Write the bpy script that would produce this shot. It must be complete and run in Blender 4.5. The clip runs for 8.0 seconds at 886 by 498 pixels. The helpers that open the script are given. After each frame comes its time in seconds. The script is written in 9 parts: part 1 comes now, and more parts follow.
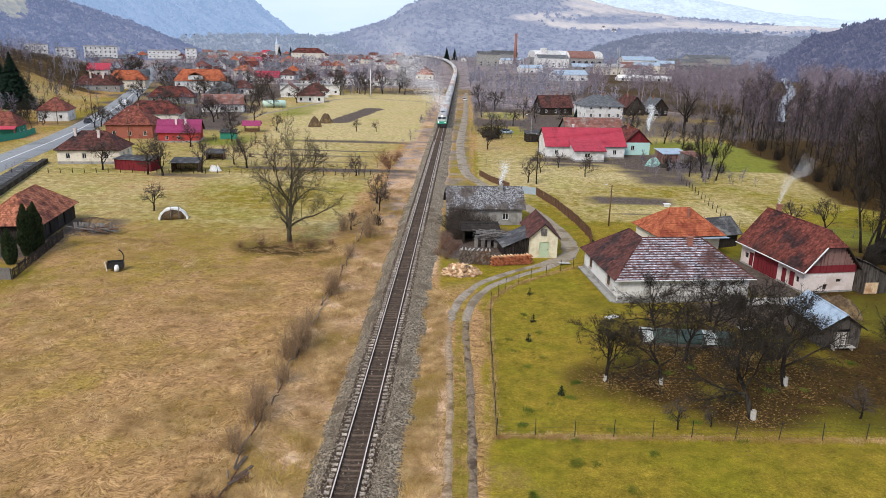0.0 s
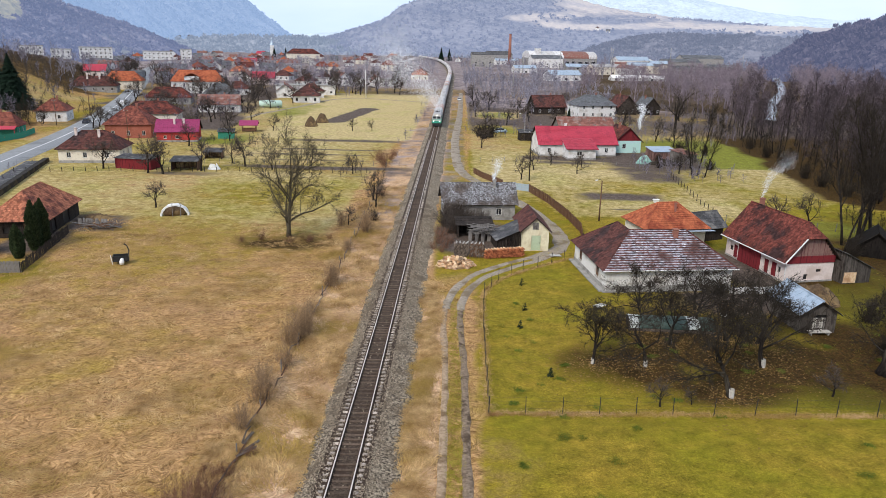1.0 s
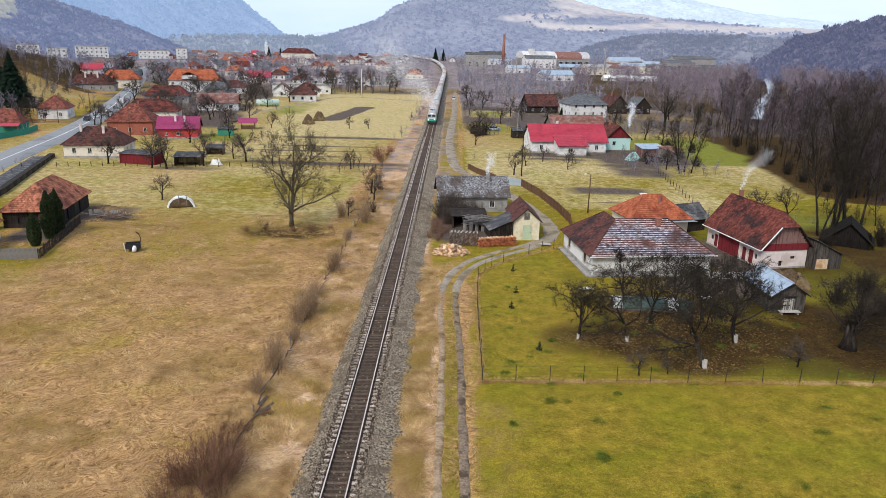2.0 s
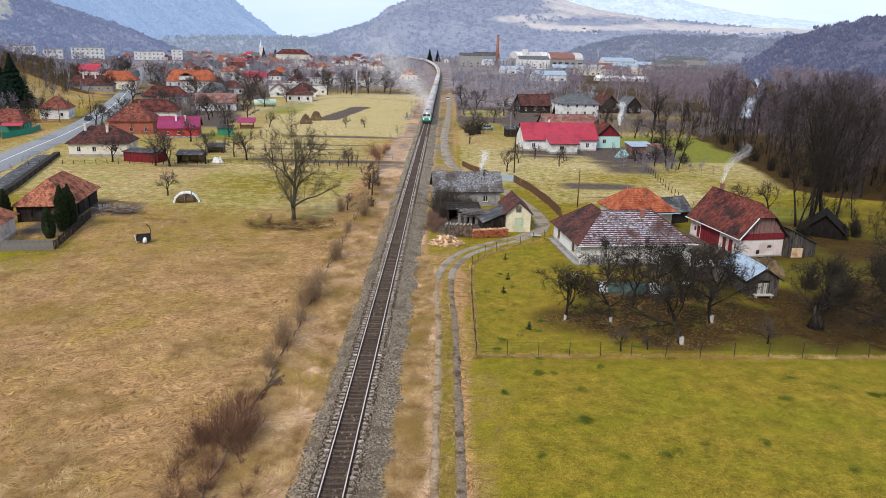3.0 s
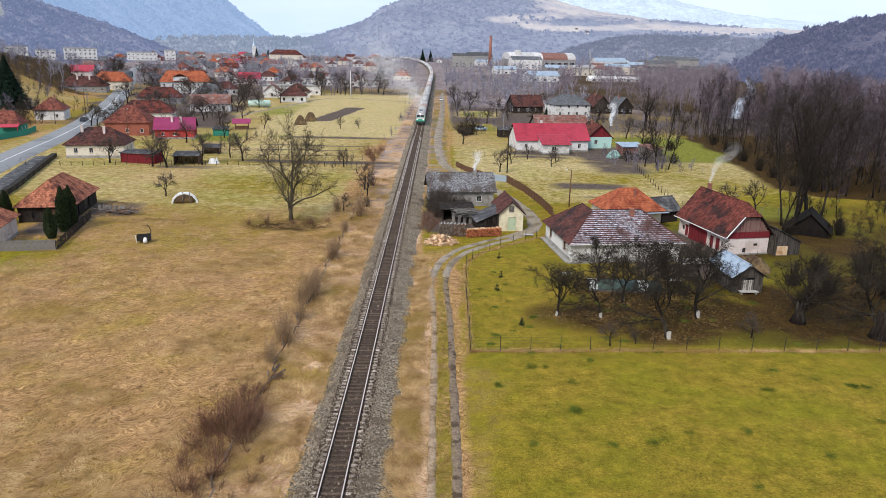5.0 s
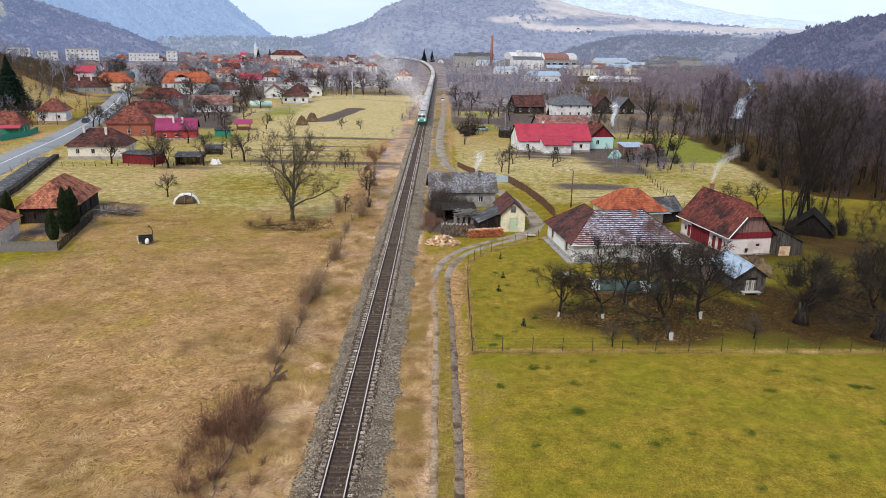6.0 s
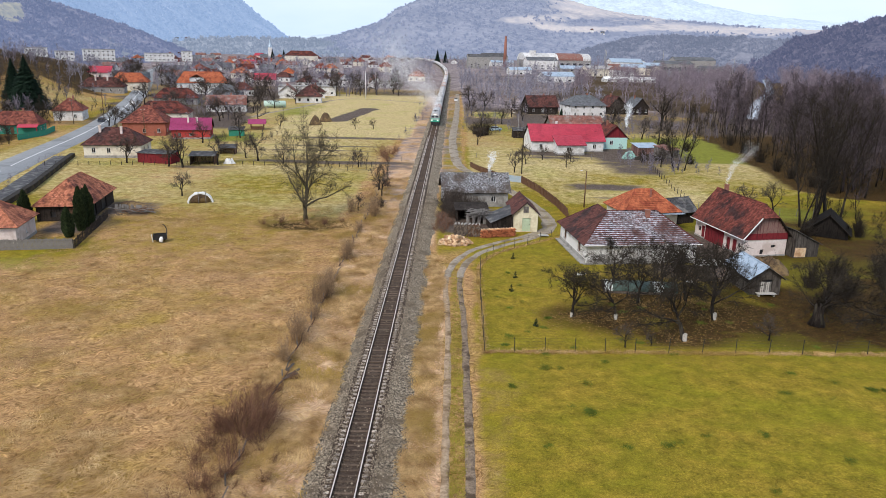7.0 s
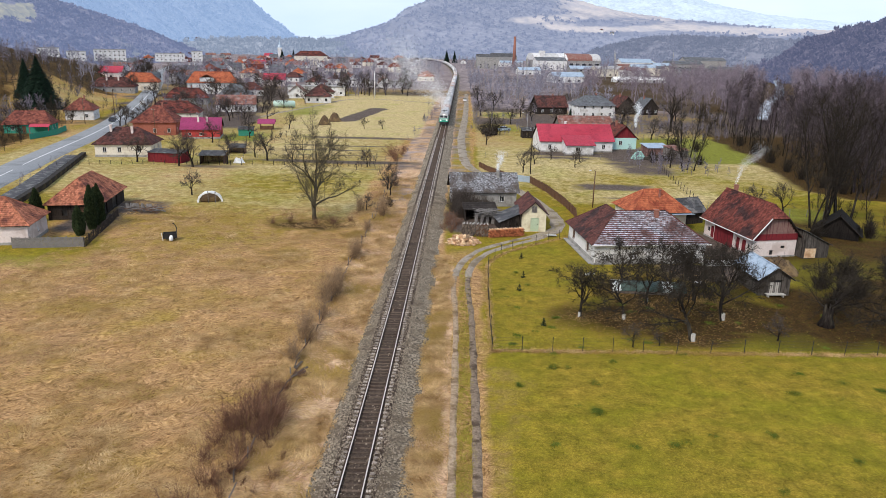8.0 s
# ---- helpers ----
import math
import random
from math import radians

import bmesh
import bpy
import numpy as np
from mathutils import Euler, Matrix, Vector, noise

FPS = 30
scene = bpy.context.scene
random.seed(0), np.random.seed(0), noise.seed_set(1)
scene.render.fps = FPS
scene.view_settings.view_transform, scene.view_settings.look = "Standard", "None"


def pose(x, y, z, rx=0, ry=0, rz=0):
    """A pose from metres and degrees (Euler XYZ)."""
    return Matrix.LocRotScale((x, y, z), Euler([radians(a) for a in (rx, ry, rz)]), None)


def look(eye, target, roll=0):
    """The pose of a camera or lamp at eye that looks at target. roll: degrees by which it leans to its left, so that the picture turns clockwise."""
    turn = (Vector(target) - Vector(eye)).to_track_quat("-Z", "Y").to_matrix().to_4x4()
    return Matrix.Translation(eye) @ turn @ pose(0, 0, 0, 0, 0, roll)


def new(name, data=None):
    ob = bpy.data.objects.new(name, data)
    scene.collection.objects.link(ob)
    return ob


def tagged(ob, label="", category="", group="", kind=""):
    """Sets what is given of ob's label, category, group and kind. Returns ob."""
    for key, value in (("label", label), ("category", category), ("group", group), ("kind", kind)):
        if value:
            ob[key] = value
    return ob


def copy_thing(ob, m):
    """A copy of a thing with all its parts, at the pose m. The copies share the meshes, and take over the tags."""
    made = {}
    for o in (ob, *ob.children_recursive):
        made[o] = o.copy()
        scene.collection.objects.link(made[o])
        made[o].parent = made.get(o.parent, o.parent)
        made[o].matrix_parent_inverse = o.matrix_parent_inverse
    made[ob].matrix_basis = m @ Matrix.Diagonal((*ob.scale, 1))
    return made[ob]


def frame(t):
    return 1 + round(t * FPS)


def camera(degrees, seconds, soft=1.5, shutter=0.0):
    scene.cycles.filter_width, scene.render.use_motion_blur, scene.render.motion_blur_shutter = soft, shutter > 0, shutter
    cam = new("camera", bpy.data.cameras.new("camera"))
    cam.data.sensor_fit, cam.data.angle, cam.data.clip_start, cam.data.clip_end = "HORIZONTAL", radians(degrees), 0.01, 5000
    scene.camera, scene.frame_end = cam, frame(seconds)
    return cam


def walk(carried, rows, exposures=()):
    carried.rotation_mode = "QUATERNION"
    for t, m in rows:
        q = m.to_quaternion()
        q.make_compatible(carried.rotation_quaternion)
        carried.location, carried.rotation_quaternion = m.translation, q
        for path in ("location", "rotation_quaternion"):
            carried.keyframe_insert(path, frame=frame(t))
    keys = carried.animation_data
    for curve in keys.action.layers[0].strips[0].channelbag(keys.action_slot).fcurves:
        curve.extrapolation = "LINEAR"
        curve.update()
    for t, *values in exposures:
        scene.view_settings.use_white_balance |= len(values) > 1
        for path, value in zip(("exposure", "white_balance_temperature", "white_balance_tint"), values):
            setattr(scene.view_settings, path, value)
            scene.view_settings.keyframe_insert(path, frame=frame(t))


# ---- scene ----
cam = camera(64.0, 8.0, soft=0.85)
PATH = [
    (0, (6.63, 15.855, 27.413), (6.586, 17.774, 26.851), 1.3),
    (0.5, (6.705, 14.559, 27.495), (6.665, 16.478, 26.933), 1.2),
    (1, (6.766, 12.665, 27.334), (6.735, 14.585, 26.774), 1.2),
    (1.5, (6.684, 10.185, 27.222), (6.662, 12.105, 26.662), 1.3),
    (3, (6.509, 2.266, 27.271), (6.51, 4.187, 26.714), 1.3),
    (3.5, (6.449, 0.617, 27.465), (6.457, 2.538, 26.908), 1.2),
    (4, (6.326, 0.029, 27.778), (6.342, 1.949, 27.219), 1.3),
    (4.5, (6.322, 0.03, 27.759), (6.342, 1.95, 27.202), 1.3),
    (6, (6.309, 0.138, 27.795), (6.324, 2.059, 27.239), 1.2),
    (6.5, (6.299, 0.202, 27.691), (6.302, 2.124, 27.137), 1.2),
    (7, (6.315, 0.204, 27.647), (6.295, 2.125, 27.092), 1.2),
    (7.5, (6.384, 0.169, 27.637), (6.347, 2.09, 27.082), 1.1),
    (8, (6.366, 0.045, 27.59), (6.322, 1.966, 27.035), 1.2),
]
walk(cam, [(t, look(eye, target, roll)) for t, eye, target, roll in PATH])

# ---- world and light: an even overcast winter day ----
world = bpy.data.worlds.new("overcast_sky")
scene.world = world
world.use_nodes = True
wn, wl = world.node_tree.nodes, world.node_tree.links
wn.clear()
w_out = wn.new("ShaderNodeOutputWorld")
w_bg = wn.new("ShaderNodeBackground")
w_sky = wn.new("ShaderNodeTexSky")
w_sky.sky_type = "NISHITA"
w_sky.sun_disc = False
w_sky.sun_elevation = radians(28)
w_sky.sun_rotation = radians(212)
w_sky.air_density, w_sky.dust_density, w_sky.ozone_density = 1.0, 4.0, 1.0
w_cloud = wn.new("ShaderNodeTexNoise")
w_cloud.inputs["Scale"].default_value = 2.2
w_cloud.inputs["Detail"].default_value = 5
w_map = wn.new("ShaderNodeMapping")
w_map.inputs["Scale"].default_value = (1, 1, 3.5)
w_tc = wn.new("ShaderNodeTexCoord")
wl.new(w_tc.outputs["Generated"], w_map.inputs["Vector"])
wl.new(w_map.outputs["Vector"], w_cloud.inputs["Vector"])
w_ramp = wn.new("ShaderNodeValToRGB")
w_ramp.color_ramp.elements[0].position, w_ramp.color_ramp.elements[0].color = 0.3, (5.6, 7.1, 9.7, 1)
w_ramp.color_ramp.elements[1].position, w_ramp.color_ramp.elements[1].color = 0.7, (7.9, 8.95, 10.9, 1)
wl.new(w_cloud.outputs["Fac"], w_ramp.inputs["Fac"])
w_mix = wn.new("ShaderNodeMix")
w_mix.data_type = "RGBA"
w_mix.inputs["Factor"].default_value = 0.85
wl.new(w_sky.outputs["Color"], w_mix.inputs["A"])
wl.new(w_ramp.outputs["Color"], w_mix.inputs["B"])
# thin mist brightens the cloud towards the horizon
w_sep = wn.new("ShaderNodeSeparateXYZ")
wl.new(w_tc.outputs["Generated"], w_sep.inputs["Vector"])
w_low = wn.new("ShaderNodeMapRange")
w_low.inputs["From Min"].default_value, w_low.inputs["From Max"].default_value = 0.02, 0.3
w_low.inputs["To Min"].default_value, w_low.inputs["To Max"].default_value = 1.5, 1.0
wl.new(w_sep.outputs["Z"], w_low.inputs["Value"])
w_mul = wn.new("ShaderNodeVectorMath")
w_mul.operation = "SCALE"
wl.new(w_mix.outputs["Result"], w_mul.inputs[0])
wl.new(w_low.outputs["Result"], w_mul.inputs["Scale"])
wl.new(w_mul.outputs["Vector"], w_bg.inputs["Color"])
w_bg.inputs["Strength"].default_value = 0.083
wl.new(w_bg.outputs["Background"], w_out.inputs["Surface"])

sun_lamp = bpy.data.lights.new("sun", "SUN")
sun_lamp.energy, sun_lamp.angle, sun_lamp.color = 2.5, radians(14), (1.0, 0.93, 0.84)
sun = new("sun", sun_lamp)
sun.matrix_world = look((0, 0, 200), (70, 110, 70))
scene.view_settings.exposure = 0.2


# ---- materials ----
def shader(name):
    m = bpy.data.materials.new(name)
    m.use_nodes = True
    n, l = m.node_tree.nodes, m.node_tree.links
    return m, n, l, n["Principled BSDF"]


def noise_node(n, l, vec, scale, detail=4.0, rough=0.6):
    t = n.new("ShaderNodeTexNoise")
    t.inputs["Scale"].default_value, t.inputs["Detail"].default_value = scale, detail
    t.inputs["Roughness"].default_value = rough
    l.new(vec, t.inputs["Vector"])
    return t.outputs["Fac"]


def ramp(n, l, fac, lo, hi, a=(0, 0, 0, 1), b=(1, 1, 1, 1)):
    r = n.new("ShaderNodeValToRGB")
    r.color_ramp.elements[0].position, r.color_ramp.elements[0].color = lo, a
    r.color_ramp.elements[1].position, r.color_ramp.elements[1].color = hi, b
    l.new(fac, r.inputs["Fac"])
    return r.outputs["Color"]


def blend(n, l, fac, a, b, mode="MIX"):
    x = n.new("ShaderNodeMix")
    x.data_type, x.blend_type = "RGBA", mode
    for key, v in (("Factor", fac), ("A", a), ("B", b)):
        s = x.inputs[key]
        if isinstance(v, (int, float)):
            s.default_value = v
        elif isinstance(v, tuple):
            s.default_value = (*v[:3], 1)
        else:
            l.new(v, s)
    return x.outputs["Result"]


def bump(n, l, bsdf, height, strength, distance):
    b = n.new("ShaderNodeBump")
    b.inputs["Strength"].default_value, b.inputs["Distance"].default_value = strength, distance
    l.new(height, b.inputs["Height"])
    l.new(b.outputs["Normal"], bsdf.inputs["Normal"])


def coords(n, l, world_space=False, stretch=(1, 1, 1)):
    src = n.new("ShaderNodeNewGeometry").outputs["Position"] if world_space else n.new("ShaderNodeTexCoord").outputs["Object"]
    m = n.new("ShaderNodeMapping")
    m.inputs["Scale"].default_value = stretch
    l.new(src, m.inputs["Vector"])
    return m.outputs["Vector"]


def surface(name, a, b, c=None, fine=6.0, coarse=0.6, rough=0.85, relief=0.4, depth=0.02, metal=0.0, island=0.0, each=0.0,
            world_space=False, stretch=(1, 1, 1), cut=(0.35, 0.7), patch=(0.5, 0.62)):
    """A surface of two close colours in fine grain, with coarse patches of a third, and relief. island, each: how far pieces and objects differ."""
    m, n, l, bsdf = shader(name)
    vec = coords(n, l, world_space, stretch)
    f = noise_node(n, l, vec, fine, 6, 0.65)
    g = noise_node(n, l, vec, coarse, 5, 0.6)
    col = blend(n, l, ramp(n, l, f, *cut), a, b)
    if c:
        col = blend(n, l, ramp(n, l, g, *patch), col, c)
    if island:
        r = n.new("ShaderNodeNewGeometry").outputs["Random Per Island"]
        col = blend(n, l, island, col, ramp(n, l, r, 0.0, 1.0, (0.25, 0.25, 0.25, 1), (1.0, 1.0, 1.0, 1)), "OVERLAY")
    if each:
        r = n.new("ShaderNodeObjectInfo").outputs["Random"]
        col = blend(n, l, each, col, ramp(n, l, r, 0.0, 1.0, (0.2, 0.2, 0.2, 1), (1.0, 1.0, 1.0, 1)), "OVERLAY")
    l.new(col, bsdf.inputs["Base Color"])
    bsdf.inputs["Roughness"].default_value = rough
    bsdf.inputs["Metallic"].default_value = metal
    bsdf.inputs["Specular IOR Level"].default_value = 0.3 if rough < 0.8 else 0.12
    bump(n, l, bsdf, f, relief, depth)
    return m


MAT = {}


def mat(key, *args, **kw):
    MAT[key] = surface(key, *args, **kw)


mat("white_plaster", (0.64, 0.635, 0.63), (0.76, 0.755, 0.75), (0.5, 0.48, 0.455), fine=3, coarse=0.5, relief=0.2)
mat("cream_plaster", (0.64, 0.59, 0.5), (0.74, 0.69, 0.6), (0.52, 0.46, 0.38), fine=3, coarse=0.5, relief=0.2)
mat("pink_plaster", (0.66, 0.57, 0.54), (0.76, 0.67, 0.64), (0.56, 0.46, 0.42), fine=3, coarse=0.5, relief=0.2)
mat("yellow_plaster", (0.64, 0.585, 0.41), (0.75, 0.7, 0.53), (0.54, 0.47, 0.32), fine=3, coarse=0.6, relief=0.2)
mat("turquoise_plaster", (0.42, 0.66, 0.62), (0.52, 0.74, 0.7), fine=3, relief=0.2)
mat("grey_plaster", (0.27, 0.26, 0.255), (0.37, 0.36, 0.35), (0.2, 0.19, 0.18), fine=3, relief=0.3)
mat("brick_red", (0.3, 0.1, 0.07), (0.38, 0.14, 0.1), (0.26, 0.09, 0.06), fine=9, relief=0.4)
mat("red_paint", (0.16, 0.02, 0.026), (0.22, 0.032, 0.038), (0.11, 0.017, 0.022), fine=5, relief=0.2, stretch=(6, 6, 0.6))
mat("bright_red_paint", (0.42, 0.05, 0.05), (0.5, 0.08, 0.07), fine=5, relief=0.2)
mat("green_paint", (0.04, 0.24, 0.17), (0.06, 0.3, 0.22), fine=5, relief=0.2)
mat("pale_green_paint", (0.42, 0.52, 0.36), (0.5, 0.58, 0.42), (0.36, 0.42, 0.3), fine=5, relief=0.2)
mat("grey_wood", (0.11, 0.1, 0.095), (0.24, 0.225, 0.21), (0.07, 0.062, 0.058), fine=5, coarse=0.8, relief=0.5, island=0.5, stretch=(5, 5, 0.7))
mat("dark_wood", (0.02, 0.016, 0.014), (0.055, 0.044, 0.037), (0.015, 0.012, 0.011), fine=5, coarse=0.8, relief=0.5, island=0.4, stretch=(5, 5, 0.7))
mat("dim_wood", (0.05, 0.043, 0.038), (0.11, 0.098, 0.088), (0.035, 0.03, 0.027), fine=5, coarse=0.8, relief=0.5, island=0.5, stretch=(5, 5, 0.7))
mat("charred_wood", (0.008, 0.007, 0.006), (0.022, 0.018, 0.016), (0.006, 0.005, 0.005), fine=5, coarse=0.8, relief=0.5, island=0.4, stretch=(5, 5, 0.7))
mat("brown_wood", (0.1, 0.055, 0.035), (0.16, 0.09, 0.055), (0.06, 0.035, 0.025), fine=5, relief=0.5, island=0.5, stretch=(5, 5, 0.7))
mat("weathered_red_wood", (0.15, 0.085, 0.075), (0.24, 0.15, 0.13), (0.1, 0.04, 0.04), fine=5, relief=0.5, island=0.5, stretch=(6, 6, 0.5))
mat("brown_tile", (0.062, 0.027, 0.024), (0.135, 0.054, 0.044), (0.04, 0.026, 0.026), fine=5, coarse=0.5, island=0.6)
mat("red_tile", (0.14, 0.046, 0.034), (0.24, 0.082, 0.058), (0.1, 0.036, 0.03), fine=4, coarse=0.6, island=0.6)
mat("maroon_tile", (0.085, 0.026, 0.022), (0.19, 0.056, 0.04), (0.042, 0.022, 0.021), fine=4, coarse=0.4, island=0.6, patch=(0.46, 0.6))
mat("orange_tile", (0.3, 0.085, 0.042), (0.41, 0.13, 0.062), (0.22, 0.055, 0.03), fine=3, coarse=0.5, island=0.35)
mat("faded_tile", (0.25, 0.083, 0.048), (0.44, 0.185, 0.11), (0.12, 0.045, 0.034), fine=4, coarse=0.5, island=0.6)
mat("frosted_tile", (0.085, 0.062, 0.064), (0.54, 0.55, 0.62), (0.08, 0.05, 0.048), fine=2.6, coarse=0.3, island=0.45, cut=(0.36, 0.66), patch=(0.48, 0.64))
mat("mossy_tile", (0.06, 0.054, 0.052), (0.5, 0.51, 0.55), (0.085, 0.07, 0.062), fine=5, coarse=0.3, island=0.4, cut=(0.44, 0.68), patch=(0.44, 0.6))
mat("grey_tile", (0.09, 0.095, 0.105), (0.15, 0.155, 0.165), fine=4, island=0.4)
mat("pink_sheet", (0.4, 0.038, 0.065), (0.46, 0.055, 0.085), (0.34, 0.034, 0.06), fine=1.5, rough=0.5, relief=0.05, island=0.1)
mat("magenta_sheet", (0.26, 0.03, 0.1), (0.32, 0.045, 0.13), fine=1.5, rough=0.5, relief=0.05, island=0.1)
mat("zinc_sheet", (0.34, 0.43, 0.53), (0.46, 0.54, 0.63), (0.28, 0.36, 0.45), fine=2, coarse=0.6, rough=0.5, relief=0.05, metal=0.2)
mat("rusty_sheet", (0.15, 0.062, 0.05), (0.27, 0.13, 0.105), (0.22, 0.165, 0.15), fine=3, relief=0.2, island=0.4)
mat("tar_felt", (0.05, 0.05, 0.055), (0.09, 0.09, 0.095), (0.16, 0.155, 0.15), fine=4, coarse=0.7, relief=0.3, island=0.3)
mat("frame_white", (0.66, 0.66, 0.65), (0.76, 0.76, 0.75), fine=8, relief=0.1, rough=0.5)
mat("concrete", (0.3, 0.29, 0.275), (0.4, 0.39, 0.37), (0.22, 0.21, 0.2), fine=5, coarse=0.8, relief=0.3)
mat("pale_concrete", (0.06, 0.042, 0.031), (0.15, 0.108, 0.08), (0.045, 0.03, 0.022), fine=6, relief=0.3, each=0.4)
mat("rail_side", (0.04, 0.024, 0.017), (0.075, 0.045, 0.03), fine=10, relief=0.3, metal=0.3, rough=0.7)
mat("rail_head", (0.56, 0.48, 0.43), (0.7, 0.61, 0.56), fine=8, relief=0.05, metal=0.15, rough=0.4)
mat("ballast", (0.052, 0.041, 0.029), (0.44, 0.36, 0.262), (0.14, 0.106, 0.072), fine=5.5, coarse=0.35, relief=1.0, depth=0.12, world_space=True, cut=(0.4, 0.62))
mat("ballast_pale", (0.055, 0.042, 0.03), (0.34, 0.275, 0.208), fine=9, relief=0.9, depth=0.08, world_space=True, island=0.7)
mat("gravel_track", (0.24, 0.168, 0.105), (0.48, 0.36, 0.245), (0.17, 0.11, 0.06), fine=5, coarse=0.5, relief=0.6, depth=0.05, world_space=True)
mat("mud_track", (0.13, 0.092, 0.062), (0.33, 0.25, 0.18), (0.085, 0.058, 0.038), fine=6, coarse=0.8, relief=0.6, depth=0.05, world_space=True)
mat("grey_gravel", (0.21, 0.172, 0.132), (0.44, 0.375, 0.3), (0.19, 0.145, 0.095), fine=4, coarse=0.4, relief=0.5, depth=0.04, world_space=True)
mat("asphalt", (0.22, 0.228, 0.238), (0.31, 0.32, 0.33), (0.18, 0.188, 0.195), fine=3, coarse=0.12, relief=0.2, world_space=True, rough=0.8)
mat("road_paint", (0.7, 0.7, 0.7), (0.8, 0.8, 0.8), fine=4, world_space=True)
mat("bark", (0.012, 0.009, 0.008), (0.034, 0.027, 0.023), (0.055, 0.048, 0.036), fine=6, coarse=1.2, relief=0.7, depth=0.03, stretch=(2, 2, 0.6))
mat("twig", (0.016, 0.0125, 0.01), (0.05, 0.041, 0.031), fine=2, relief=0.0, island=0.5)
mat("walnut_bark", (0.045, 0.037, 0.026), (0.12, 0.1, 0.066), (0.1, 0.087, 0.052), fine=6, relief=0.6, depth=0.03)
# two valley twig colours, made paler and bluer to carry distance haze
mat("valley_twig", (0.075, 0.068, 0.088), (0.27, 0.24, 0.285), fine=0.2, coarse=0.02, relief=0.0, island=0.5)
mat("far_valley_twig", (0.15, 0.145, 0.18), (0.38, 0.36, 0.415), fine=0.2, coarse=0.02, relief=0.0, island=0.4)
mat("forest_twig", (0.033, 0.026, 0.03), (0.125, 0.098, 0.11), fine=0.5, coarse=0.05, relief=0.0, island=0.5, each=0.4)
# lighter copy of forest_twig with haze in its colour, for the far wood
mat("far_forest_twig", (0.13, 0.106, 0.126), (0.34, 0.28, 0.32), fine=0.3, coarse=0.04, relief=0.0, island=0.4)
mat("garden_twig", (0.045, 0.036, 0.031), (0.105, 0.085, 0.072), fine=2, relief=0.0, island=0.5)
mat("dead_leaf", (0.15, 0.09, 0.03), (0.3, 0.19, 0.07), fine=3, relief=0.0, island=0.6)
mat("ballast_brown", (0.035, 0.024, 0.017), (0.13, 0.095, 0.07), (0.05, 0.033, 0.024), fine=9, coarse=0.6, relief=0.9, depth=0.08, world_space=True, cut=(0.38, 0.7))
mat("sleeper_end", (0.2, 0.16, 0.13), (0.55, 0.49, 0.43), (0.11, 0.085, 0.065), fine=6, relief=0.3, each=0.6)
mat("red_twig", (0.09, 0.046, 0.03), (0.25, 0.135, 0.085), fine=2, relief=0.0, island=0.5)
mat("brown_twig", (0.17, 0.11, 0.065), (0.36, 0.25, 0.15), fine=2, relief=0.0, island=0.6)
mat("limewash", (0.36, 0.34, 0.31), (0.56, 0.54, 0.5), fine=6, relief=0.3)
mat("needles", (0.006, 0.015, 0.01), (0.018, 0.035, 0.02), fine=2, relief=0.2, island=0.6)
mat("thuja_leaf", (0.01, 0.018, 0.007), (0.034, 0.045, 0.018), fine=4, relief=0.2, island=0.6)
mat("dry_grass", (0.27, 0.152, 0.055), (0.66, 0.45, 0.22), (0.36, 0.235, 0.068), fine=0.5, coarse=0.12, relief=0.0, island=0.4, world_space=True)
mat("green_grass", (0.2, 0.17, 0.018), (0.36, 0.3, 0.05), fine=0.8, relief=0.0, island=0.3, world_space=True)
mat("fresh_grass", (0.06, 0.085, 0.01), (0.13, 0.16, 0.02), fine=0.8, relief=0.0, island=0.4, world_space=True)
mat("split_wood", (0.44, 0.29, 0.17), (0.66, 0.5, 0.34), (0.34, 0.2, 0.11), fine=4, relief=0.3, each=0.6)
mat("orange_wood", (0.42, 0.15, 0.06), (0.6, 0.27, 0.12), (0.3, 0.1, 0.05), fine=6, relief=0.3, each=0.7)
mat("old_log", (0.1, 0.075, 0.06), (0.22, 0.18, 0.15), fine=5, relief=0.4, each=0.7)
mat("manure", (0.06, 0.04, 0.025), (0.15, 0.1, 0.058), (0.22, 0.15, 0.075), fine=4, relief=1.0, depth=0.1)
mat("film_sheet", (0.75, 0.75, 0.74), (0.85, 0.85, 0.84), fine=2, relief=0.3, rough=0.45)
mat("black_plastic", (0.015, 0.015, 0.016), (0.03, 0.03, 0.032), fine=3, rough=0.5)
mat("tarp_green", (0.08, 0.26, 0.21), (0.42, 0.6, 0.55), fine=3, relief=0.5, rough=0.5)
mat("tarp_pale", (0.5, 0.55, 0.54), (0.74, 0.77, 0.76), fine=3, relief=0.5, rough=0.5)
mat("tarp_dark", (0.03, 0.055, 0.045), (0.09, 0.13, 0.115), fine=3, relief=0.5, rough=0.5)
mat("smoke", (0.88, 0.92, 0.97), (0.95, 0.97, 1.0), relief=0.0)
mat("steel_dark", (0.03, 0.03, 0.032), (0.06, 0.058, 0.055), fine=8, metal=0.4, rough=0.6)
mat("loco_green", (0.03, 0.3, 0.2), (0.045, 0.36, 0.25), fine=3, rough=0.45, relief=0.05)
mat("wagon_white", (0.42, 0.42, 0.42), (0.6, 0.59, 0.58), (0.34, 0.3, 0.28), fine=2, coarse=0.5, rough=0.5, relief=0.1, each=0.5)
mat("wagon_rust", (0.42, 0.27, 0.22), (0.55, 0.4, 0.34), (0.3, 0.15, 0.11), fine=2, coarse=0.5, rough=0.6, each=0.5)
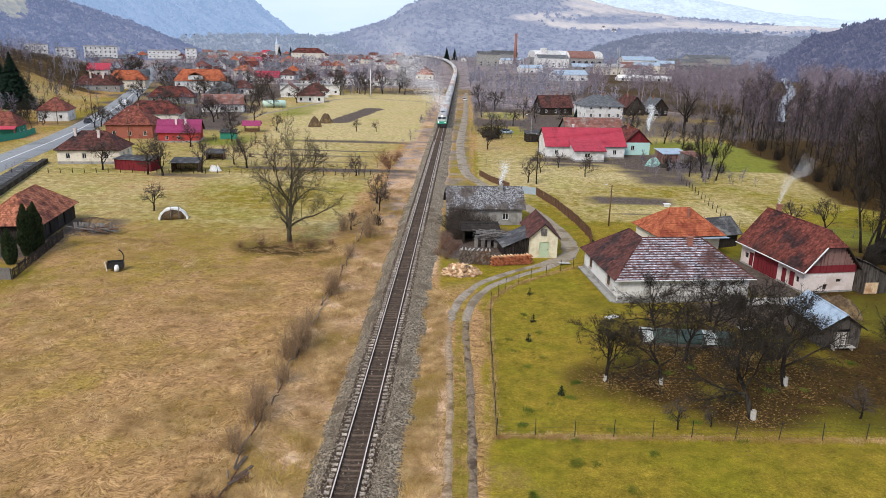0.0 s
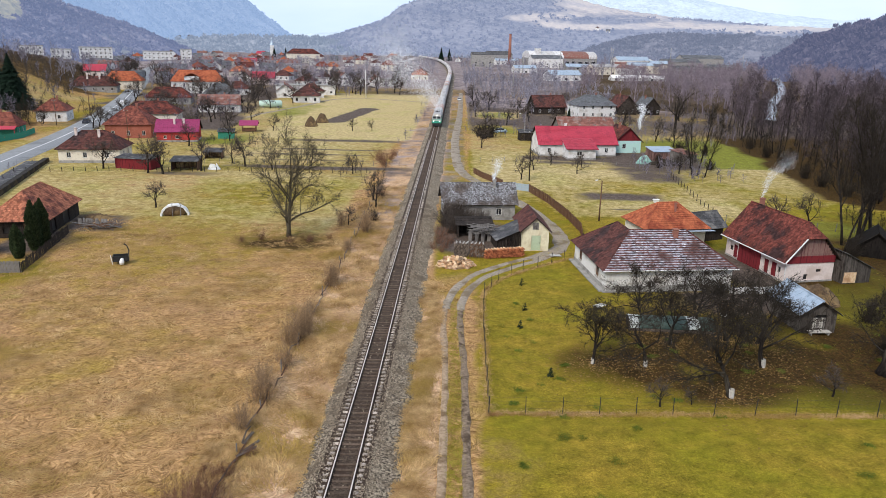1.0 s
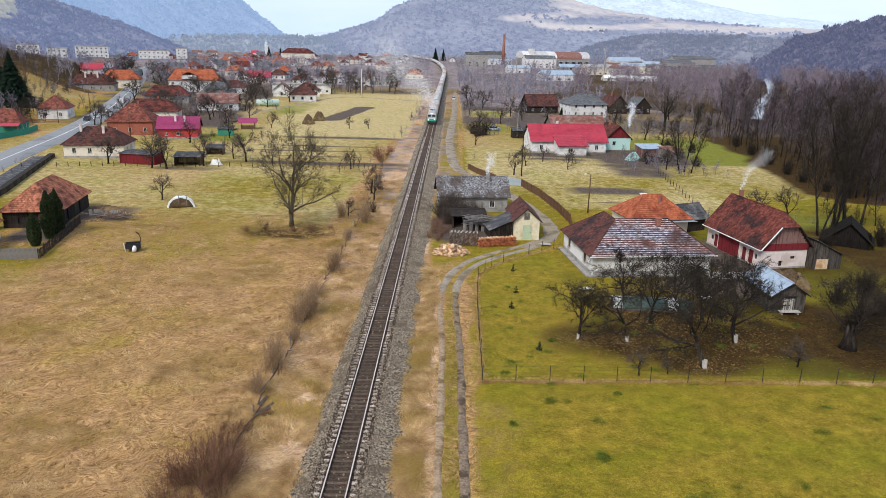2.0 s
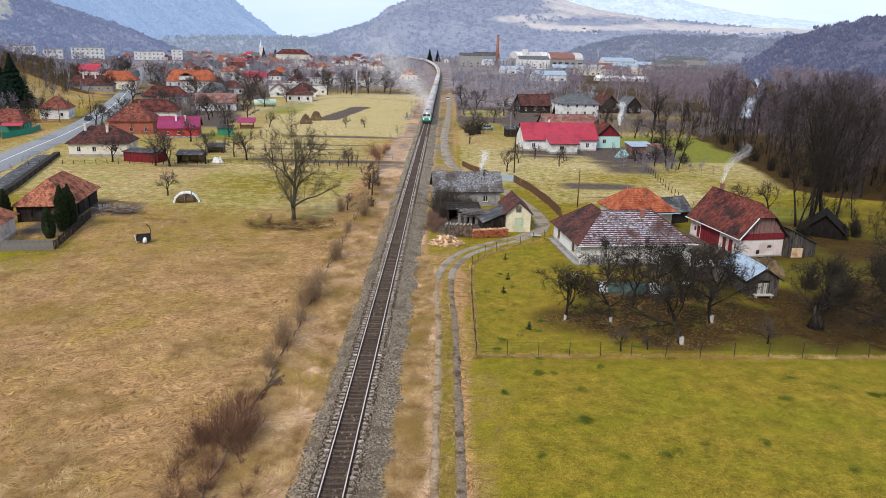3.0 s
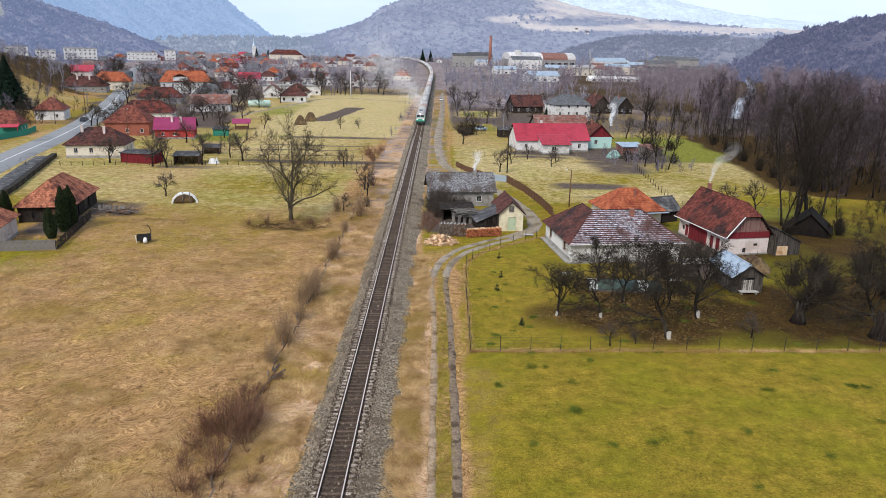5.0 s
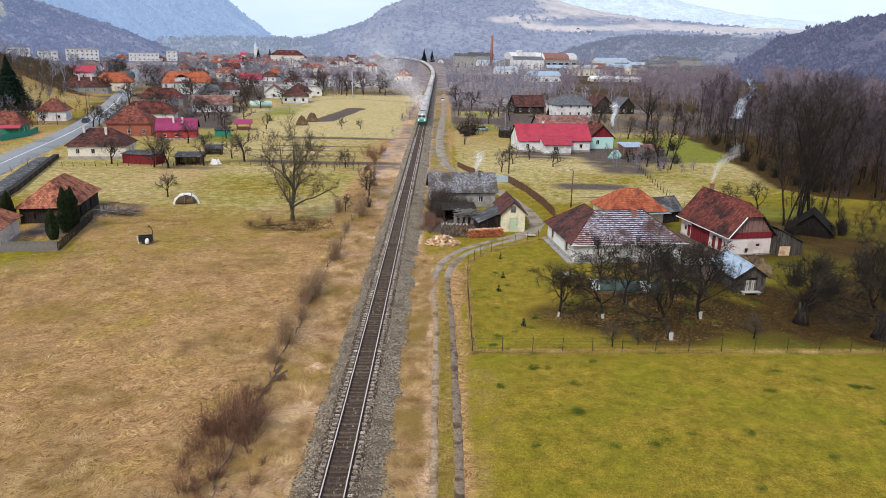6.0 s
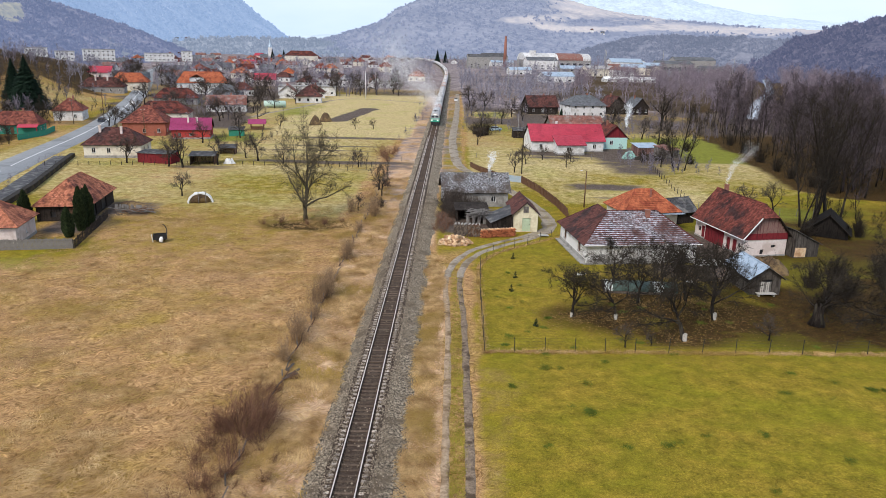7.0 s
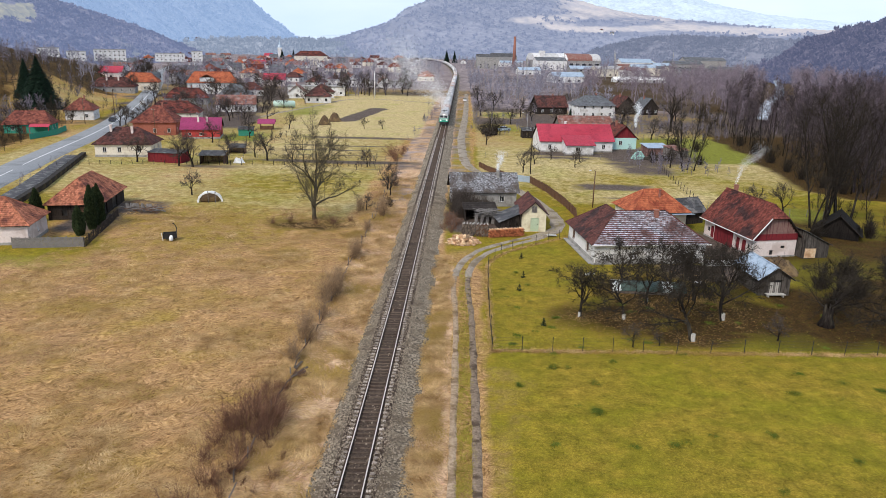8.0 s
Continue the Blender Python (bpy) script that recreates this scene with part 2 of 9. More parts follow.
mat("black_stone", (0.02, 0.018, 0.016), (0.05, 0.044, 0.038), (0.07, 0.055, 0.035), fine=4, coarse=0.7, relief=0.5)
mat("river_water", (0.3, 0.32, 0.33), (0.62, 0.63, 0.64), fine=0.3, coarse=0.05, rough=0.15, relief=0.3, world_space=True, cut=(0.45, 0.65))
mat("brick_chimney", (0.26, 0.11, 0.08), (0.34, 0.16, 0.12), fine=5, relief=0.3)
mat("car_white", (0.7, 0.7, 0.7), (0.76, 0.76, 0.76), rough=0.25, relief=0.0)
mat("car_dark", (0.03, 0.035, 0.05), (0.04, 0.045, 0.06), rough=0.25, relief=0.0)
mat("tank_pale", (0.5, 0.68, 0.6), (0.58, 0.74, 0.67), fine=2, rough=0.5)

glass_mat, gn, gl, gb = shader("window_glass")
gb.inputs["Base Color"].default_value = (0.02, 0.023, 0.027, 1)
gb.inputs["Roughness"].default_value = 0.08
MAT["glass"] = glass_mat
lamp_mat, gn, gl, gb = shader("headlight_lens")
gb.inputs["Base Color"].default_value = (0.9, 0.9, 0.85, 1)
gb.inputs["Emission Color"].default_value = (1, 0.95, 0.8, 1)
gb.inputs["Emission Strength"].default_value = 2.0
MAT["headlight"] = lamp_mat


def ground_material():
    """Meadow soil: dry straw, green turf, leaf litter and bare earth, weighted by attributes of the sheet."""
    m, n, l, bsdf = shader("meadow")
    vec = coords(n, l, True)

    def attr(name):
        a = n.new("ShaderNodeAttribute")
        a.attribute_name = name
        return a.outputs["Fac"]

    def fibres(vector, angle, scale, detail=4):
        """Streaks of lying blades, long across the given angle."""
        turn = n.new("ShaderNodeMapping")
        turn.inputs["Rotation"].default_value = (0, 0, radians(angle))
        l.new(vector, turn.inputs["Vector"])
        squeeze = n.new("ShaderNodeMapping")
        squeeze.inputs["Scale"].default_value = (1.0, 0.16, 0.3)
        l.new(turn.outputs["Vector"], squeeze.inputs["Vector"])
        return noise_node(n, l, squeeze.outputs["Vector"], scale, detail, 0.68)

    def warped(scale, reach):
        """The coordinates pushed about by a smooth field."""
        w_ = n.new("ShaderNodeTexNoise")
        w_.inputs["Scale"].default_value, w_.inputs["Detail"].default_value = scale, 3
        l.new(vec, w_.inputs["Vector"])
        push = n.new("ShaderNodeVectorMath")
        push.operation = "MULTIPLY_ADD"
        l.new(w_.outputs["Color"], push.inputs[0])
        push.inputs[1].default_value = (reach, reach, 0)
        l.new(vec, push.inputs[2])
        return push.outputs["Vector"]

    f1 = noise_node(n, l, vec, 2.2, 8, 0.7)
    f2 = noise_node(n, l, vec, 0.35, 6, 0.65)
    f3 = noise_node(n, l, vec, 0.09, 5, 0.6)
    fine = noise_node(n, l, vec, 13.0, 6, 0.75)
    # lodged straw: combed swathes that change their way from patch to patch
    swept = warped(0.5, 2.6)
    lie = noise_node(n, l, vec, 0.5, 4, 0.6)
    comb = blend(n, l, ramp(n, l, lie, 0.46, 0.54), fibres(swept, 25, 7.0), fibres(swept, 105, 7.0))
    comb = blend(n, l, 0.35, comb, fibres(swept, 62, 13.0))
    straw = blend(n, l, ramp(n, l, comb, 0.38, 0.6), (0.17, 0.085, 0.028), (0.72, 0.465, 0.215))
    swathe = blend(n, l, ramp(n, l, lie, 0.46, 0.54), fibres(swept, 40, 2.6, 5), fibres(swept, 120, 2.6, 5))
    straw = blend(n, l, ramp(n, l, swathe, 0.34, 0.47, (0.8, 0.8, 0.8, 1), (0, 0, 0, 1)), straw, blend(n, l, ramp(n, l, comb, 0.38, 0.6), (0.1, 0.05, 0.016), (0.34, 0.2, 0.075)))
    straw = blend(n, l, ramp(n, l, swathe, 0.54, 0.66, (0, 0, 0, 1), (0.7, 0.7, 0.7, 1)), straw, blend(n, l, ramp(n, l, comb, 0.38, 0.6), (0.42, 0.25, 0.1), (0.85, 0.6, 0.33)))
    straw = blend(n, l, ramp(n, l, f2, 0.5, 0.68, (0, 0, 0, 1), (0.6, 0.6, 0.6, 1)), straw, blend(n, l, ramp(n, l, comb, 0.38, 0.62), (0.15, 0.075, 0.026), (0.4, 0.235, 0.088)))
    straw = blend(n, l, ramp(n, l, f2, 0.32, 0.46, (0.4, 0.4, 0.4, 1), (0, 0, 0, 1)), straw, blend(n, l, ramp(n, l, comb, 0.4, 0.62), (0.28, 0.16, 0.065), (0.78, 0.55, 0.3)))
    straw = blend(n, l, ramp(n, l, f3, 0.48, 0.64, (0, 0, 0, 1), (0.8, 0.8, 0.8, 1)), straw, blend(n, l, ramp(n, l, comb, 0.38, 0.62), (0.16, 0.108, 0.02), (0.5, 0.365, 0.092)))
    zone = noise_node(n, l, vec, 0.14, 5, 0.62)
    straw = blend(n, l, ramp(n, l, zone, 0.5, 0.64, (0, 0, 0, 1), (0.6, 0.6, 0.6, 1)), straw, blend(n, l, ramp(n, l, comb, 0.38, 0.62), (0.19, 0.1, 0.046), (0.58, 0.37, 0.21)))
    straw = blend(n, l, ramp(n, l, zone, 0.33, 0.44, (0.6, 0.6, 0.6, 1), (0, 0, 0, 1)), straw, blend(n, l, ramp(n, l, comb, 0.38, 0.62), (0.19, 0.125, 0.02), (0.6, 0.44, 0.11)))
    # shaded hollows between the straw clumps are painted in as dark spots
    pit_shade = noise_node(n, l, swept, 1.2, 7, 0.75)
    straw = blend(n, l, ramp(n, l, pit_shade, 0.55, 0.68, (0, 0, 0, 1), (0.85, 0.85, 0.85, 1)), straw, (0.12, 0.064, 0.018))
    straw = blend(n, l, ramp(n, l, pit_shade, 0.3, 0.4, (0.4, 0.4, 0.4, 1), (0, 0, 0, 1)), straw, (0.72, 0.48, 0.27))
    straw = blend(n, l, 0.5, straw, ramp(n, l, fine, 0.34, 0.66, (0.2, 0.2, 0.2, 1), (0.8, 0.8, 0.8, 1)), "OVERLAY")
    # short turf, mossy and worn in patches
    sward = noise_node(n, l, warped(0.9, 1.2), 5.0, 8, 0.8)
    turf = blend(n, l, ramp(n, l, sward, 0.36, 0.66), (0.145, 0.122, 0.01), (0.37, 0.305, 0.035))
    turf = blend(n, l, ramp(n, l, f2, 0.48, 0.7, (0, 0, 0, 1), (0.45, 0.45, 0.45, 1)), turf, (0.36, 0.245, 0.034))
    turf = blend(n, l, ramp(n, l, f3, 0.48, 0.72, (0, 0, 0, 1), (0.8, 0.8, 0.8, 1)), turf, (0.225, 0.22, 0.016))
    broad = noise_node(n, l, coords(n, l, True, (0.7, 1.3, 1)), 0.2, 6, 0.7)
    turf = blend(n, l, ramp(n, l, broad, 0.47, 0.7, (0, 0, 0, 1), (0.5, 0.5, 0.5, 1)), turf, blend(n, l, ramp(n, l, sward, 0.4, 0.65), (0.3, 0.19, 0.03), (0.52, 0.36, 0.06)))
    turf = blend(n, l, ramp(n, l, broad, 0.32, 0.46, (0.5, 0.5, 0.5, 1), (0, 0, 0, 1)), turf, (0.26, 0.255, 0.016))
    turf = blend(n, l, 0.45, turf, ramp(n, l, fine, 0.36, 0.64, (0.12, 0.12, 0.12, 1), (0.85, 0.85, 0.85, 1)), "OVERLAY")
    # grazed and mown grass, bleached, with darker streaks and molehills
    graze = noise_node(n, l, warped(0.3, 3.0), 1.3, 8, 0.76)
    mown = blend(n, l, ramp(n, l, graze, 0.34, 0.66), (0.3, 0.245, 0.1), (0.74, 0.62, 0.34))
    mown = blend(n, l, ramp(n, l, f3, 0.5, 0.72, (0, 0, 0, 1), (0.8, 0.8, 0.8, 1)), mown, blend(n, l, ramp(n, l, graze, 0.36, 0.64), (0.27, 0.26, 0.075), (0.58, 0.54, 0.2)))
    mown = blend(n, l, ramp(n, l, f2, 0.6, 0.74, (0, 0, 0, 1), (0.7, 0.7, 0.7, 1)), mown, (0.27, 0.2, 0.08))
    # leaf litter, darkened further so its colour includes shade under the trees
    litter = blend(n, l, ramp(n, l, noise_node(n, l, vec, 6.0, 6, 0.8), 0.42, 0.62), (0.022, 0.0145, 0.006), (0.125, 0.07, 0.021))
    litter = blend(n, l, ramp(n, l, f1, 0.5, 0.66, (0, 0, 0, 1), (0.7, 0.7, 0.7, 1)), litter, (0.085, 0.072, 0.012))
    earth = blend(n, l, ramp(n, l, f1, 0.3, 0.7), (0.055, 0.044, 0.038), (0.19, 0.155, 0.135))

    def edge(name):
        a = n.new("ShaderNodeMath")
        a.operation = "MULTIPLY_ADD"
        l.new(f2, a.inputs[0])
        a.inputs[1].default_value, a.inputs[2].default_value = 0.9, -0.45
        b = n.new("ShaderNodeMath")
        b.operation = "ADD"
        l.new(attr(name), b.inputs[0])
        l.new(a.outputs[0], b.inputs[1])
        return ramp(n, l, b.outputs[0], 0.3, 0.7)

    straw = blend(n, l, edge("bleached"), straw, blend(n, l, ramp(n, l, comb, 0.36, 0.62), (0.3, 0.185, 0.1), (0.84, 0.61, 0.4)))
    col = blend(n, l, edge("turf"), straw, turf)
    # dark turf; the weight also carries shading painted onto the lawn's right side
    col = blend(n, l, edge("shade_and_dark_turf"), col, blend(n, l, ramp(n, l, sward, 0.35, 0.65), (0.095, 0.092, 0.008), (0.21, 0.195, 0.022)))
    col = blend(n, l, edge("mown"), col, mown)
    col = blend(n, l, edge("wet_grass"), col, blend(n, l, ramp(n, l, sward, 0.35, 0.65), (0.125, 0.15, 0.018), (0.31, 0.325, 0.06)))
    # mauve brush ground; its blue-grey cast also stands in for distance haze
    col = blend(n, l, edge("waste"), col, blend(n, l, ramp(n, l, noise_node(n, l, vec, 0.12, 9, 0.78), 0.4, 0.6), (0.13, 0.115, 0.128), (0.43, 0.375, 0.39)))
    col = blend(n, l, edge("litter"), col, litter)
    col = blend(n, l, edge("earth"), col, earth)
    # uneven growth at the scale of a stride
    clod = noise_node(n, l, vec, 0.7, 9, 0.8)
    col = blend(n, l, 0.45, col, ramp(n, l, clod, 0.36, 0.64, (0.14, 0.14, 0.14, 1), (0.8, 0.8, 0.8, 1)), "OVERLAY")
    col = blend(n, l, 1.0, col, (0.95, 0.895, 0.85), "MULTIPLY")
    l.new(col, bsdf.inputs["Base Color"])
    bsdf.inputs["Roughness"].default_value = 0.95
    bsdf.inputs["Specular IOR Level"].default_value = 0.1
    bump(n, l, bsdf, comb, 1.0, 0.2)
    return m


def hill_material(name, wood, wood2, field, glow, glow_strength, scale, island=0.0):
    """Distant wooded slope with open fields; winter haze is put in as a bluish glow."""
    m, n, l, bsdf = shader(name)
    vec = coords(n, l, True)
    v = n.new("ShaderNodeTexVoronoi")
    v.inputs["Scale"].default_value = scale
    l.new(vec, v.inputs["Vector"])
    f1 = noise_node(n, l, vec, scale * 0.6, 6, 0.7)
    f2 = noise_node(n, l, vec, 0.004, 5, 0.65)
    f6 = noise_node(n, l, vec, 0.0075, 4, 0.6)
    col = blend(n, l, ramp(n, l, f1, 0.35, 0.7), wood, wood2)
    col = blend(n, l, ramp(n, l, v.outputs["Distance"], 0.2, 0.9), col, wood2)
    a = n.new("ShaderNodeAttribute")
    a.attribute_name = "open"
    s = n.new("ShaderNodeMath")
    s.operation = "MULTIPLY_ADD"
    l.new(f2, s.inputs[0])
    s.inputs[1].default_value = 0.9
    half = n.new("ShaderNodeMath")
    half.operation = "MULTIPLY"
    half.inputs[1].default_value = 0.55
    l.new(a.outputs["Fac"], half.inputs[0])
    l.new(half.outputs[0], s.inputs[2])
    f4 = noise_node(n, l, vec, 0.014, 9, 0.78)
    col = blend(n, l, ramp(n, l, f4, 0.42, 0.75, (0, 0, 0, 1), (0.7, 0.7, 0.7, 1)), col, wood2)
    col = blend(n, l, ramp(n, l, f4, 0.25, 0.5, (0.7, 0.7, 0.7, 1), (0, 0, 0, 1)), col, wood)
    f5 = noise_node(n, l, coords(n, l, True, (1, 1, 2.2)), scale * 1.4, 8, 0.8)
    col = blend(n, l, ramp(n, l, f5, 0.4, 0.56, (0.85, 0.85, 0.85, 1), (0, 0, 0, 1)), col, tuple(c * 0.4 for c in wood))
    col = blend(n, l, ramp(n, l, f5, 0.55, 0.7, (0, 0, 0, 1), (0.7, 0.7, 0.7, 1)), col, tuple(c * 1.2 for c in wood2))
    col = blend(n, l, ramp(n, l, s.outputs[0], 0.58, 0.74), col, blend(n, l, ramp(n, l, f5, 0.35, 0.65), field, tuple(c * 0.7 for c in field)))
    col = blend(n, l, ramp(n, l, f6, 0.5, 0.68, (0, 0, 0, 1), (0.65, 0.65, 0.65, 1)), col, tuple(c * 1.15 for c in wood2))
    col = blend(n, l, ramp(n, l, f6, 0.34, 0.46, (0.7, 0.7, 0.7, 1), (0, 0, 0, 1)), col, wood)
    if island:
        r = n.new("ShaderNodeNewGeometry").outputs["Random Per Island"]
        col = blend(n, l, island, col, ramp(n, l, r, 0.0, 1.0, (0.1, 0.1, 0.1, 1), (1.0, 1.0, 1.0, 1)), "OVERLAY")
    l.new(col, bsdf.inputs["Base Color"])
    bsdf.inputs["Roughness"].default_value = 1.0
    bsdf.inputs["Specular IOR Level"].default_value = 0.0
    # self-glow stands in for the haze between eye and slope
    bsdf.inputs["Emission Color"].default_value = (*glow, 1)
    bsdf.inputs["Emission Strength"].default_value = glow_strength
    bump(n, l, bsdf, v.outputs["Distance"], 0.8, 4.0)
    return m


# ---- mesh tools ----
class Mesh:
    """Collects vertices and faces of one part."""

    def __init__(self):
        self.v, self.f, self.m = [], [], []

    def add(self, verts, faces, slot=0):
        o = len(self.v)
        self.v.extend(verts)
        self.f.extend(tuple(i + o for i in f) for f in faces)
        self.m.extend([slot] * len(faces))
        return self

    def box(self, c, s, rz=0.0, slot=0, tilt=0.0, taper=1.0):
        """A box of size s about c, turned by rz degrees and leaning by tilt about its x axis; taper narrows its top."""
        cz, sz, ct, st = math.cos(radians(rz)), math.sin(radians(rz)), math.cos(radians(tilt)), math.sin(radians(tilt))
        out = []
        for dz in (-0.5, 0.5):
            k = taper if dz > 0 else 1.0
            for dx, dy in ((-0.5, -0.5), (0.5, -0.5), (0.5, 0.5), (-0.5, 0.5)):
                x, y, z = dx * s[0] * k, dy * s[1] * k, dz * s[2]
                y, z = y * ct - z * st, y * st + z * ct
                out.append((c[0] + x * cz - y * sz, c[1] + x * sz + y * cz, c[2] + z))
        return self.add(out, [(3, 2, 1, 0), (4, 5, 6, 7), (0, 1, 5, 4), (1, 2, 6, 5), (2, 3, 7, 6), (3, 0, 4, 7)], slot)

    def slab(self, quad, t, slot=0):
        """A plate of thickness t below a polygon."""
        q = [Vector(p) for p in quad]
        nrm = (q[1] - q[0]).cross(q[-1] - q[0]).normalized()
        if nrm.z < 0:
            q, nrm = q[::-1], -nrm
        k = len(q)
        low = [p - nrm * t for p in q]
        faces = [tuple(range(k)), tuple(range(2 * k - 1, k - 1, -1))] + [(i, i + k, (i + 1) % k + k, (i + 1) % k) for i in range(k)]
        return self.add([tuple(p) for p in q + low], faces, slot)

    def tube(self, pts, radii, sides=6, slot=0, cap=True):
        o, rings = [], []
        for i, p in enumerate(pts):
            a = Vector(pts[max(i - 1, 0)])
            b = Vector(pts[min(i + 1, len(pts) - 1)])
            d = (b - a).normalized()
            u = d.cross((0, 0, 1) if abs(d.z) < 0.9 else (1, 0, 0)).normalized()
            w = d.cross(u)
            for k in range(sides):
                t = 2 * math.pi * k / sides
                o.append(tuple(Vector(p) + (u * math.cos(t) + w * math.sin(t)) * radii[i]))
        n = len(pts)
        faces = [(i * sides + k, i * sides + (k + 1) % sides, (i + 1) * sides + (k + 1) % sides, (i + 1) * sides + k) for i in range(n - 1) for k in range(sides)]
        if cap:
            faces += [tuple(range(sides - 1, -1, -1)), tuple((n - 1) * sides + k for k in range(sides))]
        return self.add(o, faces, slot)

    def data(self, name, mats, smooth=False):
        me = bpy.data.meshes.new(name)
        me.from_pydata(self.v, [], self.f)
        for m in mats if isinstance(mats, (list, tuple)) else [mats]:
            me.materials.append(MAT[m] if isinstance(m, str) else m)
        if len(me.materials) > 1:
            me.polygons.foreach_set("material_index", self.m)
        if smooth:
            me.polygons.foreach_set("use_smooth", [True] * len(me.polygons))
        me.update()
        return me


def np_mesh(name, v, f, mats, smooth=False):
    """A mesh from arrays: v (n, 3), f (m, 3 or 4)."""
    v, f = np.asarray(v, np.float32), np.asarray(f, np.int32)
    me = bpy.data.meshes.new(name)
    me.vertices.add(len(v))
    me.vertices.foreach_set("co", v.ravel())
    me.loops.add(f.size)
    me.loops.foreach_set("vertex_index", f.ravel())
    me.polygons.add(len(f))
    me.polygons.foreach_set("loop_start", np.arange(0, f.size, f.shape[1], dtype=np.int32))
    for m in mats if isinstance(mats, (list, tuple)) else [mats]:
        me.materials.append(MAT[m] if isinstance(m, str) else m)
    if smooth:
        me.polygons.foreach_set("use_smooth", np.ones(len(f), bool))
    me.update(calc_edges=True)
    me.validate()
    return me


def thing(name, x, y, z=0.0, rz=0.0, label="", category="", group="", kind=""):
    ob = new(name)
    ob.matrix_basis = pose(x, y, z, 0, 0, rz)
    return tagged(ob, label, category, group, kind)


def part(name, mesh, mats, parent, label="", smooth=False, at=None):
    ob = new(name, mesh.data(name, mats, smooth) if isinstance(mesh, Mesh) else mesh)
    ob.parent = parent
    if at is not None:
        ob.matrix_basis = at
    return tagged(ob, label)


def whole(name, mesh, mats, label, category, group="", kind="", smooth=False, at=None):
    ob = new(name, mesh.data(name, mats, smooth) if isinstance(mesh, Mesh) else mesh)
    if at is not None:
        ob.matrix_basis = at
    return tagged(ob, label, category, group, kind)


def smoothstep(a, b, x):
    t = np.clip((np.asarray(x, float) - a) / (b - a), 0, 1)
    return t * t * (3 - 2 * t)


def lattice(x, y, scale, seed):
    """Smooth value noise in 0..1 for arrays."""
    x, y = np.asarray(x, float) * scale + seed * 17.3, np.asarray(y, float) * scale + seed * 9.1
    ix, iy = np.floor(x), np.floor(y)
    fx, fy = x - ix, y - iy
    fx, fy = fx * fx * (3 - 2 * fx), fy * fy * (3 - 2 * fy)

    def h(a, b):
        s = np.sin(a * 127.1 + b * 311.7 + seed * 74.7) * 43758.5453
        return s - np.floor(s)

    return (h(ix, iy) * (1 - fx) + h(ix + 1, iy) * fx) * (1 - fy) + (h(ix, iy + 1) * (1 - fx) + h(ix + 1, iy + 1) * fx) * fy


# ---- the lie of the land ----
def wood_edge(y):
    """Where the riverside wood begins."""
    return np.interp(y, [60, 127, 132, 136, 139, 147, 166, 193, 222, 240, 270, 300, 330, 420, 620], [200, 190, 112, 96, 86, 82, 83, 87, 90, 90, 100, 108, 104, 70, 120])


LANE = [(7.15, 20), (7.15, 64), (6.75, 80), (7.4, 88), (9.6, 94.3), (13.2, 99), (18, 103.6), (21.6, 108.5), (22.4, 115), (21.6, 122.5), (19.6, 132),
        (17, 141), (13, 151), (10, 159.5), (7.8, 169), (6.7, 187), (6.3, 223), (7.2, 265), (8, 326), (8.5, 420)]
ROAD = [(-52, 0), (-66, 60), (-78, 105), (-91, 155), (-101.6, 204), (-113, 246), (-130, 298), (-148.5, 350), (-190, 460), (-262, 640), (-330, 860)]
RIVER = [(126, 290), (165, 380), (214, 480), (263, 600), (328, 760), (384, 890), (640, 1500)]
PLOUGHED = [(-36, 262), (-33.5, 284), (-30, 312)]
FENCE_S = [(9.75, 61.5), (24, 62.1), (40, 62.7), (62, 63.6)]
FENCE_W = [(9.75, 61.5), (9.9, 78), (10.3, 88.5), (12.2, 93.5), (15.5, 97.5), (19.5, 101.2), (23.2, 104.2)]


def glide(pts, step):
    """Points at even steps along a smooth line through pts."""
    p = [Vector((*q, 0)) for q in pts]
    p = [p[0] * 2 - p[1]] + p + [p[-1] * 2 - p[-2]]
    out = []
    for i in range(1, len(p) - 2):
        n = max(2, int((p[i + 1] - p[i]).length / step))
        for k in range(n):
            t = k / n
            a, b, c, d = p[i - 1], p[i], p[i + 1], p[i + 2]
            out.append(0.5 * (2 * b + (c - a) * t + (2 * a - 5 * b + 4 * c - d) * t * t + (3 * b - a - 3 * c + d) * t ** 3))
    out.append(p[-2])
    return [(q.x, q.y) for q in out]


def distance_to(line, x, y):
    """Distance of points from a line of points."""
    d = np.full(np.shape(x), 1e9)
    for (ax, ay), (bx, by) in zip(line, line[1:]):
        ux, uy = bx - ax, by - ay
        t = np.clip(((x - ax) * ux + (y - ay) * uy) / (ux * ux + uy * uy), 0, 1)
        d = np.minimum(d, np.hypot(x - ax - t * ux, y - ay - t * uy))
    return d


def track_x(y):
    """The railway's centre line: straight, then a long bend to the left."""
    y = np.asarray(y, float)
    return -np.where(y > 560, (np.maximum(y - 560, 0)) ** 2 * 0.0000875 + np.maximum(y - 1000, 0) ** 2 * 0.00018, 0)


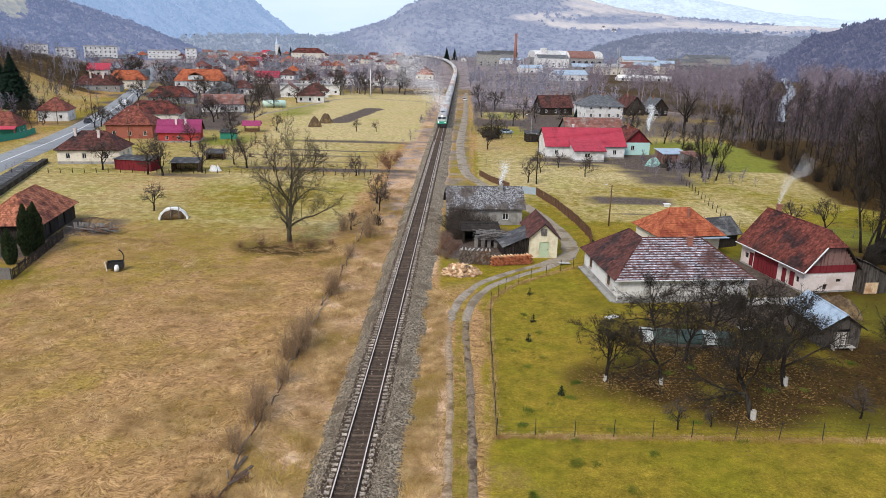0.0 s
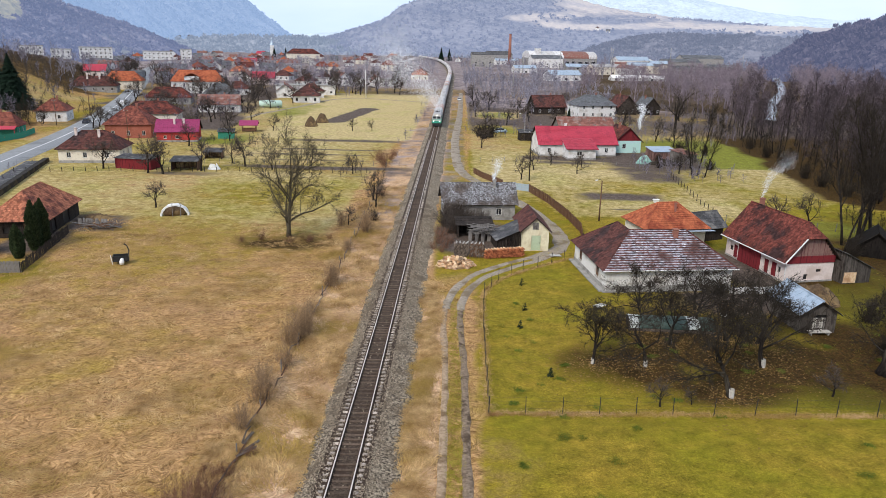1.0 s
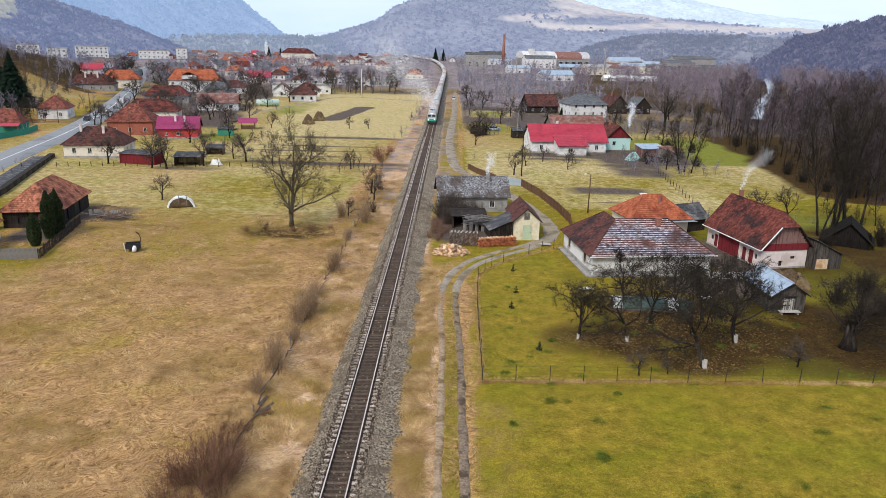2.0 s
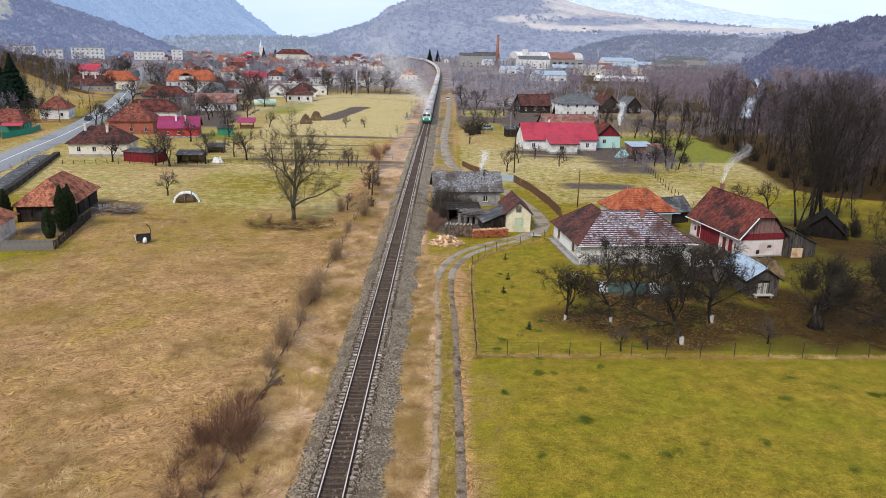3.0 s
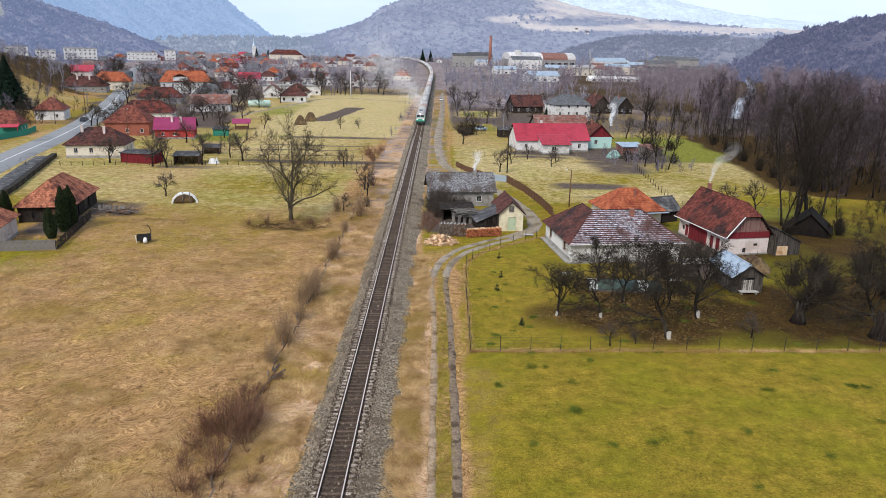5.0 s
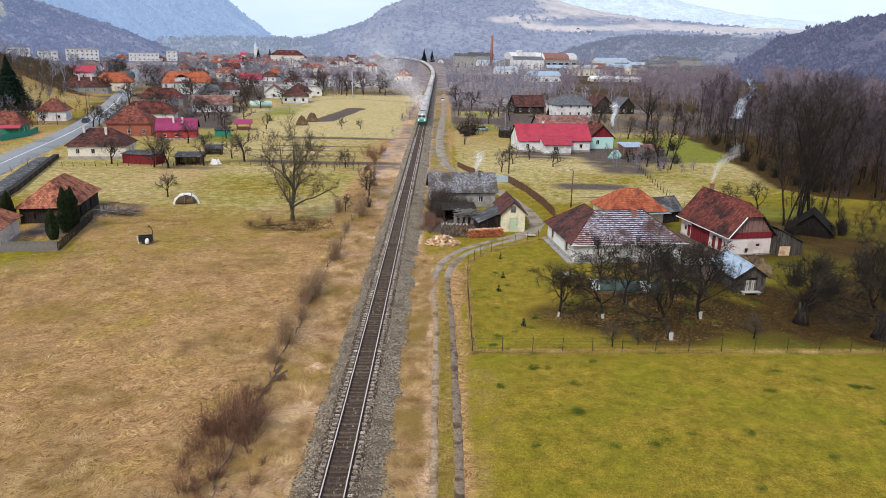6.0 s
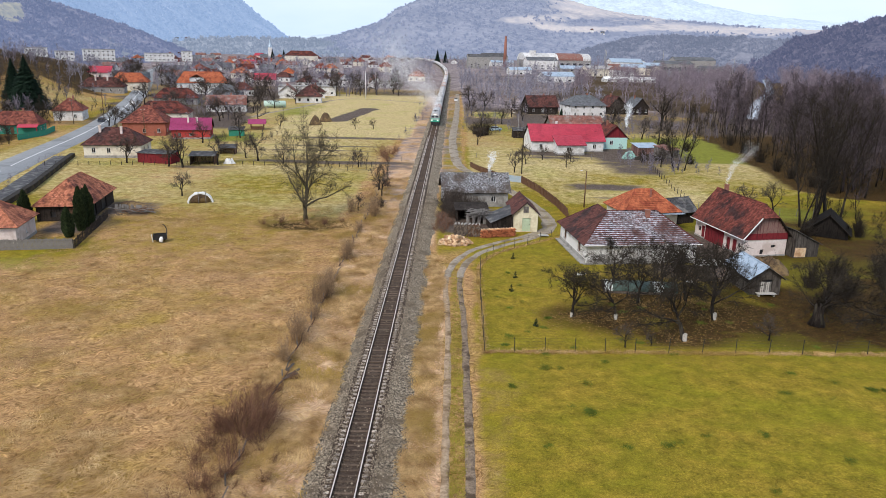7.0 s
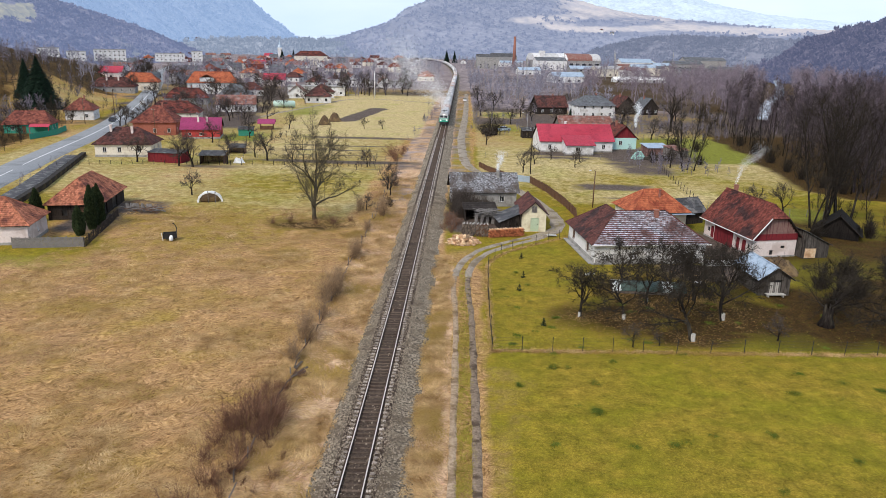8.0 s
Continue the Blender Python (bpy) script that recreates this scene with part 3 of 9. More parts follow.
def land(x, y):
    """Height of the ground."""
    x, y = np.asarray(x, float), np.asarray(y, float)
    z = (lattice(x, y, 0.06, 1) - 0.5) * 0.25 * smoothstep(4, 12, np.abs(x - 3)) * smoothstep(4, 9, np.abs(y - 62))
    road_d = x - np.interp(y, [p[1] for p in ROAD], [p[0] for p in ROAD])
    far_off = smoothstep(700, 480, y)
    z = z + far_off * 9 * smoothstep(14, 60, -road_d) * smoothstep(225, 300, y) * (0.5 + smoothstep(250, 330, y) * 0.9) + far_off * 16 * smoothstep(50, 160, -road_d) * smoothstep(180, 330, y)
    z = z + (lattice(x, y, 0.008, 2) - 0.5) * 3.0 * smoothstep(420, 700, y) * smoothstep(40, 90, np.abs(x))
    if np.ndim(x):
        z = z - 2.5 * (1 - smoothstep(5, 14, distance_to(RIVER, x, y)))
    return z


def grade(*spans):
    """Uneven grid lines: spans of (start, end, step)."""
    out = []
    for a, b, s in spans:
        out += list(np.arange(a, b, s))
    return np.array(out + [spans[-1][1]])


gx = grade((-3000, -400, 130), (-400, -130, 9), (-130, -60, 2.5), (-60, 75, 0.9), (75, 130, 3), (130, 500, 12), (500, 3000, 130))
gy = grade((-600, 20, 40), (20, 150, 0.9), (150, 370, 2.2), (370, 1000, 12), (1000, 4600, 150))
GX, GY = np.meshgrid(gx, gy)
GZ = land(GX, GY)
nx, ny = len(gx), len(gy)
idx = np.arange(nx * ny).reshape(ny, nx)
quads = np.stack([idx[:-1, :-1], idx[:-1, 1:], idx[1:, 1:], idx[1:, :-1]], -1).reshape(-1, 4)
me = np_mesh("ground", np.stack([GX, GY, GZ], -1).reshape(-1, 3), quads, [ground_material()], smooth=True)

lane_line = glide(LANE, 3)
right = smoothstep(8.2, 10.6, GX + 1.4 * (lattice(GX, GY, 0.35, 3) - 0.5)) * smoothstep(57, 61, GY) + (0.68 + 0.32 * smoothstep(9.5, 14.5, GX + 3.0 * (lattice(GX, GY, 0.2, 3) - 0.5))) * smoothstep(8.1, 8.9, GX) * smoothstep(61, 57, GY)
turf = np.where(GX > 2.5, np.maximum(right * 0.9, np.maximum(smoothstep(84, 92, GY) * 0.75 * smoothstep(8, 10, GX), smoothstep(88, 98, GY) * smoothstep(150, 130, GY) * 0.75 * smoothstep(3.8, 4.6, GX))), 0)
# green sward between the ruts, straw-pale verges outside them
lane_d = distance_to(lane_line, GX, GY)
turf = np.where((GX > 2.5) & (GY < 104), np.maximum(turf, 0.36 * smoothstep(1.0, 0.5, lane_d)), turf)
# the pasture on the railway's other side greens towards the houses and in wet hollows
left_green = smoothstep(62, 125, GY - 0.35 * (GX + 20)) * smoothstep(-8, -14, GX) * 0.78
left_green = left_green * (0.35 + 0.75 * lattice(GX, GY, 0.05, 5))
wet = np.exp(-((GX + 52 - 0.25 * (GY - 88) * 2) ** 2) / 200) * np.exp(-((GY - 90) ** 2) / 80) * 0.8
turf = np.where(GX < -3, np.maximum(left_green, wet), turf)
turf = np.where((GX > -12) & (GX < -3), turf * 0.3, turf)
turf = np.where(GY > 200, 0.3 + 0.5 * lattice(GX, GY, 0.05, 15), turf)
turf = np.maximum(turf, 1.1 * np.exp(-(((GX + 58) / 9) ** 4 + ((GY - 300) / 34) ** 4)))
strip = smoothstep(11, 8.5, np.abs(GX)) * smoothstep(100, 125, GY) * smoothstep(430, 390, GY)
turf = turf * (1 - strip * np.where(GX > 0, 0.4 * smoothstep(130, 150, GY), 0.8))
# rough grass between the line and the lane
turf = np.maximum(turf, (0.42 + 0.4 * lattice(GX, GY, 0.15, 56)) * smoothstep(3.4, 4.4, GX) * smoothstep(10, 8.5, GX) * smoothstep(92, 100, GY) * smoothstep(340, 300, GY))
mown = smoothstep(212, 218, GY) * smoothstep(408, 396, GY) * smoothstep(-5.5, -8, GX) * smoothstep(-60, -44, GX + 0.1 * (GY - 215)) * 0.9
mown = np.maximum(mown, smoothstep(20, 26, GX) * smoothstep(64, 56, GX) * smoothstep(120, 130, GY) * smoothstep(185, 172, GY) * (0.32 + 0.42 * lattice(GX, GY, 0.06, 8)))
# the tan hay meadow domes up to a hedge, bright wet grass behind it
mown = np.maximum(mown, (0.2 + 0.4 * lattice(GX, GY, 0.05, 18)) * smoothstep(46, 52, GX) * smoothstep(90, 80, GX) * smoothstep(128, 138, GY - 0.2 * (GX - 60)) * smoothstep(181, 177, GY))
mown = mown * (1 - smoothstep(52, 58, GX) * smoothstep(178, 182, GY))
mown = np.maximum(mown, smoothstep(92, 128, GY + 0.3 * (GX + 25)) * (0.3 + 0.42 * lattice(GX, GY, 0.04, 14)) * smoothstep(-8, -13, GX) * smoothstep(-100, -80, GX) * smoothstep(168, 160, GY))
mown = np.maximum(mown, smoothstep(110, 165, GY) * (0.3 + 0.4 * lattice(GX, GY, 0.035, 14)) * smoothstep(-130, -100, GX) * smoothstep(100, 80, GX) * smoothstep(395, 360, GY) * smoothstep(8.5, 11.5, np.abs(GX)))
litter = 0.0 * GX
# fallen leaves round the stems, also standing in for the crowns' shade
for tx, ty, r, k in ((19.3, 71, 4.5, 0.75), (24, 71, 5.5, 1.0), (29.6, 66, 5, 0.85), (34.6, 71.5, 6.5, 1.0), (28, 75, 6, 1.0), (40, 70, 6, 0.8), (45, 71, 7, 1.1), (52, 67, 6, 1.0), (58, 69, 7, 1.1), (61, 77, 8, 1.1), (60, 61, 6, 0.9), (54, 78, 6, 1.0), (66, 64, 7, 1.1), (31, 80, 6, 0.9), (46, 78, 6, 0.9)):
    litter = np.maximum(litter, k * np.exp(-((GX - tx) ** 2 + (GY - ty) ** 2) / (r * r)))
litter = np.maximum(litter, 1.1 * smoothstep(-5, 3, GX - wood_edge(GY) + 5 * lattice(GX, GY, 0.1, 4)) * smoothstep(70, 95, GY) * smoothstep(900, 600, GY))
litter = np.maximum(litter, (0.55 + 0.5 * lattice(GX, GY, 0.3, 21)) * np.exp(-((GX + 16.5) ** 2 / 90 + (GY - 108.0) ** 2 / 26)))
earth = 0.0 * GX
for ex, ey, rx, ry, k in ((-33, 290, 6, 36, 0.0), (40, 88, 9, 4, 0.9), (44, 101, 4, 9, 0.9), (55, 190, 13, 14, 1.1), (50, 167, 8, 8, 0.75), (35, 190, 14, 5, 0.8), (33, 183, 9, 2.5, 0.8), (50, 176, 9, 3, 0.8), (10, 113, 6.5, 9, 1.2), (-51, 105, 4, 6, 1.1), (-47, 114, 5, 4, 0.8), (-49, 118, 6, 3, 0.8), (38, 145, 9, 4, 0.8), (1, 100, 5, 6, 0.0), (-50, 158, 9, 3, 0.6), (-24, 213, 20, 3.0, 0.75), (-22, 168, 24, 2.6, 0.9), (-30, 188, 18, 1.2, 0.8), (-24, 173, 17, 0.7, 0.8), (-26, 178, 16, 0.8, 0.9), (-27, 196, 19, 0.8, 0.8), (-30, 204, 18, 0.9, 0.8), (-44, 151, 10, 0.7, 0.7), (-14, 158, 8, 1.0, 0.7), (36, 153, 10, 0.7, 0.7), (40, 134, 9, 0.7, 0.7)):
    earth = np.maximum(earth, k * np.exp(-(((GX - ex) / rx) ** 4 + ((GY - ey) / ry) ** 4)))
town = np.maximum(smoothstep(365, 420, GY), smoothstep(-24, -40, GX - np.interp(GY, [p[1] for p in ROAD], [p[0] for p in ROAD])) * smoothstep(160, 200, GY) * (0.35 + 0.65 * smoothstep(300, 330, GY))) * (0.3 + 0.55 * lattice(GX, GY, 0.03, 9))
earth = np.maximum(earth, town)
# trodden yards and brown scrub land between the farther houses
yards = smoothstep(222, 236, GY) * smoothstep(-58, -66, GX + 0.12 * (GY - 215)) * smoothstep(-170, -150, GX) * (0.35 + 0.75 * lattice(GX, GY, 0.07, 16))
scrub = smoothstep(228, 250, GY) * smoothstep(9.5, 12, GX) * (0.3 + 0.75 * lattice(GX, GY, 0.045, 17)) + 0.15 * smoothstep(300, 330, GY) * smoothstep(9.5, 12, GX)
turf = np.where((GX > 9) & (GY > 300), turf * (1 - smoothstep(300, 340, GY)), turf)
earth = np.maximum(earth, 1.25 * np.exp(-(distance_to(PLOUGHED, GX, GY) / 4.5) ** 4) - 0.3 * lattice(GX, GY, 0.25, 29))
for px_, py_, rx_, ry_ in ((22, 298, 9, 14), (20.5, 249, 7, 12), (75, 205, 18, 14)):
    scrub = scrub * (1 - np.exp(-(((GX - px_) / rx_) ** 4 + ((GY - py_) / ry_) ** 4)))
earth = np.maximum(earth, np.maximum(yards, scrub))
earth = np.maximum(earth, strip * (0.2 + 0.5 * lattice(GX, GY, 0.12, 35)) * smoothstep(0.6, 0.25, mown) * 0.7)
# rough brownish bank above the road, and dark shaded ground round the barn
road_off = GX - np.interp(GY, [p[1] for p in ROAD], [p[0] for p in ROAD])
bank = smoothstep(-8, -14, road_off) * smoothstep(60, 120, GY) * smoothstep(600, 420, GY)
turf = np.maximum(turf * (1 - 0.3 * bank), 0.5 * bank * lattice(GX, GY, 0.06, 31))
mown = mown * (1 - bank)
earth = np.maximum(earth, bank * smoothstep(-16, -30, road_off) * (0.1 + 0.75 * lattice(GX, GY, 0.05, 33)))
# dark brush land above the road, but for the open grass bank by the bend
bank_grass = smoothstep(238, 252, GY) * smoothstep(352, 335, GY) * smoothstep(-52, -40, road_off) * smoothstep(-4, -8, road_off)
brush_land = smoothstep(-12, -17, road_off) * smoothstep(120, 150, GY) * smoothstep(560, 460, GY) * (1 - bank_grass)
litter = np.maximum(litter, brush_land * (0.55 + 0.5 * lattice(GX, GY, 0.08, 45)))
mown = np.maximum(mown, 0.5 * bank_grass * smoothstep(-7, -10, road_off) * (0.5 + 0.6 * lattice(GX, GY, 0.06, 46)))
# rough brushy ground between the barn, the hut and the wood
litter = np.maximum(litter, smoothstep(66, 78, GX + 8 * (lattice(GX, GY, 0.12, 47) - 0.5)) * smoothstep(70, 90, GY) * smoothstep(140, 128, GY) * (0.15 + 0.65 * lattice(GX, GY, 0.15, 48)))
earth = earth * (1 - 0.9 * bank_grass) * (1 - 0.8 * brush_land)
litter = litter * (1 - bank_grass)
# denser litter on the right darkens the orchard floor as painted shade
litter = np.maximum(litter, smoothstep(40, 50, GX + 6 * (lattice(GX, GY, 0.2, 49) - 0.5)) * smoothstep(62, 66, GY - 0.03 * (GX - 10)) * smoothstep(92, 84, GY) * (0.35 + 0.6 * lattice(GX, GY, 0.22, 50)))
barn_side = smoothstep(42, 50, GX) * smoothstep(84, 72, GX) * smoothstep(80, 88, GY) * smoothstep(126, 114, GY)
litter = np.maximum(litter, barn_side * (0.3 + 0.6 * lattice(GX, GY, 0.14, 23)))
litter = np.maximum(litter, smoothstep(19, 26, GX) * smoothstep(64, 67, GY) * smoothstep(90, 84, GY) * (0.22 + 0.66 * lattice(GX, GY, 0.25, 24)))
litter = litter * np.where(GX > 8, smoothstep(61.6, 63.2, GY - 0.038 * (GX - 10)), 1)
# turf darkens to the right: tree shade and corner falloff put into colour
shade_and_dark_turf = smoothstep(30, 52, GX + 30 * (lattice(GX, GY, 0.05, 26) - 0.5)) * smoothstep(125, 105, GY) * 1.0 * smoothstep(61.5, 63, GY - 0.038 * (GX - 10)) * (GX > 12)
shade_and_dark_turf = np.maximum(shade_and_dark_turf, 0.42 * np.exp(-((GY - 60.3 - 0.038 * (GX - 10)) / 1.0) ** 2) * smoothstep(12, 18, GX))
shade_and_dark_turf = np.maximum(shade_and_dark_turf, 0.55 * np.exp(-(((GX - 22) / 3) ** 2 + ((GY - 90) / 4) ** 2)))
wet_grass = np.maximum(0.0 * GX, 0.95 * smoothstep(54, 60, GX) * smoothstep(178, 182, GY) * smoothstep(240, 222, GY) * (0.6 + 0.7 * lattice(GX, GY, 0.05, 27)))
# waste land right of the lane, and haze-greyed ground all across the town
waste = np.maximum(smoothstep(295, 345, GY) * smoothstep(9, 12, GX) * (0.55 + 0.5 * lattice(GX, GY, 0.05, 37)), 0.75 * smoothstep(410, 470, GY))
waste = waste * (1 - np.exp(-(((GX - 22) / 9) ** 4 + ((GY - 298) / 14) ** 4)))
earth = earth * (1 - 0.6 * waste)
# bleached, brambly straw along the line
waste = np.maximum(waste, smoothstep(10.5, 7.5, np.abs(GX)) * smoothstep(92, 120, GY) * smoothstep(430, 390, GY) * np.where(GX > 0, smoothstep(128, 150, GY), 1) * (0.15 + 0.5 * lattice(GX, GY, 0.3, 38)))
# the same painted shade carried on south of the fence
shade_and_dark_turf = np.maximum(shade_and_dark_turf, 0.65 * smoothstep(34, 56, GX + 10 * (lattice(GX, GY, 0.1, 52) - 0.5)) * smoothstep(44, 58, GY) * smoothstep(64, 62, GY))
for px_, py_, rx_, ry_, k in ((-58, 211, 8, 12, 0.9), (22, 298, 9, 14, 0.75), (20.5, 249, 7, 12, 0.6), (-58, 300, 9, 30, 0.7), (66, 122, 12, 9, 0.6), (-50, 84, 12, 4, 0.6), (5, 118, 2.2, 16, 0.6)):
    wet_grass = np.maximum(wet_grass, k * np.exp(-(((GX - px_) / rx_) ** 4 + ((GY - py_) / ry_) ** 4)) * (0.6 + 0.5 * lattice(GX, GY, 0.1, 55)))
verge = np.where(GX < 0, smoothstep(-9.5, -7.5, GX) * smoothstep(430, 390, GY), smoothstep(6.4, 5.8, GX) * smoothstep(92, 84, GY) + smoothstep(4.6, 3.6, GX) * smoothstep(92, 100, GY) * smoothstep(430, 390, GY))
bleached = verge * (0.35 + 0.6 * lattice(GX, GY, 0.25, 54))
for key, arr in (("bleached", bleached), ("wet_grass", wet_grass), ("turf", turf), ("mown", mown), ("litter", litter), ("earth", earth), ("shade_and_dark_turf", shade_and_dark_turf), ("waste", waste)):
    at = me.attributes.new(key, "FLOAT", "POINT")
    at.data.foreach_set("value", np.clip(arr, 0, 1.2).astype(np.float32).ravel())
ground = tagged(new("ground", me), "valley floor of straw-dry meadow and green turf", "ground", kind="structure")


def ribbon(name, line, half, z, material, label, category, off=0.0, wobble=0.0, seed=1, kind="structure", lift=None):
    """A strip of earth or asphalt along a line, with soft thickness."""
    v, f = [], []
    k = len(line)
    for i, (x, y) in enumerate(line):
        a, b = Vector(line[max(i - 1, 0)]), Vector(line[min(i + 1, k - 1)])
        d = (b - a).normalized()
        nrm = Vector((d.y, -d.x))
        w1 = half * (1 + wobble * (float(lattice(x, y, 0.8, seed)) - 0.5) * 2)
        w2 = half * (1 + wobble * (float(lattice(x, y, 0.8, seed + 5)) - 0.5) * 2)
        c = Vector((x, y)) + nrm * off
        for s, dz in ((-w1 - 0.15, -0.12), (-w1, 0), (w2, 0), (w2 + 0.15, -0.12)):
            p = c + nrm * s
            v.append((p.x, p.y, (float(land(p.x, p.y)) if lift is None else lift) + z + dz))
    for i in range(k - 1):
        for j in range(3):
            a = i * 4 + j
            f.append((a, a + 1, a + 5, a + 4))
    ob = whole(name, Mesh().add(v, f), material, label, category, kind=kind, smooth=True)
    return ob


rut_lane = [p for p in glide(LANE, 1.2) if p[1] < 84]
near_lane = [p for p in glide(LANE, 1.2) if 82.5 < p[1] < 104]
far_lane = [p for p in glide(LANE, 1.2) if p[1] >= 102]
ribbon("track_rut", rut_lane, 0.2, 0.07, "gravel_track", "pale compacted gravel wheel rut of the lane", "lane", off=-0.84, wobble=0.45, seed=2)
ribbon("track_rut", rut_lane, 0.24, 0.07, "mud_track", "brown muddy wheel rut of the lane", "lane", off=0.84, wobble=0.45, seed=3)
for off_ in (-0.78, 0.78):
    ribbon("track_rut", near_lane, 0.38, 0.07, "grey_gravel", "pale gravelled wheel rut on the lane's bend", "lane", off=off_, wobble=0.3, seed=5)
ribbon("lane", far_lane, 1.08, 0.035, "grey_gravel", "grey gravel lane winding past the sheds", "lane", wobble=0.2, seed=4)
ribbon("path", glide([(-69, 268), (-65.5, 292), (-58.5, 324), (-52, 358), (-40, 368), (-7, 352)], 4), 0.9, 0.03, "grey_gravel", "pale earth path along the mown field", "path", wobble=0.4, seed=9)
road_line = glide(ROAD, 6)
ribbon("road", road_line, 4.2, 0.1, "asphalt", "grey asphalt valley road", "road")
ribbon("layby", [(-61.5, 72), (-69.5, 106), (-76, 131), (-82.5, 152), (-87, 168)], 2.0, 0.06, "tar_felt", "dark worn asphalt strip beside the road", "pavement")
ribbon("road_line", road_line, 0.09, 0.125, "road_paint", "white painted centre line", "marking")
for s in (-3.8, 3.8):
    ribbon("road_line", road_line, 0.04, 0.125, "concrete", "worn white painted edge line", "marking", off=s)
ribbon("river", glide(RIVER, 15), 2.6, 1.2, "river_water", "shallow river with pale rapids", "water", kind="structure", wobble=0.3)

# ---- hills ----
EYE0 = (6.3, 0.0)


HILLS = {}


def hill(name, label, rows, material, seed, rough=0.12, opening=None, steps=44):
    """A slope in a fan of bearings: rows of (bearing, foot distance, ridge distance, ridge elevation in degrees)."""
    az = np.arange(rows[0][0], rows[-1][0] + 0.01, 0.16)
    cols = [np.interp(az, [r[0] for r in rows], [r[k] for r in rows]) for k in (1, 2, 3)]
    t = np.concatenate([np.linspace(0, 1, steps), [1.15, 1.35]])
    A, T = np.meshgrid(az, t)
    foot, ridge, elev = (np.tile(c, (len(t), 1)) for c in cols)
    R = foot + (ridge - foot) * T
    X, Y = EYE0[0] + R * np.sin(np.radians(A)), EYE0[1] + R * np.cos(np.radians(A))
    top = 27.5 + ridge * np.tan(np.radians(elev))
    rise = np.where(T <= 1, np.sin(np.clip(T, 0, 1) * math.pi / 2) ** 1.15, 1 - (T - 1) * 1.2)
    wave = (lattice(X, Y, 0.006, seed) - 0.5) + 0.5 * (lattice(X, Y, 0.017, seed + 1) - 0.5) + 0.22 * (lattice(X, Y, 0.06, seed + 2) - 0.5)
    Z = -3 + (top + 3) * rise + wave * rough * (top + 12) * np.sin(np.clip(T, 0, 1) * math.pi) ** 0.5 + (lattice(X, Y, 0.09, seed + 3) - 0.5) * 7 * np.clip(T * 4, 0, 1)
    n, k = len(t), len(az)
    ii = np.arange(n * k).reshape(n, k)
    q = np.stack([ii[:-1, :-1], ii[:-1, 1:], ii[1:, 1:], ii[1:, :-1]], -1).reshape(-1, 4)
    mesh = np_mesh(name, np.stack([X, Y, Z], -1).reshape(-1, 3), q, [material], smooth=True)
    at = mesh.attributes.new("open", "FLOAT", "POINT")
    seen = np.degrees(np.arctan2(Z - 27.5, R))
    HILLS[name] = (A, seen, X, Y, Z)
    at.data.foreach_set("value", (opening(A, seen, X, Y) if opening else np.full(A.shape, -1.0)).astype(np.float32).ravel())
    return tagged(new(name, mesh), label, "hill", kind="structure")


def scatter(base_v, base_f, places, scales, turns, tilt=0.0, rnd=None):
    """One array mesh of many copies; scales (n, 3), turns in radians."""
    n, k = len(places), len(base_v)
    c, s = np.cos(turns), np.sin(turns)
    p = base_v[None] * np.asarray(scales)[:, None, :]
    x = p[..., 0] * c[:, None] - p[..., 1] * s[:, None]
    y = p[..., 0] * s[:, None] + p[..., 1] * c[:, None]
    v = np.stack([x, y, p[..., 2]], -1) + np.asarray(places)[:, None, :]
    f = (base_f[None] + (np.arange(n) * k)[:, None, None]).reshape(-1, base_f.shape[1])
    return v.reshape(-1, 3), f


def left_open(a, e, x, y):
    return np.where((e > 1.0) & (a < -30.3) & (e < 2.1), 0.6, 0.0) + 0.2 * (lattice(x, y, 0.01, 5) > 0.7)


def right_open(a, e, x, y):
    band = np.exp(-((e - 1.4 - 0.12 * np.sin(a * 0.5)) / 0.24) ** 2) * smoothstep(4, 8, a)
    knoll = np.exp(-((a - 4.5) / 1.6) ** 2 - ((e - 1.9) / 0.3) ** 2)
    # stubble fields, plus an uphill term whose pale colour stands in for mist
    return 0.75 * band + 0.6 * knoll + 0.55 * smoothstep(1.6, 2.2, e) * smoothstep(4, 10, a) + 0.16 * (lattice(x, y, 0.006, 7) > 0.66) * smoothstep(0, 6, a)


SPRIG = np.random.RandomState(4)
sprig_v, sprig_f = [], []
for i in range(7):
    a0, r0 = i * 2.4 + SPRIG.uniform(-0.4, 0.4), SPRIG.uniform(0.1, 0.62)
    z0 = (0.35 + 0.6 * math.sqrt(1 - (r0 / 0.64) ** 2)) * SPRIG.uniform(0.85, 1.1)
    c0, s0, w0 = math.cos(a0), math.sin(a0), SPRIG.uniform(0.08, 0.18)
    o0 = len(sprig_v)
    sprig_v += [(c0 * 0.04, s0 * 0.04, 0.0), (c0 * r0 * 0.7 - s0 * w0, s0 * r0 * 0.7 + c0 * w0, z0 * 0.62), (c0 * r0, s0 * r0, z0), (c0 * r0 * 0.7 + s0 * w0, s0 * r0 * 0.7 - c0 * w0, z0 * 0.6)]
    sprig_f += [(o0, o0 + 1, o0 + 2), (o0, o0 + 2, o0 + 3)]
sprig_v, sprig_f = np.array(sprig_v), np.array(sprig_f)


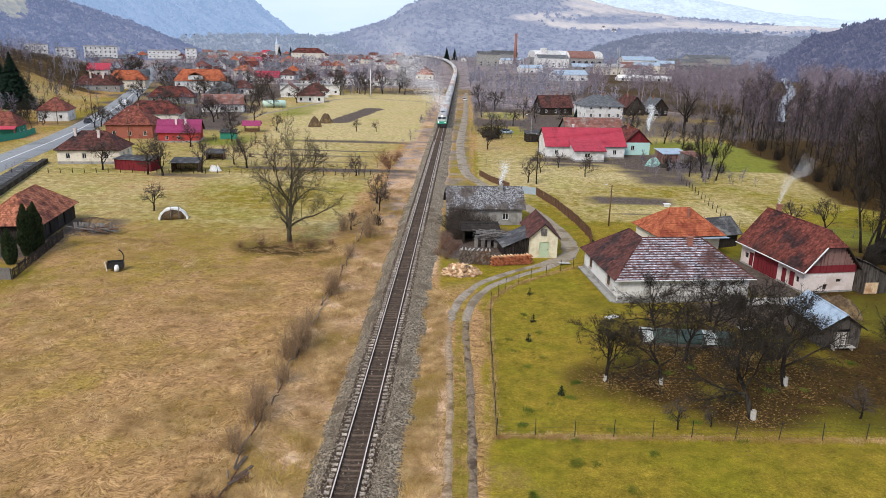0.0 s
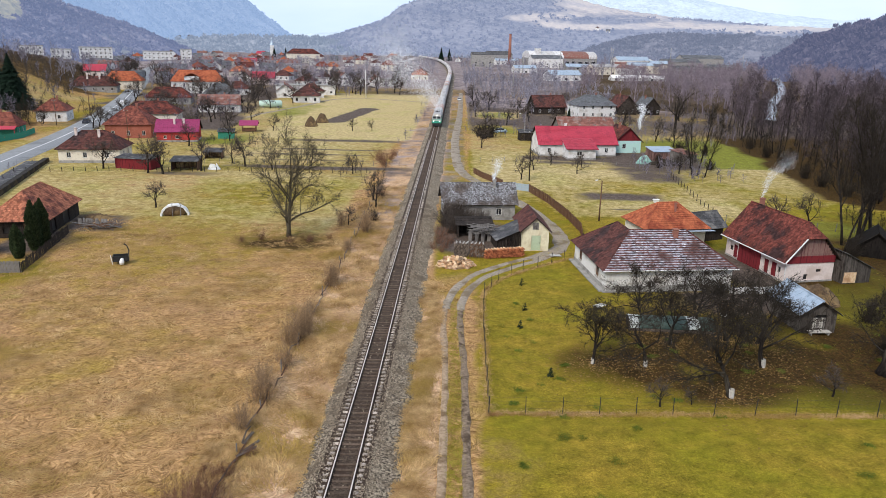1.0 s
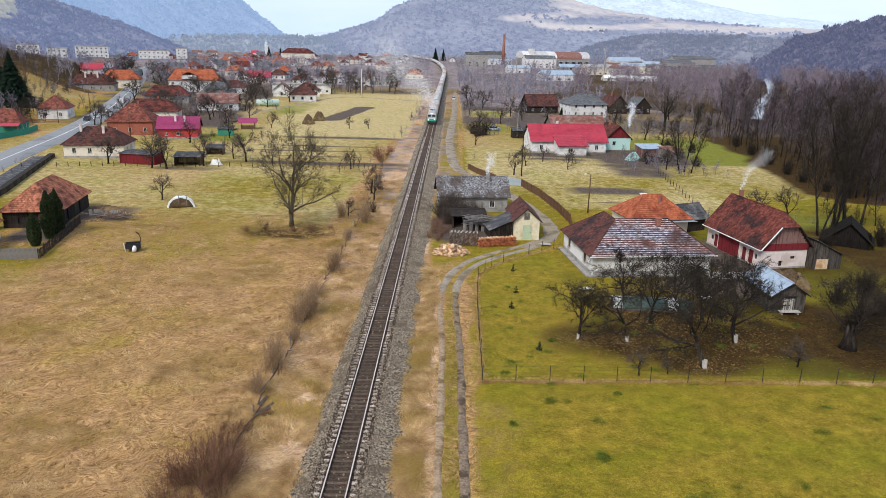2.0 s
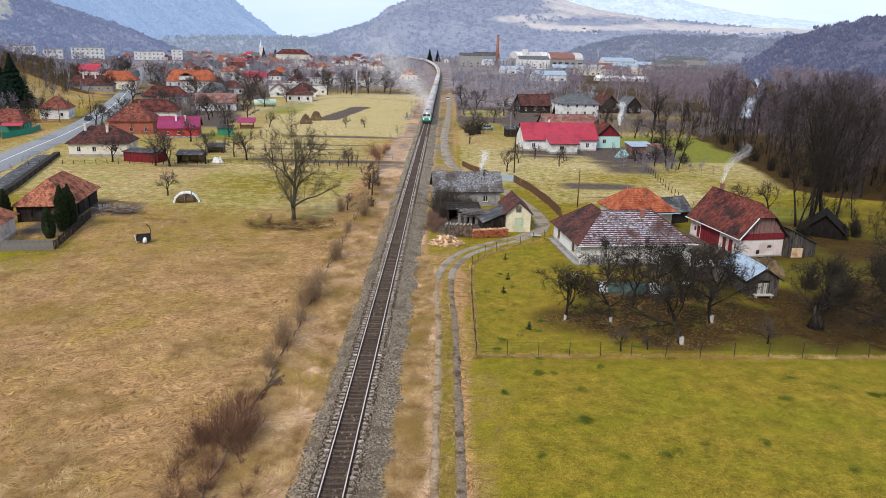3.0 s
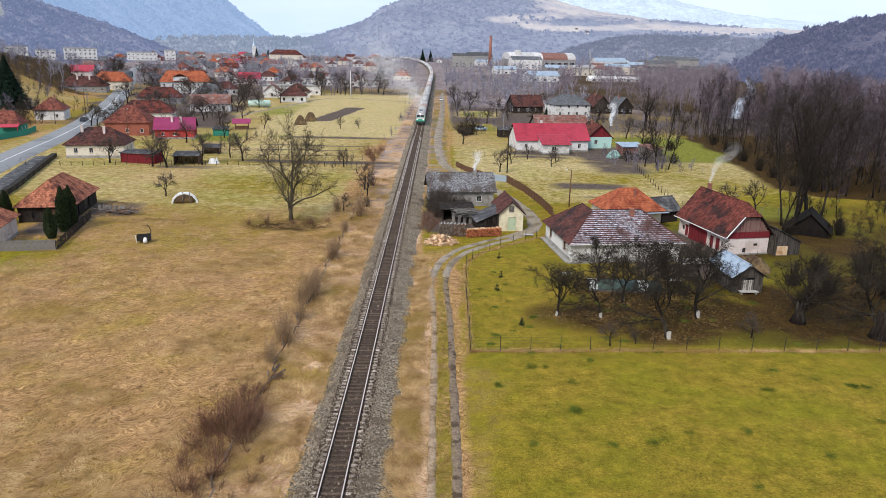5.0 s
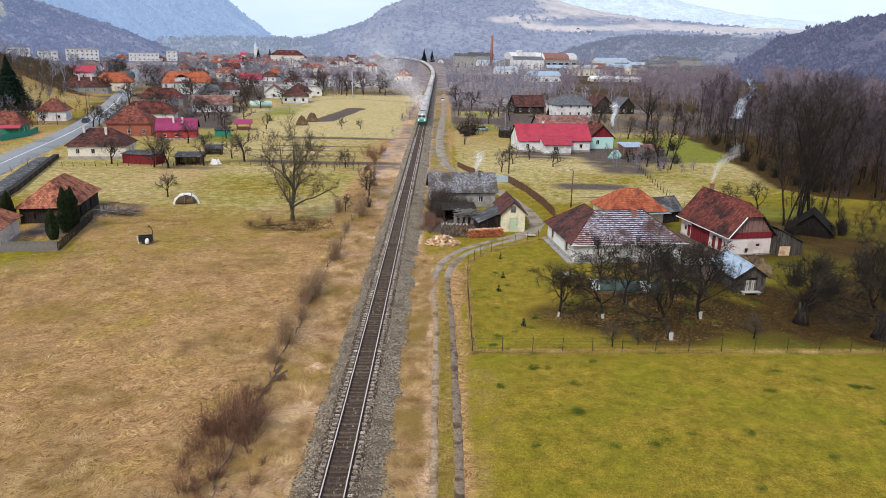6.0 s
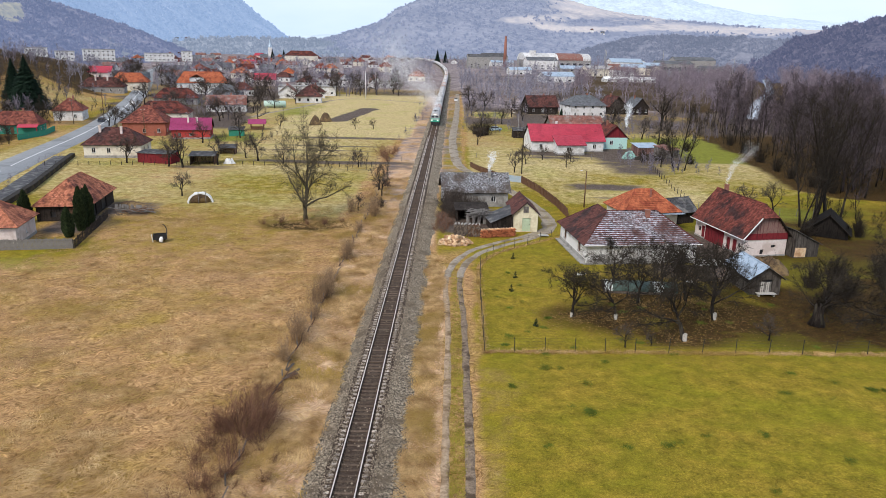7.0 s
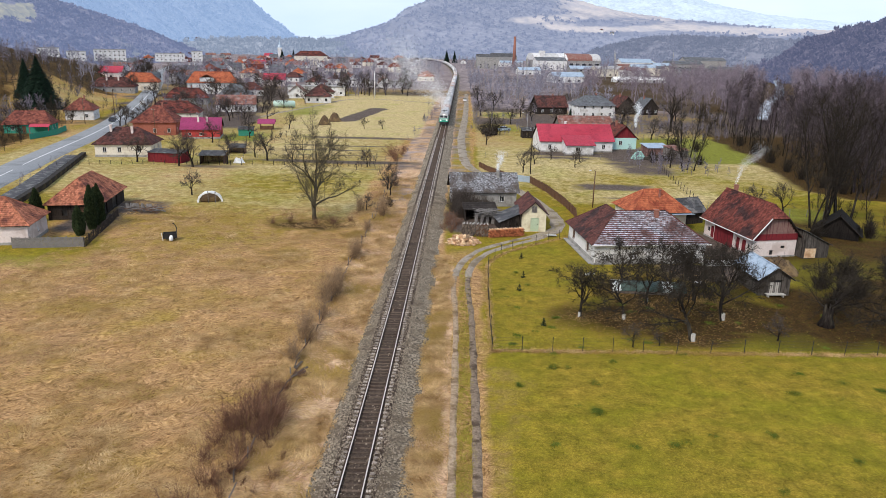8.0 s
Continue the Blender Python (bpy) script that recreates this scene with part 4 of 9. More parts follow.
def clothe(name, label, hill_name, count, height, material, seed, low=-3.0, high=9.0, west=-60.0, east=60.0):
    """Bare trees all over a slope."""
    r_ = np.random.RandomState(seed)
    A_, S_, X_, Y_, Z_ = HILLS[hill_name]
    top_row = A_.shape[0] - 3
    i, j = r_.rand(count) * top_row, r_.rand(count) * (A_.shape[1] - 1.01)
    i0, j0 = i.astype(int), j.astype(int)
    fi, fj = i - i0, j - j0

    def mix(M):
        return (M[i0, j0] * (1 - fi) + M[i0 + 1, j0] * fi) * (1 - fj) + (M[i0, j0 + 1] * (1 - fi) + M[i0 + 1, j0 + 1] * fi) * fj

    x_, y_, z_, s_, a_ = mix(X_), mix(Y_), mix(Z_), mix(S_), mix(A_)
    ok = (s_ > low) & (s_ < high) & (a_ > west) & (a_ < east) & (lattice(x_, y_, 0.012, seed) > 0.3 * r_.rand(count) + 0.12)
    if hill_name == "backdrop_right":
        ok &= right_open(a_, s_, x_, y_) < 0.3 + 0.15 * r_.rand(count)
    if hill_name == "backdrop_near_left":
        ok &= left_open(a_, s_, x_, y_) < 0.5
    n_ = int(ok.sum())
    size_ = height * r_.uniform(0.6, 1.25, (n_, 1)) * np.stack([np.full(n_, 1.25), np.full(n_, 1.25), r_.uniform(0.55, 0.85, n_)], -1)
    v_, f_ = scatter(sprig_v, sprig_f, np.stack([x_[ok], y_[ok], z_[ok] - 0.5], -1), size_, r_.rand(n_) * 6.3)
    whole(name, np_mesh(name, v_, f_, [material]), None, label, "woodland", kind="stuff")


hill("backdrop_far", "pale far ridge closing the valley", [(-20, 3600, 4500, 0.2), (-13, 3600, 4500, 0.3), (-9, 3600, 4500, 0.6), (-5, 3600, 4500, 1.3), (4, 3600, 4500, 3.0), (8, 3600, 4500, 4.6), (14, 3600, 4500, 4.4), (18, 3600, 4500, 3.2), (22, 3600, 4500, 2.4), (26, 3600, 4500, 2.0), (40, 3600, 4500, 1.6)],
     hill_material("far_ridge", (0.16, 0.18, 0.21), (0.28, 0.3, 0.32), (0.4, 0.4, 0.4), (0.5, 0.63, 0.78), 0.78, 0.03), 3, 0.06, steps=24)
# low rise added with a blue haze glow, hiding the ground towards the horizon
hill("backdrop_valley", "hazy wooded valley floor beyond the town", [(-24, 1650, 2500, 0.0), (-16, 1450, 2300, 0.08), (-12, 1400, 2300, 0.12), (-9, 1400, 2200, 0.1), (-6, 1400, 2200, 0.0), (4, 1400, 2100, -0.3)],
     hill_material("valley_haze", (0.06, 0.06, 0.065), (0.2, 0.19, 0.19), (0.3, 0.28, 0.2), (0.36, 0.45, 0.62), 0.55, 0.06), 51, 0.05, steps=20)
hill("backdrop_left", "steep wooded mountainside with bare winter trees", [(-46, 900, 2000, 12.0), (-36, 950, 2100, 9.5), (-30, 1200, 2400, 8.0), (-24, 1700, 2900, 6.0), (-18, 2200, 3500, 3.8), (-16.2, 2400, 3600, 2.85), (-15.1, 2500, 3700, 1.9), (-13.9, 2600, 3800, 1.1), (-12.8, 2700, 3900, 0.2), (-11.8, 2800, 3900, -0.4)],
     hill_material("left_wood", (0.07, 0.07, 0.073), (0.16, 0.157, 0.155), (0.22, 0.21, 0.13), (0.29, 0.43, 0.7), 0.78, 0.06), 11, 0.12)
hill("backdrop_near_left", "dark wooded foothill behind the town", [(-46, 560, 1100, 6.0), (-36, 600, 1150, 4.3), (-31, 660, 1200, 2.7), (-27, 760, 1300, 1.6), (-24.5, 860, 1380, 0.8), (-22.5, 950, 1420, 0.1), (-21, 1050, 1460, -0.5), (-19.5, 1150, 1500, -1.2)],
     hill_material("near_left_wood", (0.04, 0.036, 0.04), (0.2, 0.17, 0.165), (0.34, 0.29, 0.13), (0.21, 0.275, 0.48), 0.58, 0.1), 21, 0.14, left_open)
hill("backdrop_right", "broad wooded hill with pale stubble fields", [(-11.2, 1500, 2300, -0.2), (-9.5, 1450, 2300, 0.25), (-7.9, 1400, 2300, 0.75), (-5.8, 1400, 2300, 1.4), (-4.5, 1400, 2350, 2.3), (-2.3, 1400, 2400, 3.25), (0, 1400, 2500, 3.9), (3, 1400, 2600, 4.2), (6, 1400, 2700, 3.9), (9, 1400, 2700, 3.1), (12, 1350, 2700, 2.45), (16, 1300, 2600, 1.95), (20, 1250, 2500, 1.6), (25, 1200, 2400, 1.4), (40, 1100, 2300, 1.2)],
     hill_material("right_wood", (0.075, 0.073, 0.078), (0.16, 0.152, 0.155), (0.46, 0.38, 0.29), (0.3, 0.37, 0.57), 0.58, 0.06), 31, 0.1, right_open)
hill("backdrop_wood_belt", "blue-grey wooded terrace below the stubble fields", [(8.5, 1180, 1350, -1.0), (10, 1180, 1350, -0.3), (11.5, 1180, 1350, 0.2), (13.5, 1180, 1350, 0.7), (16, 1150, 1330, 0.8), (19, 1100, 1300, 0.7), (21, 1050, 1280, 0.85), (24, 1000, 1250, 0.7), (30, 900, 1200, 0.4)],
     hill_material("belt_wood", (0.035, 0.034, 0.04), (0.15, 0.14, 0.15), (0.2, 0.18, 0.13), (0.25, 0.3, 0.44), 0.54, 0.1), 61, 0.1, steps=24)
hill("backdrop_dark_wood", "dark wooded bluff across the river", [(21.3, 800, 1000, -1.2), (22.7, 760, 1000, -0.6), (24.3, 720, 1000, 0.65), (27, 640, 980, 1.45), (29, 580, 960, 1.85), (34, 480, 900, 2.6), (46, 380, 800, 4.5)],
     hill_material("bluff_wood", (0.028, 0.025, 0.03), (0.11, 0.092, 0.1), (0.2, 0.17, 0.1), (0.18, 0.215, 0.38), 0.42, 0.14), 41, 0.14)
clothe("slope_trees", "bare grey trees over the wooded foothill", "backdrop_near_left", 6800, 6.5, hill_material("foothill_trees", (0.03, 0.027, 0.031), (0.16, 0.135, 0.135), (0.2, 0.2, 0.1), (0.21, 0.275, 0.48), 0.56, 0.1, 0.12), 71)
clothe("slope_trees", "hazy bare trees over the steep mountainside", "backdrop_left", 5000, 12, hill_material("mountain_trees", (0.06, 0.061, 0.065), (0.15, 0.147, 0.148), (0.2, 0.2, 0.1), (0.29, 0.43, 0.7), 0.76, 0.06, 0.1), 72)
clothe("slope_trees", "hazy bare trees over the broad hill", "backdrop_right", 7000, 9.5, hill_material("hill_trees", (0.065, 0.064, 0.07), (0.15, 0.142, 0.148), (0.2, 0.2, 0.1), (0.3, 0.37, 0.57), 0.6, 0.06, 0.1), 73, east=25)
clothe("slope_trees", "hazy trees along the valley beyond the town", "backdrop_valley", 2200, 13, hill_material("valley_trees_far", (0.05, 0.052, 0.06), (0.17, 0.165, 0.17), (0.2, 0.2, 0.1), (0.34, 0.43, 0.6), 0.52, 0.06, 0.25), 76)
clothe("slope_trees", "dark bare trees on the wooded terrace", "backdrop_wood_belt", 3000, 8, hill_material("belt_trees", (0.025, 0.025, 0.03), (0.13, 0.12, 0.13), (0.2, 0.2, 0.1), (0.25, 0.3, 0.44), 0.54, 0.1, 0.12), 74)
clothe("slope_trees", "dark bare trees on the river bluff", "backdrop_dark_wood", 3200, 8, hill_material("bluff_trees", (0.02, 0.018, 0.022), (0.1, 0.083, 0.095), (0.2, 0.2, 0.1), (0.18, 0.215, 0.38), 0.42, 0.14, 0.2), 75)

# ---- railway ----
RAIL_TOP = 0.6


def track_line(a, b, step):
    return [(float(track_x(y)), float(y)) for y in np.arange(a, b + 0.1, step)]


railway = thing("railway_track", 0, 0, 0, 0, "single railway track on concrete sleepers and stone ballast", "railway")
v, f, half_prof = [], [], [(-3.0, -0.06), (-2.6, 0.12), (-2.1, 0.3), (-1.6, 0.4), (-0.9, 0.385), (0, 0.37), (0.9, 0.385), (1.6, 0.4), (2.4, 0.3), (3.1, 0.12), (4.1, -0.06)]
ys = list(np.arange(-80, 10, 5)) + list(np.arange(10, 140, 0.5)) + list(np.arange(140, 330, 2)) + list(np.arange(330, 1400, 12))
for y in ys:
    cx = float(track_x(y))
    for j, (px, pz) in enumerate(half_prof):
        w = 1 + (0.16 * (float(lattice(y, j, 0.35, 4)) - 0.5) if j in (0, 1, len(half_prof) - 1, len(half_prof) - 2) else 0)
        v.append((cx + px * w, y, pz + (float(lattice(px, y, 2.1, 6)) - 0.5) * 0.06))
for i in range(len(ys) - 1):
    for j in range(len(half_prof) - 1):
        a = i * len(half_prof) + j
        f.append((a, a + 1, a + 1 + len(half_prof), a + len(half_prof)))
slots = [1 if 2 < k % (len(half_prof) - 1) < 7 else 0 for k in range(len(f))]
bed = Mesh().add(v, f)
bed.m = slots
part("ballast_bed", bed, ["ballast", "ballast_brown"], railway, "grey crushed stone ballast, stained brown between the rails", smooth=True)
for s in (-1, 1):
    lines = track_line(-80, 330, 5) + track_line(342, 1400, 12)
    rail, head = Mesh(), Mesh()
    for m_, w0, z0, z1, in ((rail, 0.075, 0.44, 0.46), (rail, 0.012, 0.46, 0.565), (head, 0.04, 0.565, RAIL_TOP)):
        vv, ff = [], []
        for x, y in lines:
            cx = x + s * 0.7525
            vv += [(cx - w0, y, z0), (cx + w0, y, z0), (cx + w0, y, z1), (cx - w0, y, z1)]
        for i in range(len(lines) - 1):
            for j in range(4):
                a = i * 4
                ff.append((a + j, a + (j + 1) % 4, a + 4 + (j + 1) % 4, a + 4 + j))
        m_.add(vv, ff)
    r = part("rail", rail, "rail_side", railway, "rusty steel rail")
    part("rail_head", head, "rail_head", r, "bright worn running surface")
sleeper = Mesh().box((-1.12, 0, 0.365), (0.36, 0.26, 0.16), taper=0.94, slot=1).box((1.12, 0, 0.365), (0.36, 0.26, 0.16), taper=0.94, slot=1).box((0, 0, 0.335), (1.9, 0.22, 0.15))
for s in (-0.86, -0.64, 0.64, 0.86):
    sleeper.box((s, 0, 0.465), (0.1, 0.13, 0.04))
sleeper_mesh = sleeper.data("sleeper", ["pale_concrete", "sleeper_end"])
rs = random.Random(5)
for i in range(300):
    y = 30 + i * 0.62
    part("sleeper", sleeper_mesh, None, railway, at=pose(rs.uniform(-0.03, 0.03), y, 0.0 + rs.uniform(-0.035, 0.012), 0, 0, rs.uniform(-1.2, 1.2)))
rest = Mesh()
for i in range(-170, 500):
    y = (216 if i >= 0 else 30) + i * 0.62
    rest.box((float(track_x(y)), y, 0.38), (2.5, 0.26, 0.16))
tagged(part("far_sleepers", rest, "pale_concrete", railway), kind="stuff")
# loose stones on the ballast shoulders
cube = np.array([(-1, -1, -1), (1, -1, -1), (1, 1, -1), (-1, 1, -1), (-0.7, -0.7, 1), (0.7, -0.7, 1), (0.7, 0.7, 1), (-0.7, 0.7, 1)]) * 0.5
cube_f = np.array([(4, 5, 6, 7), (0, 1, 5, 4), (1, 2, 6, 5), (2, 3, 7, 6), (3, 0, 4, 7)])


rn = np.random.RandomState(3)
n = 9000
sy = 32 + rn.rand(n) ** 1.6 * 90
sx = rn.choice([-1, 1], n) * (0.95 + np.abs(rn.randn(n)) * 0.9)
mid = rn.rand(n) < 0.025
sx = np.where(mid, rn.uniform(-0.65, 0.65, n), sx)
sx = np.clip(sx, -2.9, 4.3)
prof = np.interp(sx, [p[0] for p in half_prof], [p[1] for p in half_prof])
size = rn.uniform(0.05, 0.13, (n, 1)) * rn.uniform(0.7, 1.3, (n, 3))
v, f = scatter(cube, cube_f, np.stack([sx, sy, prof + 0.02], -1), size, rn.rand(n) * 6.3)
tagged(part("loose_ballast", np_mesh("loose_ballast", v, f, "ballast_pale"), None, railway, "loose grey ballast stones"), kind="stuff")


# ---- buildings ----
def rect_wall(mesh, p0, p1, z0, z1, holes, t=0.25):
    """A wall from p0 to p1 (outside on the right hand of the way), with thickness and openings (u0, u1, za, zb) through it."""
    a, b = Vector((*p0, 0)), Vector((*p1, 0))
    d = (b - a).normalized()
    inn = Vector((-d.y, d.x, 0))
    length = (b - a).length
    us = sorted({0.0, length, *[h[k] for h in holes for k in (0, 1)]})
    zs = sorted({z0, z1, *[h[k] for h in holes for k in (2, 3)]})

    def pt(u, z, k):
        q = a + d * u + inn * (t * k)
        return (q.x, q.y, z)

    for u0, u1 in zip(us, us[1:]):
        for za, zb in zip(zs, zs[1:]):
            cu, cz = (u0 + u1) / 2, (za + zb) / 2
            if any(h[0] < cu < h[1] and h[2] < cz < h[3] for h in holes):
                continue
            mesh.add([pt(u0, za, 0), pt(u1, za, 0), pt(u1, zb, 0), pt(u0, zb, 0)], [(0, 1, 2, 3)])
            mesh.add([pt(u0, za, 1), pt(u1, za, 1), pt(u1, zb, 1), pt(u0, zb, 1)], [(3, 2, 1, 0)])
    for u0, u1, za, zb in holes:
        c = [(u0, za), (u1, za), (u1, zb), (u0, zb)]
        for (ua, ya), (ub, yb) in zip(c, c[1:] + c[:1]):
            mesh.add([pt(ua, ya, 0), pt(ub, yb, 0), pt(ub, yb, 1), pt(ua, ya, 1)], [(0, 1, 2, 3)])
    mesh.add([pt(0, z1, 0), pt(length, z1, 0), pt(length, z1, 1), pt(0, z1, 1)], [(0, 1, 2, 3)])


def tiled_slope(mesh, e0, e1, t1, t0, tile, rng, lip=0.035, bare=0.0):
    """Courses of overlapping tiles on a slope: eave from e0 to e1, top from t0 to t1."""
    e0, e1, t1, t0 = (Vector(p) for p in (e0, e1, t1, t0))
    along = (e1 - e0).normalized()
    base = (t0 + t1) / 2 - e0
    up = (base - along * base.dot(along))
    height = up.length
    up.normalize()
    nrm = along.cross(up)
    if nrm.z < 0:
        nrm = -nrm
    rows = max(1, int(round(height / tile[1])))
    hh = height / rows
    for r in range(rows):
        s0, s1 = r / rows, (r + 1) / rows
        l0, l1 = (e0.lerp(t0, s0) - e0).dot(along), (e0.lerp(t0, s1) - e0).dot(along)
        r0, r1 = (e1.lerp(t1, s0) - e0).dot(along), (e1.lerp(t1, s1) - e0).dot(along)
        left, rgt = min(l0, l1), max(r0, r1)
        w = tile[0]
        k = math.floor(left / w) - 1
        start = (k + (0.5 if r % 2 else 0.0)) * w
        u = start
        while u < rgt:
            ua, ub = max(u, l0), min(u + w * 0.985, r0)
            va, vb = max(u, l1), min(u + w * 0.985, r1)
            u += w
            if ub - ua < 0.03:
                continue
            if vb <= va:
                va = vb = (min(max(ua, l1), r1) + min(max(ub, l1), r1)) / 2
            j = rng.uniform(-0.012, 0.012)
            p = e0 + up * (r * hh + j)
            q = e0 + up * ((r + 1) * hh + j)
            h0 = nrm * (lip + rng.uniform(0, 0.012))
            a, b = p + along * ua, p + along * ub
            c, d = q + along * vb, q + along * va
            if bare:
                k1 = bare * rng.uniform(0.75, 1.25)
                a1, b1 = (a + h0).lerp(d, k1), (b + h0).lerp(c, k1)
                mesh.add([tuple(a + h0), tuple(b + h0), tuple(b1), tuple(a1), tuple(a), tuple(b)], [(0, 1, 2, 3), (4, 5, 1, 0)], 1)
                mesh.add([tuple(a1), tuple(b1), tuple(c), tuple(d)], [(0, 1, 2, 3)])
                continue
            mesh.add([tuple(a + h0), tuple(b + h0), tuple(c), tuple(d), tuple(a), tuple(b)], [(0, 1, 2, 3)])
            o = len(mesh.v)
            mesh.f.append((o - 2, o - 1, o - 5, o - 6))
            mesh.m.append(1)


def cap_line(mesh, a, b, r=0.11, slot=0):
    """A row of half-round ridge tiles."""
    a, b = Vector(a), Vector(b)
    n = max(1, int((b - a).length / 0.4))
    for i in range(n):
        p, q = a.lerp(b, i / n), a.lerp(b, (i + 1.08) / n)
        mesh.tube([tuple(p), tuple(q)], [r, r * 0.9], 6, slot)


def frame_mesh(w, h, t=0.07, depth=0.08, y0=0.06, mullion=True):
    """A window frame in one piece, with a mullion."""
    us = [-w / 2, -w / 2 + t, -t * 0.35, t * 0.35, w / 2 - t, w / 2] if mullion else [-w / 2, -w / 2 + t, w / 2 - t, w / 2]
    zs = [0, t, h - t, h]
    solid = {(i, j) for i in range(len(us) - 1) for j in range(3) if j != 1 or i % 2 == 0}
    m_ = Mesh()
    ids = {}

    def vid(i, j, k):
        if (i, j, k) not in ids:
            ids[i, j, k] = len(m_.v)
            m_.v.append((us[i], y0 + k * depth, zs[j]))
        return ids[i, j, k]

    faces = []
    for i, j in solid:
        faces.append((vid(i, j, 0), vid(i + 1, j, 0), vid(i + 1, j + 1, 0), vid(i, j + 1, 0)))
        faces.append((vid(i, j + 1, 1), vid(i + 1, j + 1, 1), vid(i + 1, j, 1), vid(i, j, 1)))
        for (a, b), (c, d), nb in (((i, j), (i + 1, j), (i, j - 1)), ((i + 1, j), (i + 1, j + 1), (i + 1, j)), ((i + 1, j + 1), (i, j + 1), (i, j + 1)), ((i, j + 1), (i, j), (i - 1, j))):
            if nb not in solid:
                faces.append((vid(a, b, 0), vid(a, b, 1), vid(c, d, 1), vid(c, d, 0)))
    m_.f, m_.m = faces, [0] * len(faces)
    return m_


def building(name, label, x, y, rz, walls, slopes, wall_mat, roof_mat, z=0.0, wall_h=2.8, tile=(0.3, 0.36), openings=(), chimneys=(), gables=(), ridges=(),
             category="house", group="", frame_mat="frame_white", door_mat="brown_wood", plinth=None, seed=1, gutters=(), skip=(), lite=False):
    """walls: outline, counter-clockwise. slopes: (e0, e1, t1, t0[, material]). openings: (wall, u, sill, width, height, kind). gables: (points, material)."""
    rng = random.Random(seed)
    ob = thing(name, x, y, z, rz, label, category, group)
    body = Mesh()
    n = len(walls)
    for i in range(n):
        if i in skip:
            continue
        a, b = walls[i], walls[(i + 1) % n]
        holes = [(u - w / 2, u + w / 2, s, s + h) for k, u, s, w, h, kind in openings if k == i]
        rect_wall(body, a, b, -0.3, wall_h, holes)
    part("wall", body, wall_mat, ob)
    if plinth:
        pm = Mesh()
        for i in range(n):
            a, b = Vector((*walls[i], 0)), Vector((*walls[(i + 1) % n], 0))
            d = (b - a).normalized()
            out = Vector((d.y, -d.x, 0))
            c = (a + b) / 2 + out * 0.03
            pm.box((c.x, c.y, 0.1), ((b - a).length + 0.06, 0.06, plinth * 2 - 0.2), math.degrees(math.atan2(d.y, d.x)))
        part("plinth", pm, "concrete", ob)
    for k, u, s, w, h, kind in openings:
        a, b = Vector((*walls[k], 0)), Vector((*walls[(k + 1) % n], 0))
        d = (b - a).normalized()
        inn = Vector((-d.y, d.x, 0))
        c = a + d * u
        ang = math.degrees(math.atan2(d.y, d.x))
        at = pose(c.x, c.y, s, 0, 0, ang)
        fr = Mesh()
        t = 0.07
        if kind == "window":
            fr = frame_mesh(w, h)
            if lite:
                fr = Mesh().box((0, 0.14, h / 2), (w, 0.04, h))
                fr.box((0, 0.12, h / 2), (w - 0.1, 0.02, h - 0.1), slot=1)
                part("window", fr, [frame_mat, "glass"], ob, at=at)
                continue
            wob = part("window", fr, frame_mat, ob, at=at)
            part("sill", Mesh().box((0, -0.03, -0.03), (w + 0.16, 0.16, 0.05)), "concrete", wob)
            part("pane", Mesh().box((0, 0.12, h / 2), (w - 0.1, 0.02, h - 0.1)), "glass", wob)
        elif kind == "hole":
            # black panel set in the opening to stand in for the unlit interior
            part("dark_opening", Mesh().box((0, 0.2, h / 2), (w, 0.03, h)), "black_plastic", ob, at=at)
        else:
            dob = part("door", fr.box((0, 0.12, h / 2), (w, 0.05, h)), door_mat, ob, at=at)
            for zb in (0.22, 0.78):
                part("batten", Mesh().box((0, 0.08, h * zb), (w * 0.95, 0.03, 0.1)), door_mat, dob)
            nb = max(3, int(w / 0.2))
            for i in range(nb):
                part("board", Mesh().box((-w / 2 + (i + 0.5) * w / nb, 0.088, h * 0.5), (w / nb * 0.92, 0.014, h * 0.97)), door_mat, dob)
            part("handle", Mesh().box((w * 0.36, 0.03, h * 0.5), (0.03, 0.06, 0.14)), "steel_dark", dob)
    deck = Mesh()
    groups = {}
    for sl in slopes:
        pts, m_ = sl[:4], (sl[4] if len(sl) > 4 else roof_mat)
        poly = [Vector(p) for p in pts]
        clean = [p for i, p in enumerate(poly) if (p - poly[i - 1]).length > 0.01]
        deck.slab(clean, 0.09)
        tm = groups.setdefault(m_, Mesh())
        tiled_slope(tm, *pts, tile, rng, bare=0.42 if m_ == "frosted_tile" else 0.0)
    roof = part("roof", deck, "dark_wood", ob)
    for i, (m_, tm) in enumerate(groups.items()):
        part("roof_tiles", tm, [m_, roof_mat], roof)
    if ridges and not lite:
        cm = Mesh()
        for a, b in ridges:
            cap_line(cm, a, b)
        part("ridge_tiles", cm, roof_mat, roof)
    for pts, m_ in gables:
        gm = Mesh()
        q = [Vector(p) for p in pts]
        nrm = (q[1] - q[0]).cross(q[2] - q[0]).normalized()
        k = len(q)
        gm.add([tuple(p) for p in q] + [tuple(p - nrm * 0.12) for p in q], [tuple(range(k)), tuple(range(2 * k - 1, k - 1, -1))] + [(i, i + k, (i + 1) % k + k, (i + 1) % k) for i in range(k)])
        part("gable", gm, m_, ob)
    for cx, cy, cz0, cz1, w, m_ in chimneys:
        ch = Mesh().box((cx, cy, (cz0 + cz1) / 2), (w, w, cz1 - cz0)).box((cx, cy, cz1 + 0.05), (w + 0.14, w + 0.14, 0.1))
        part("chimney", ch, m_, ob)
    for a, b in gutters:
        part("gutter", Mesh().tube([a, b], [0.07, 0.07], 6), "frame_white", ob)
    return ob


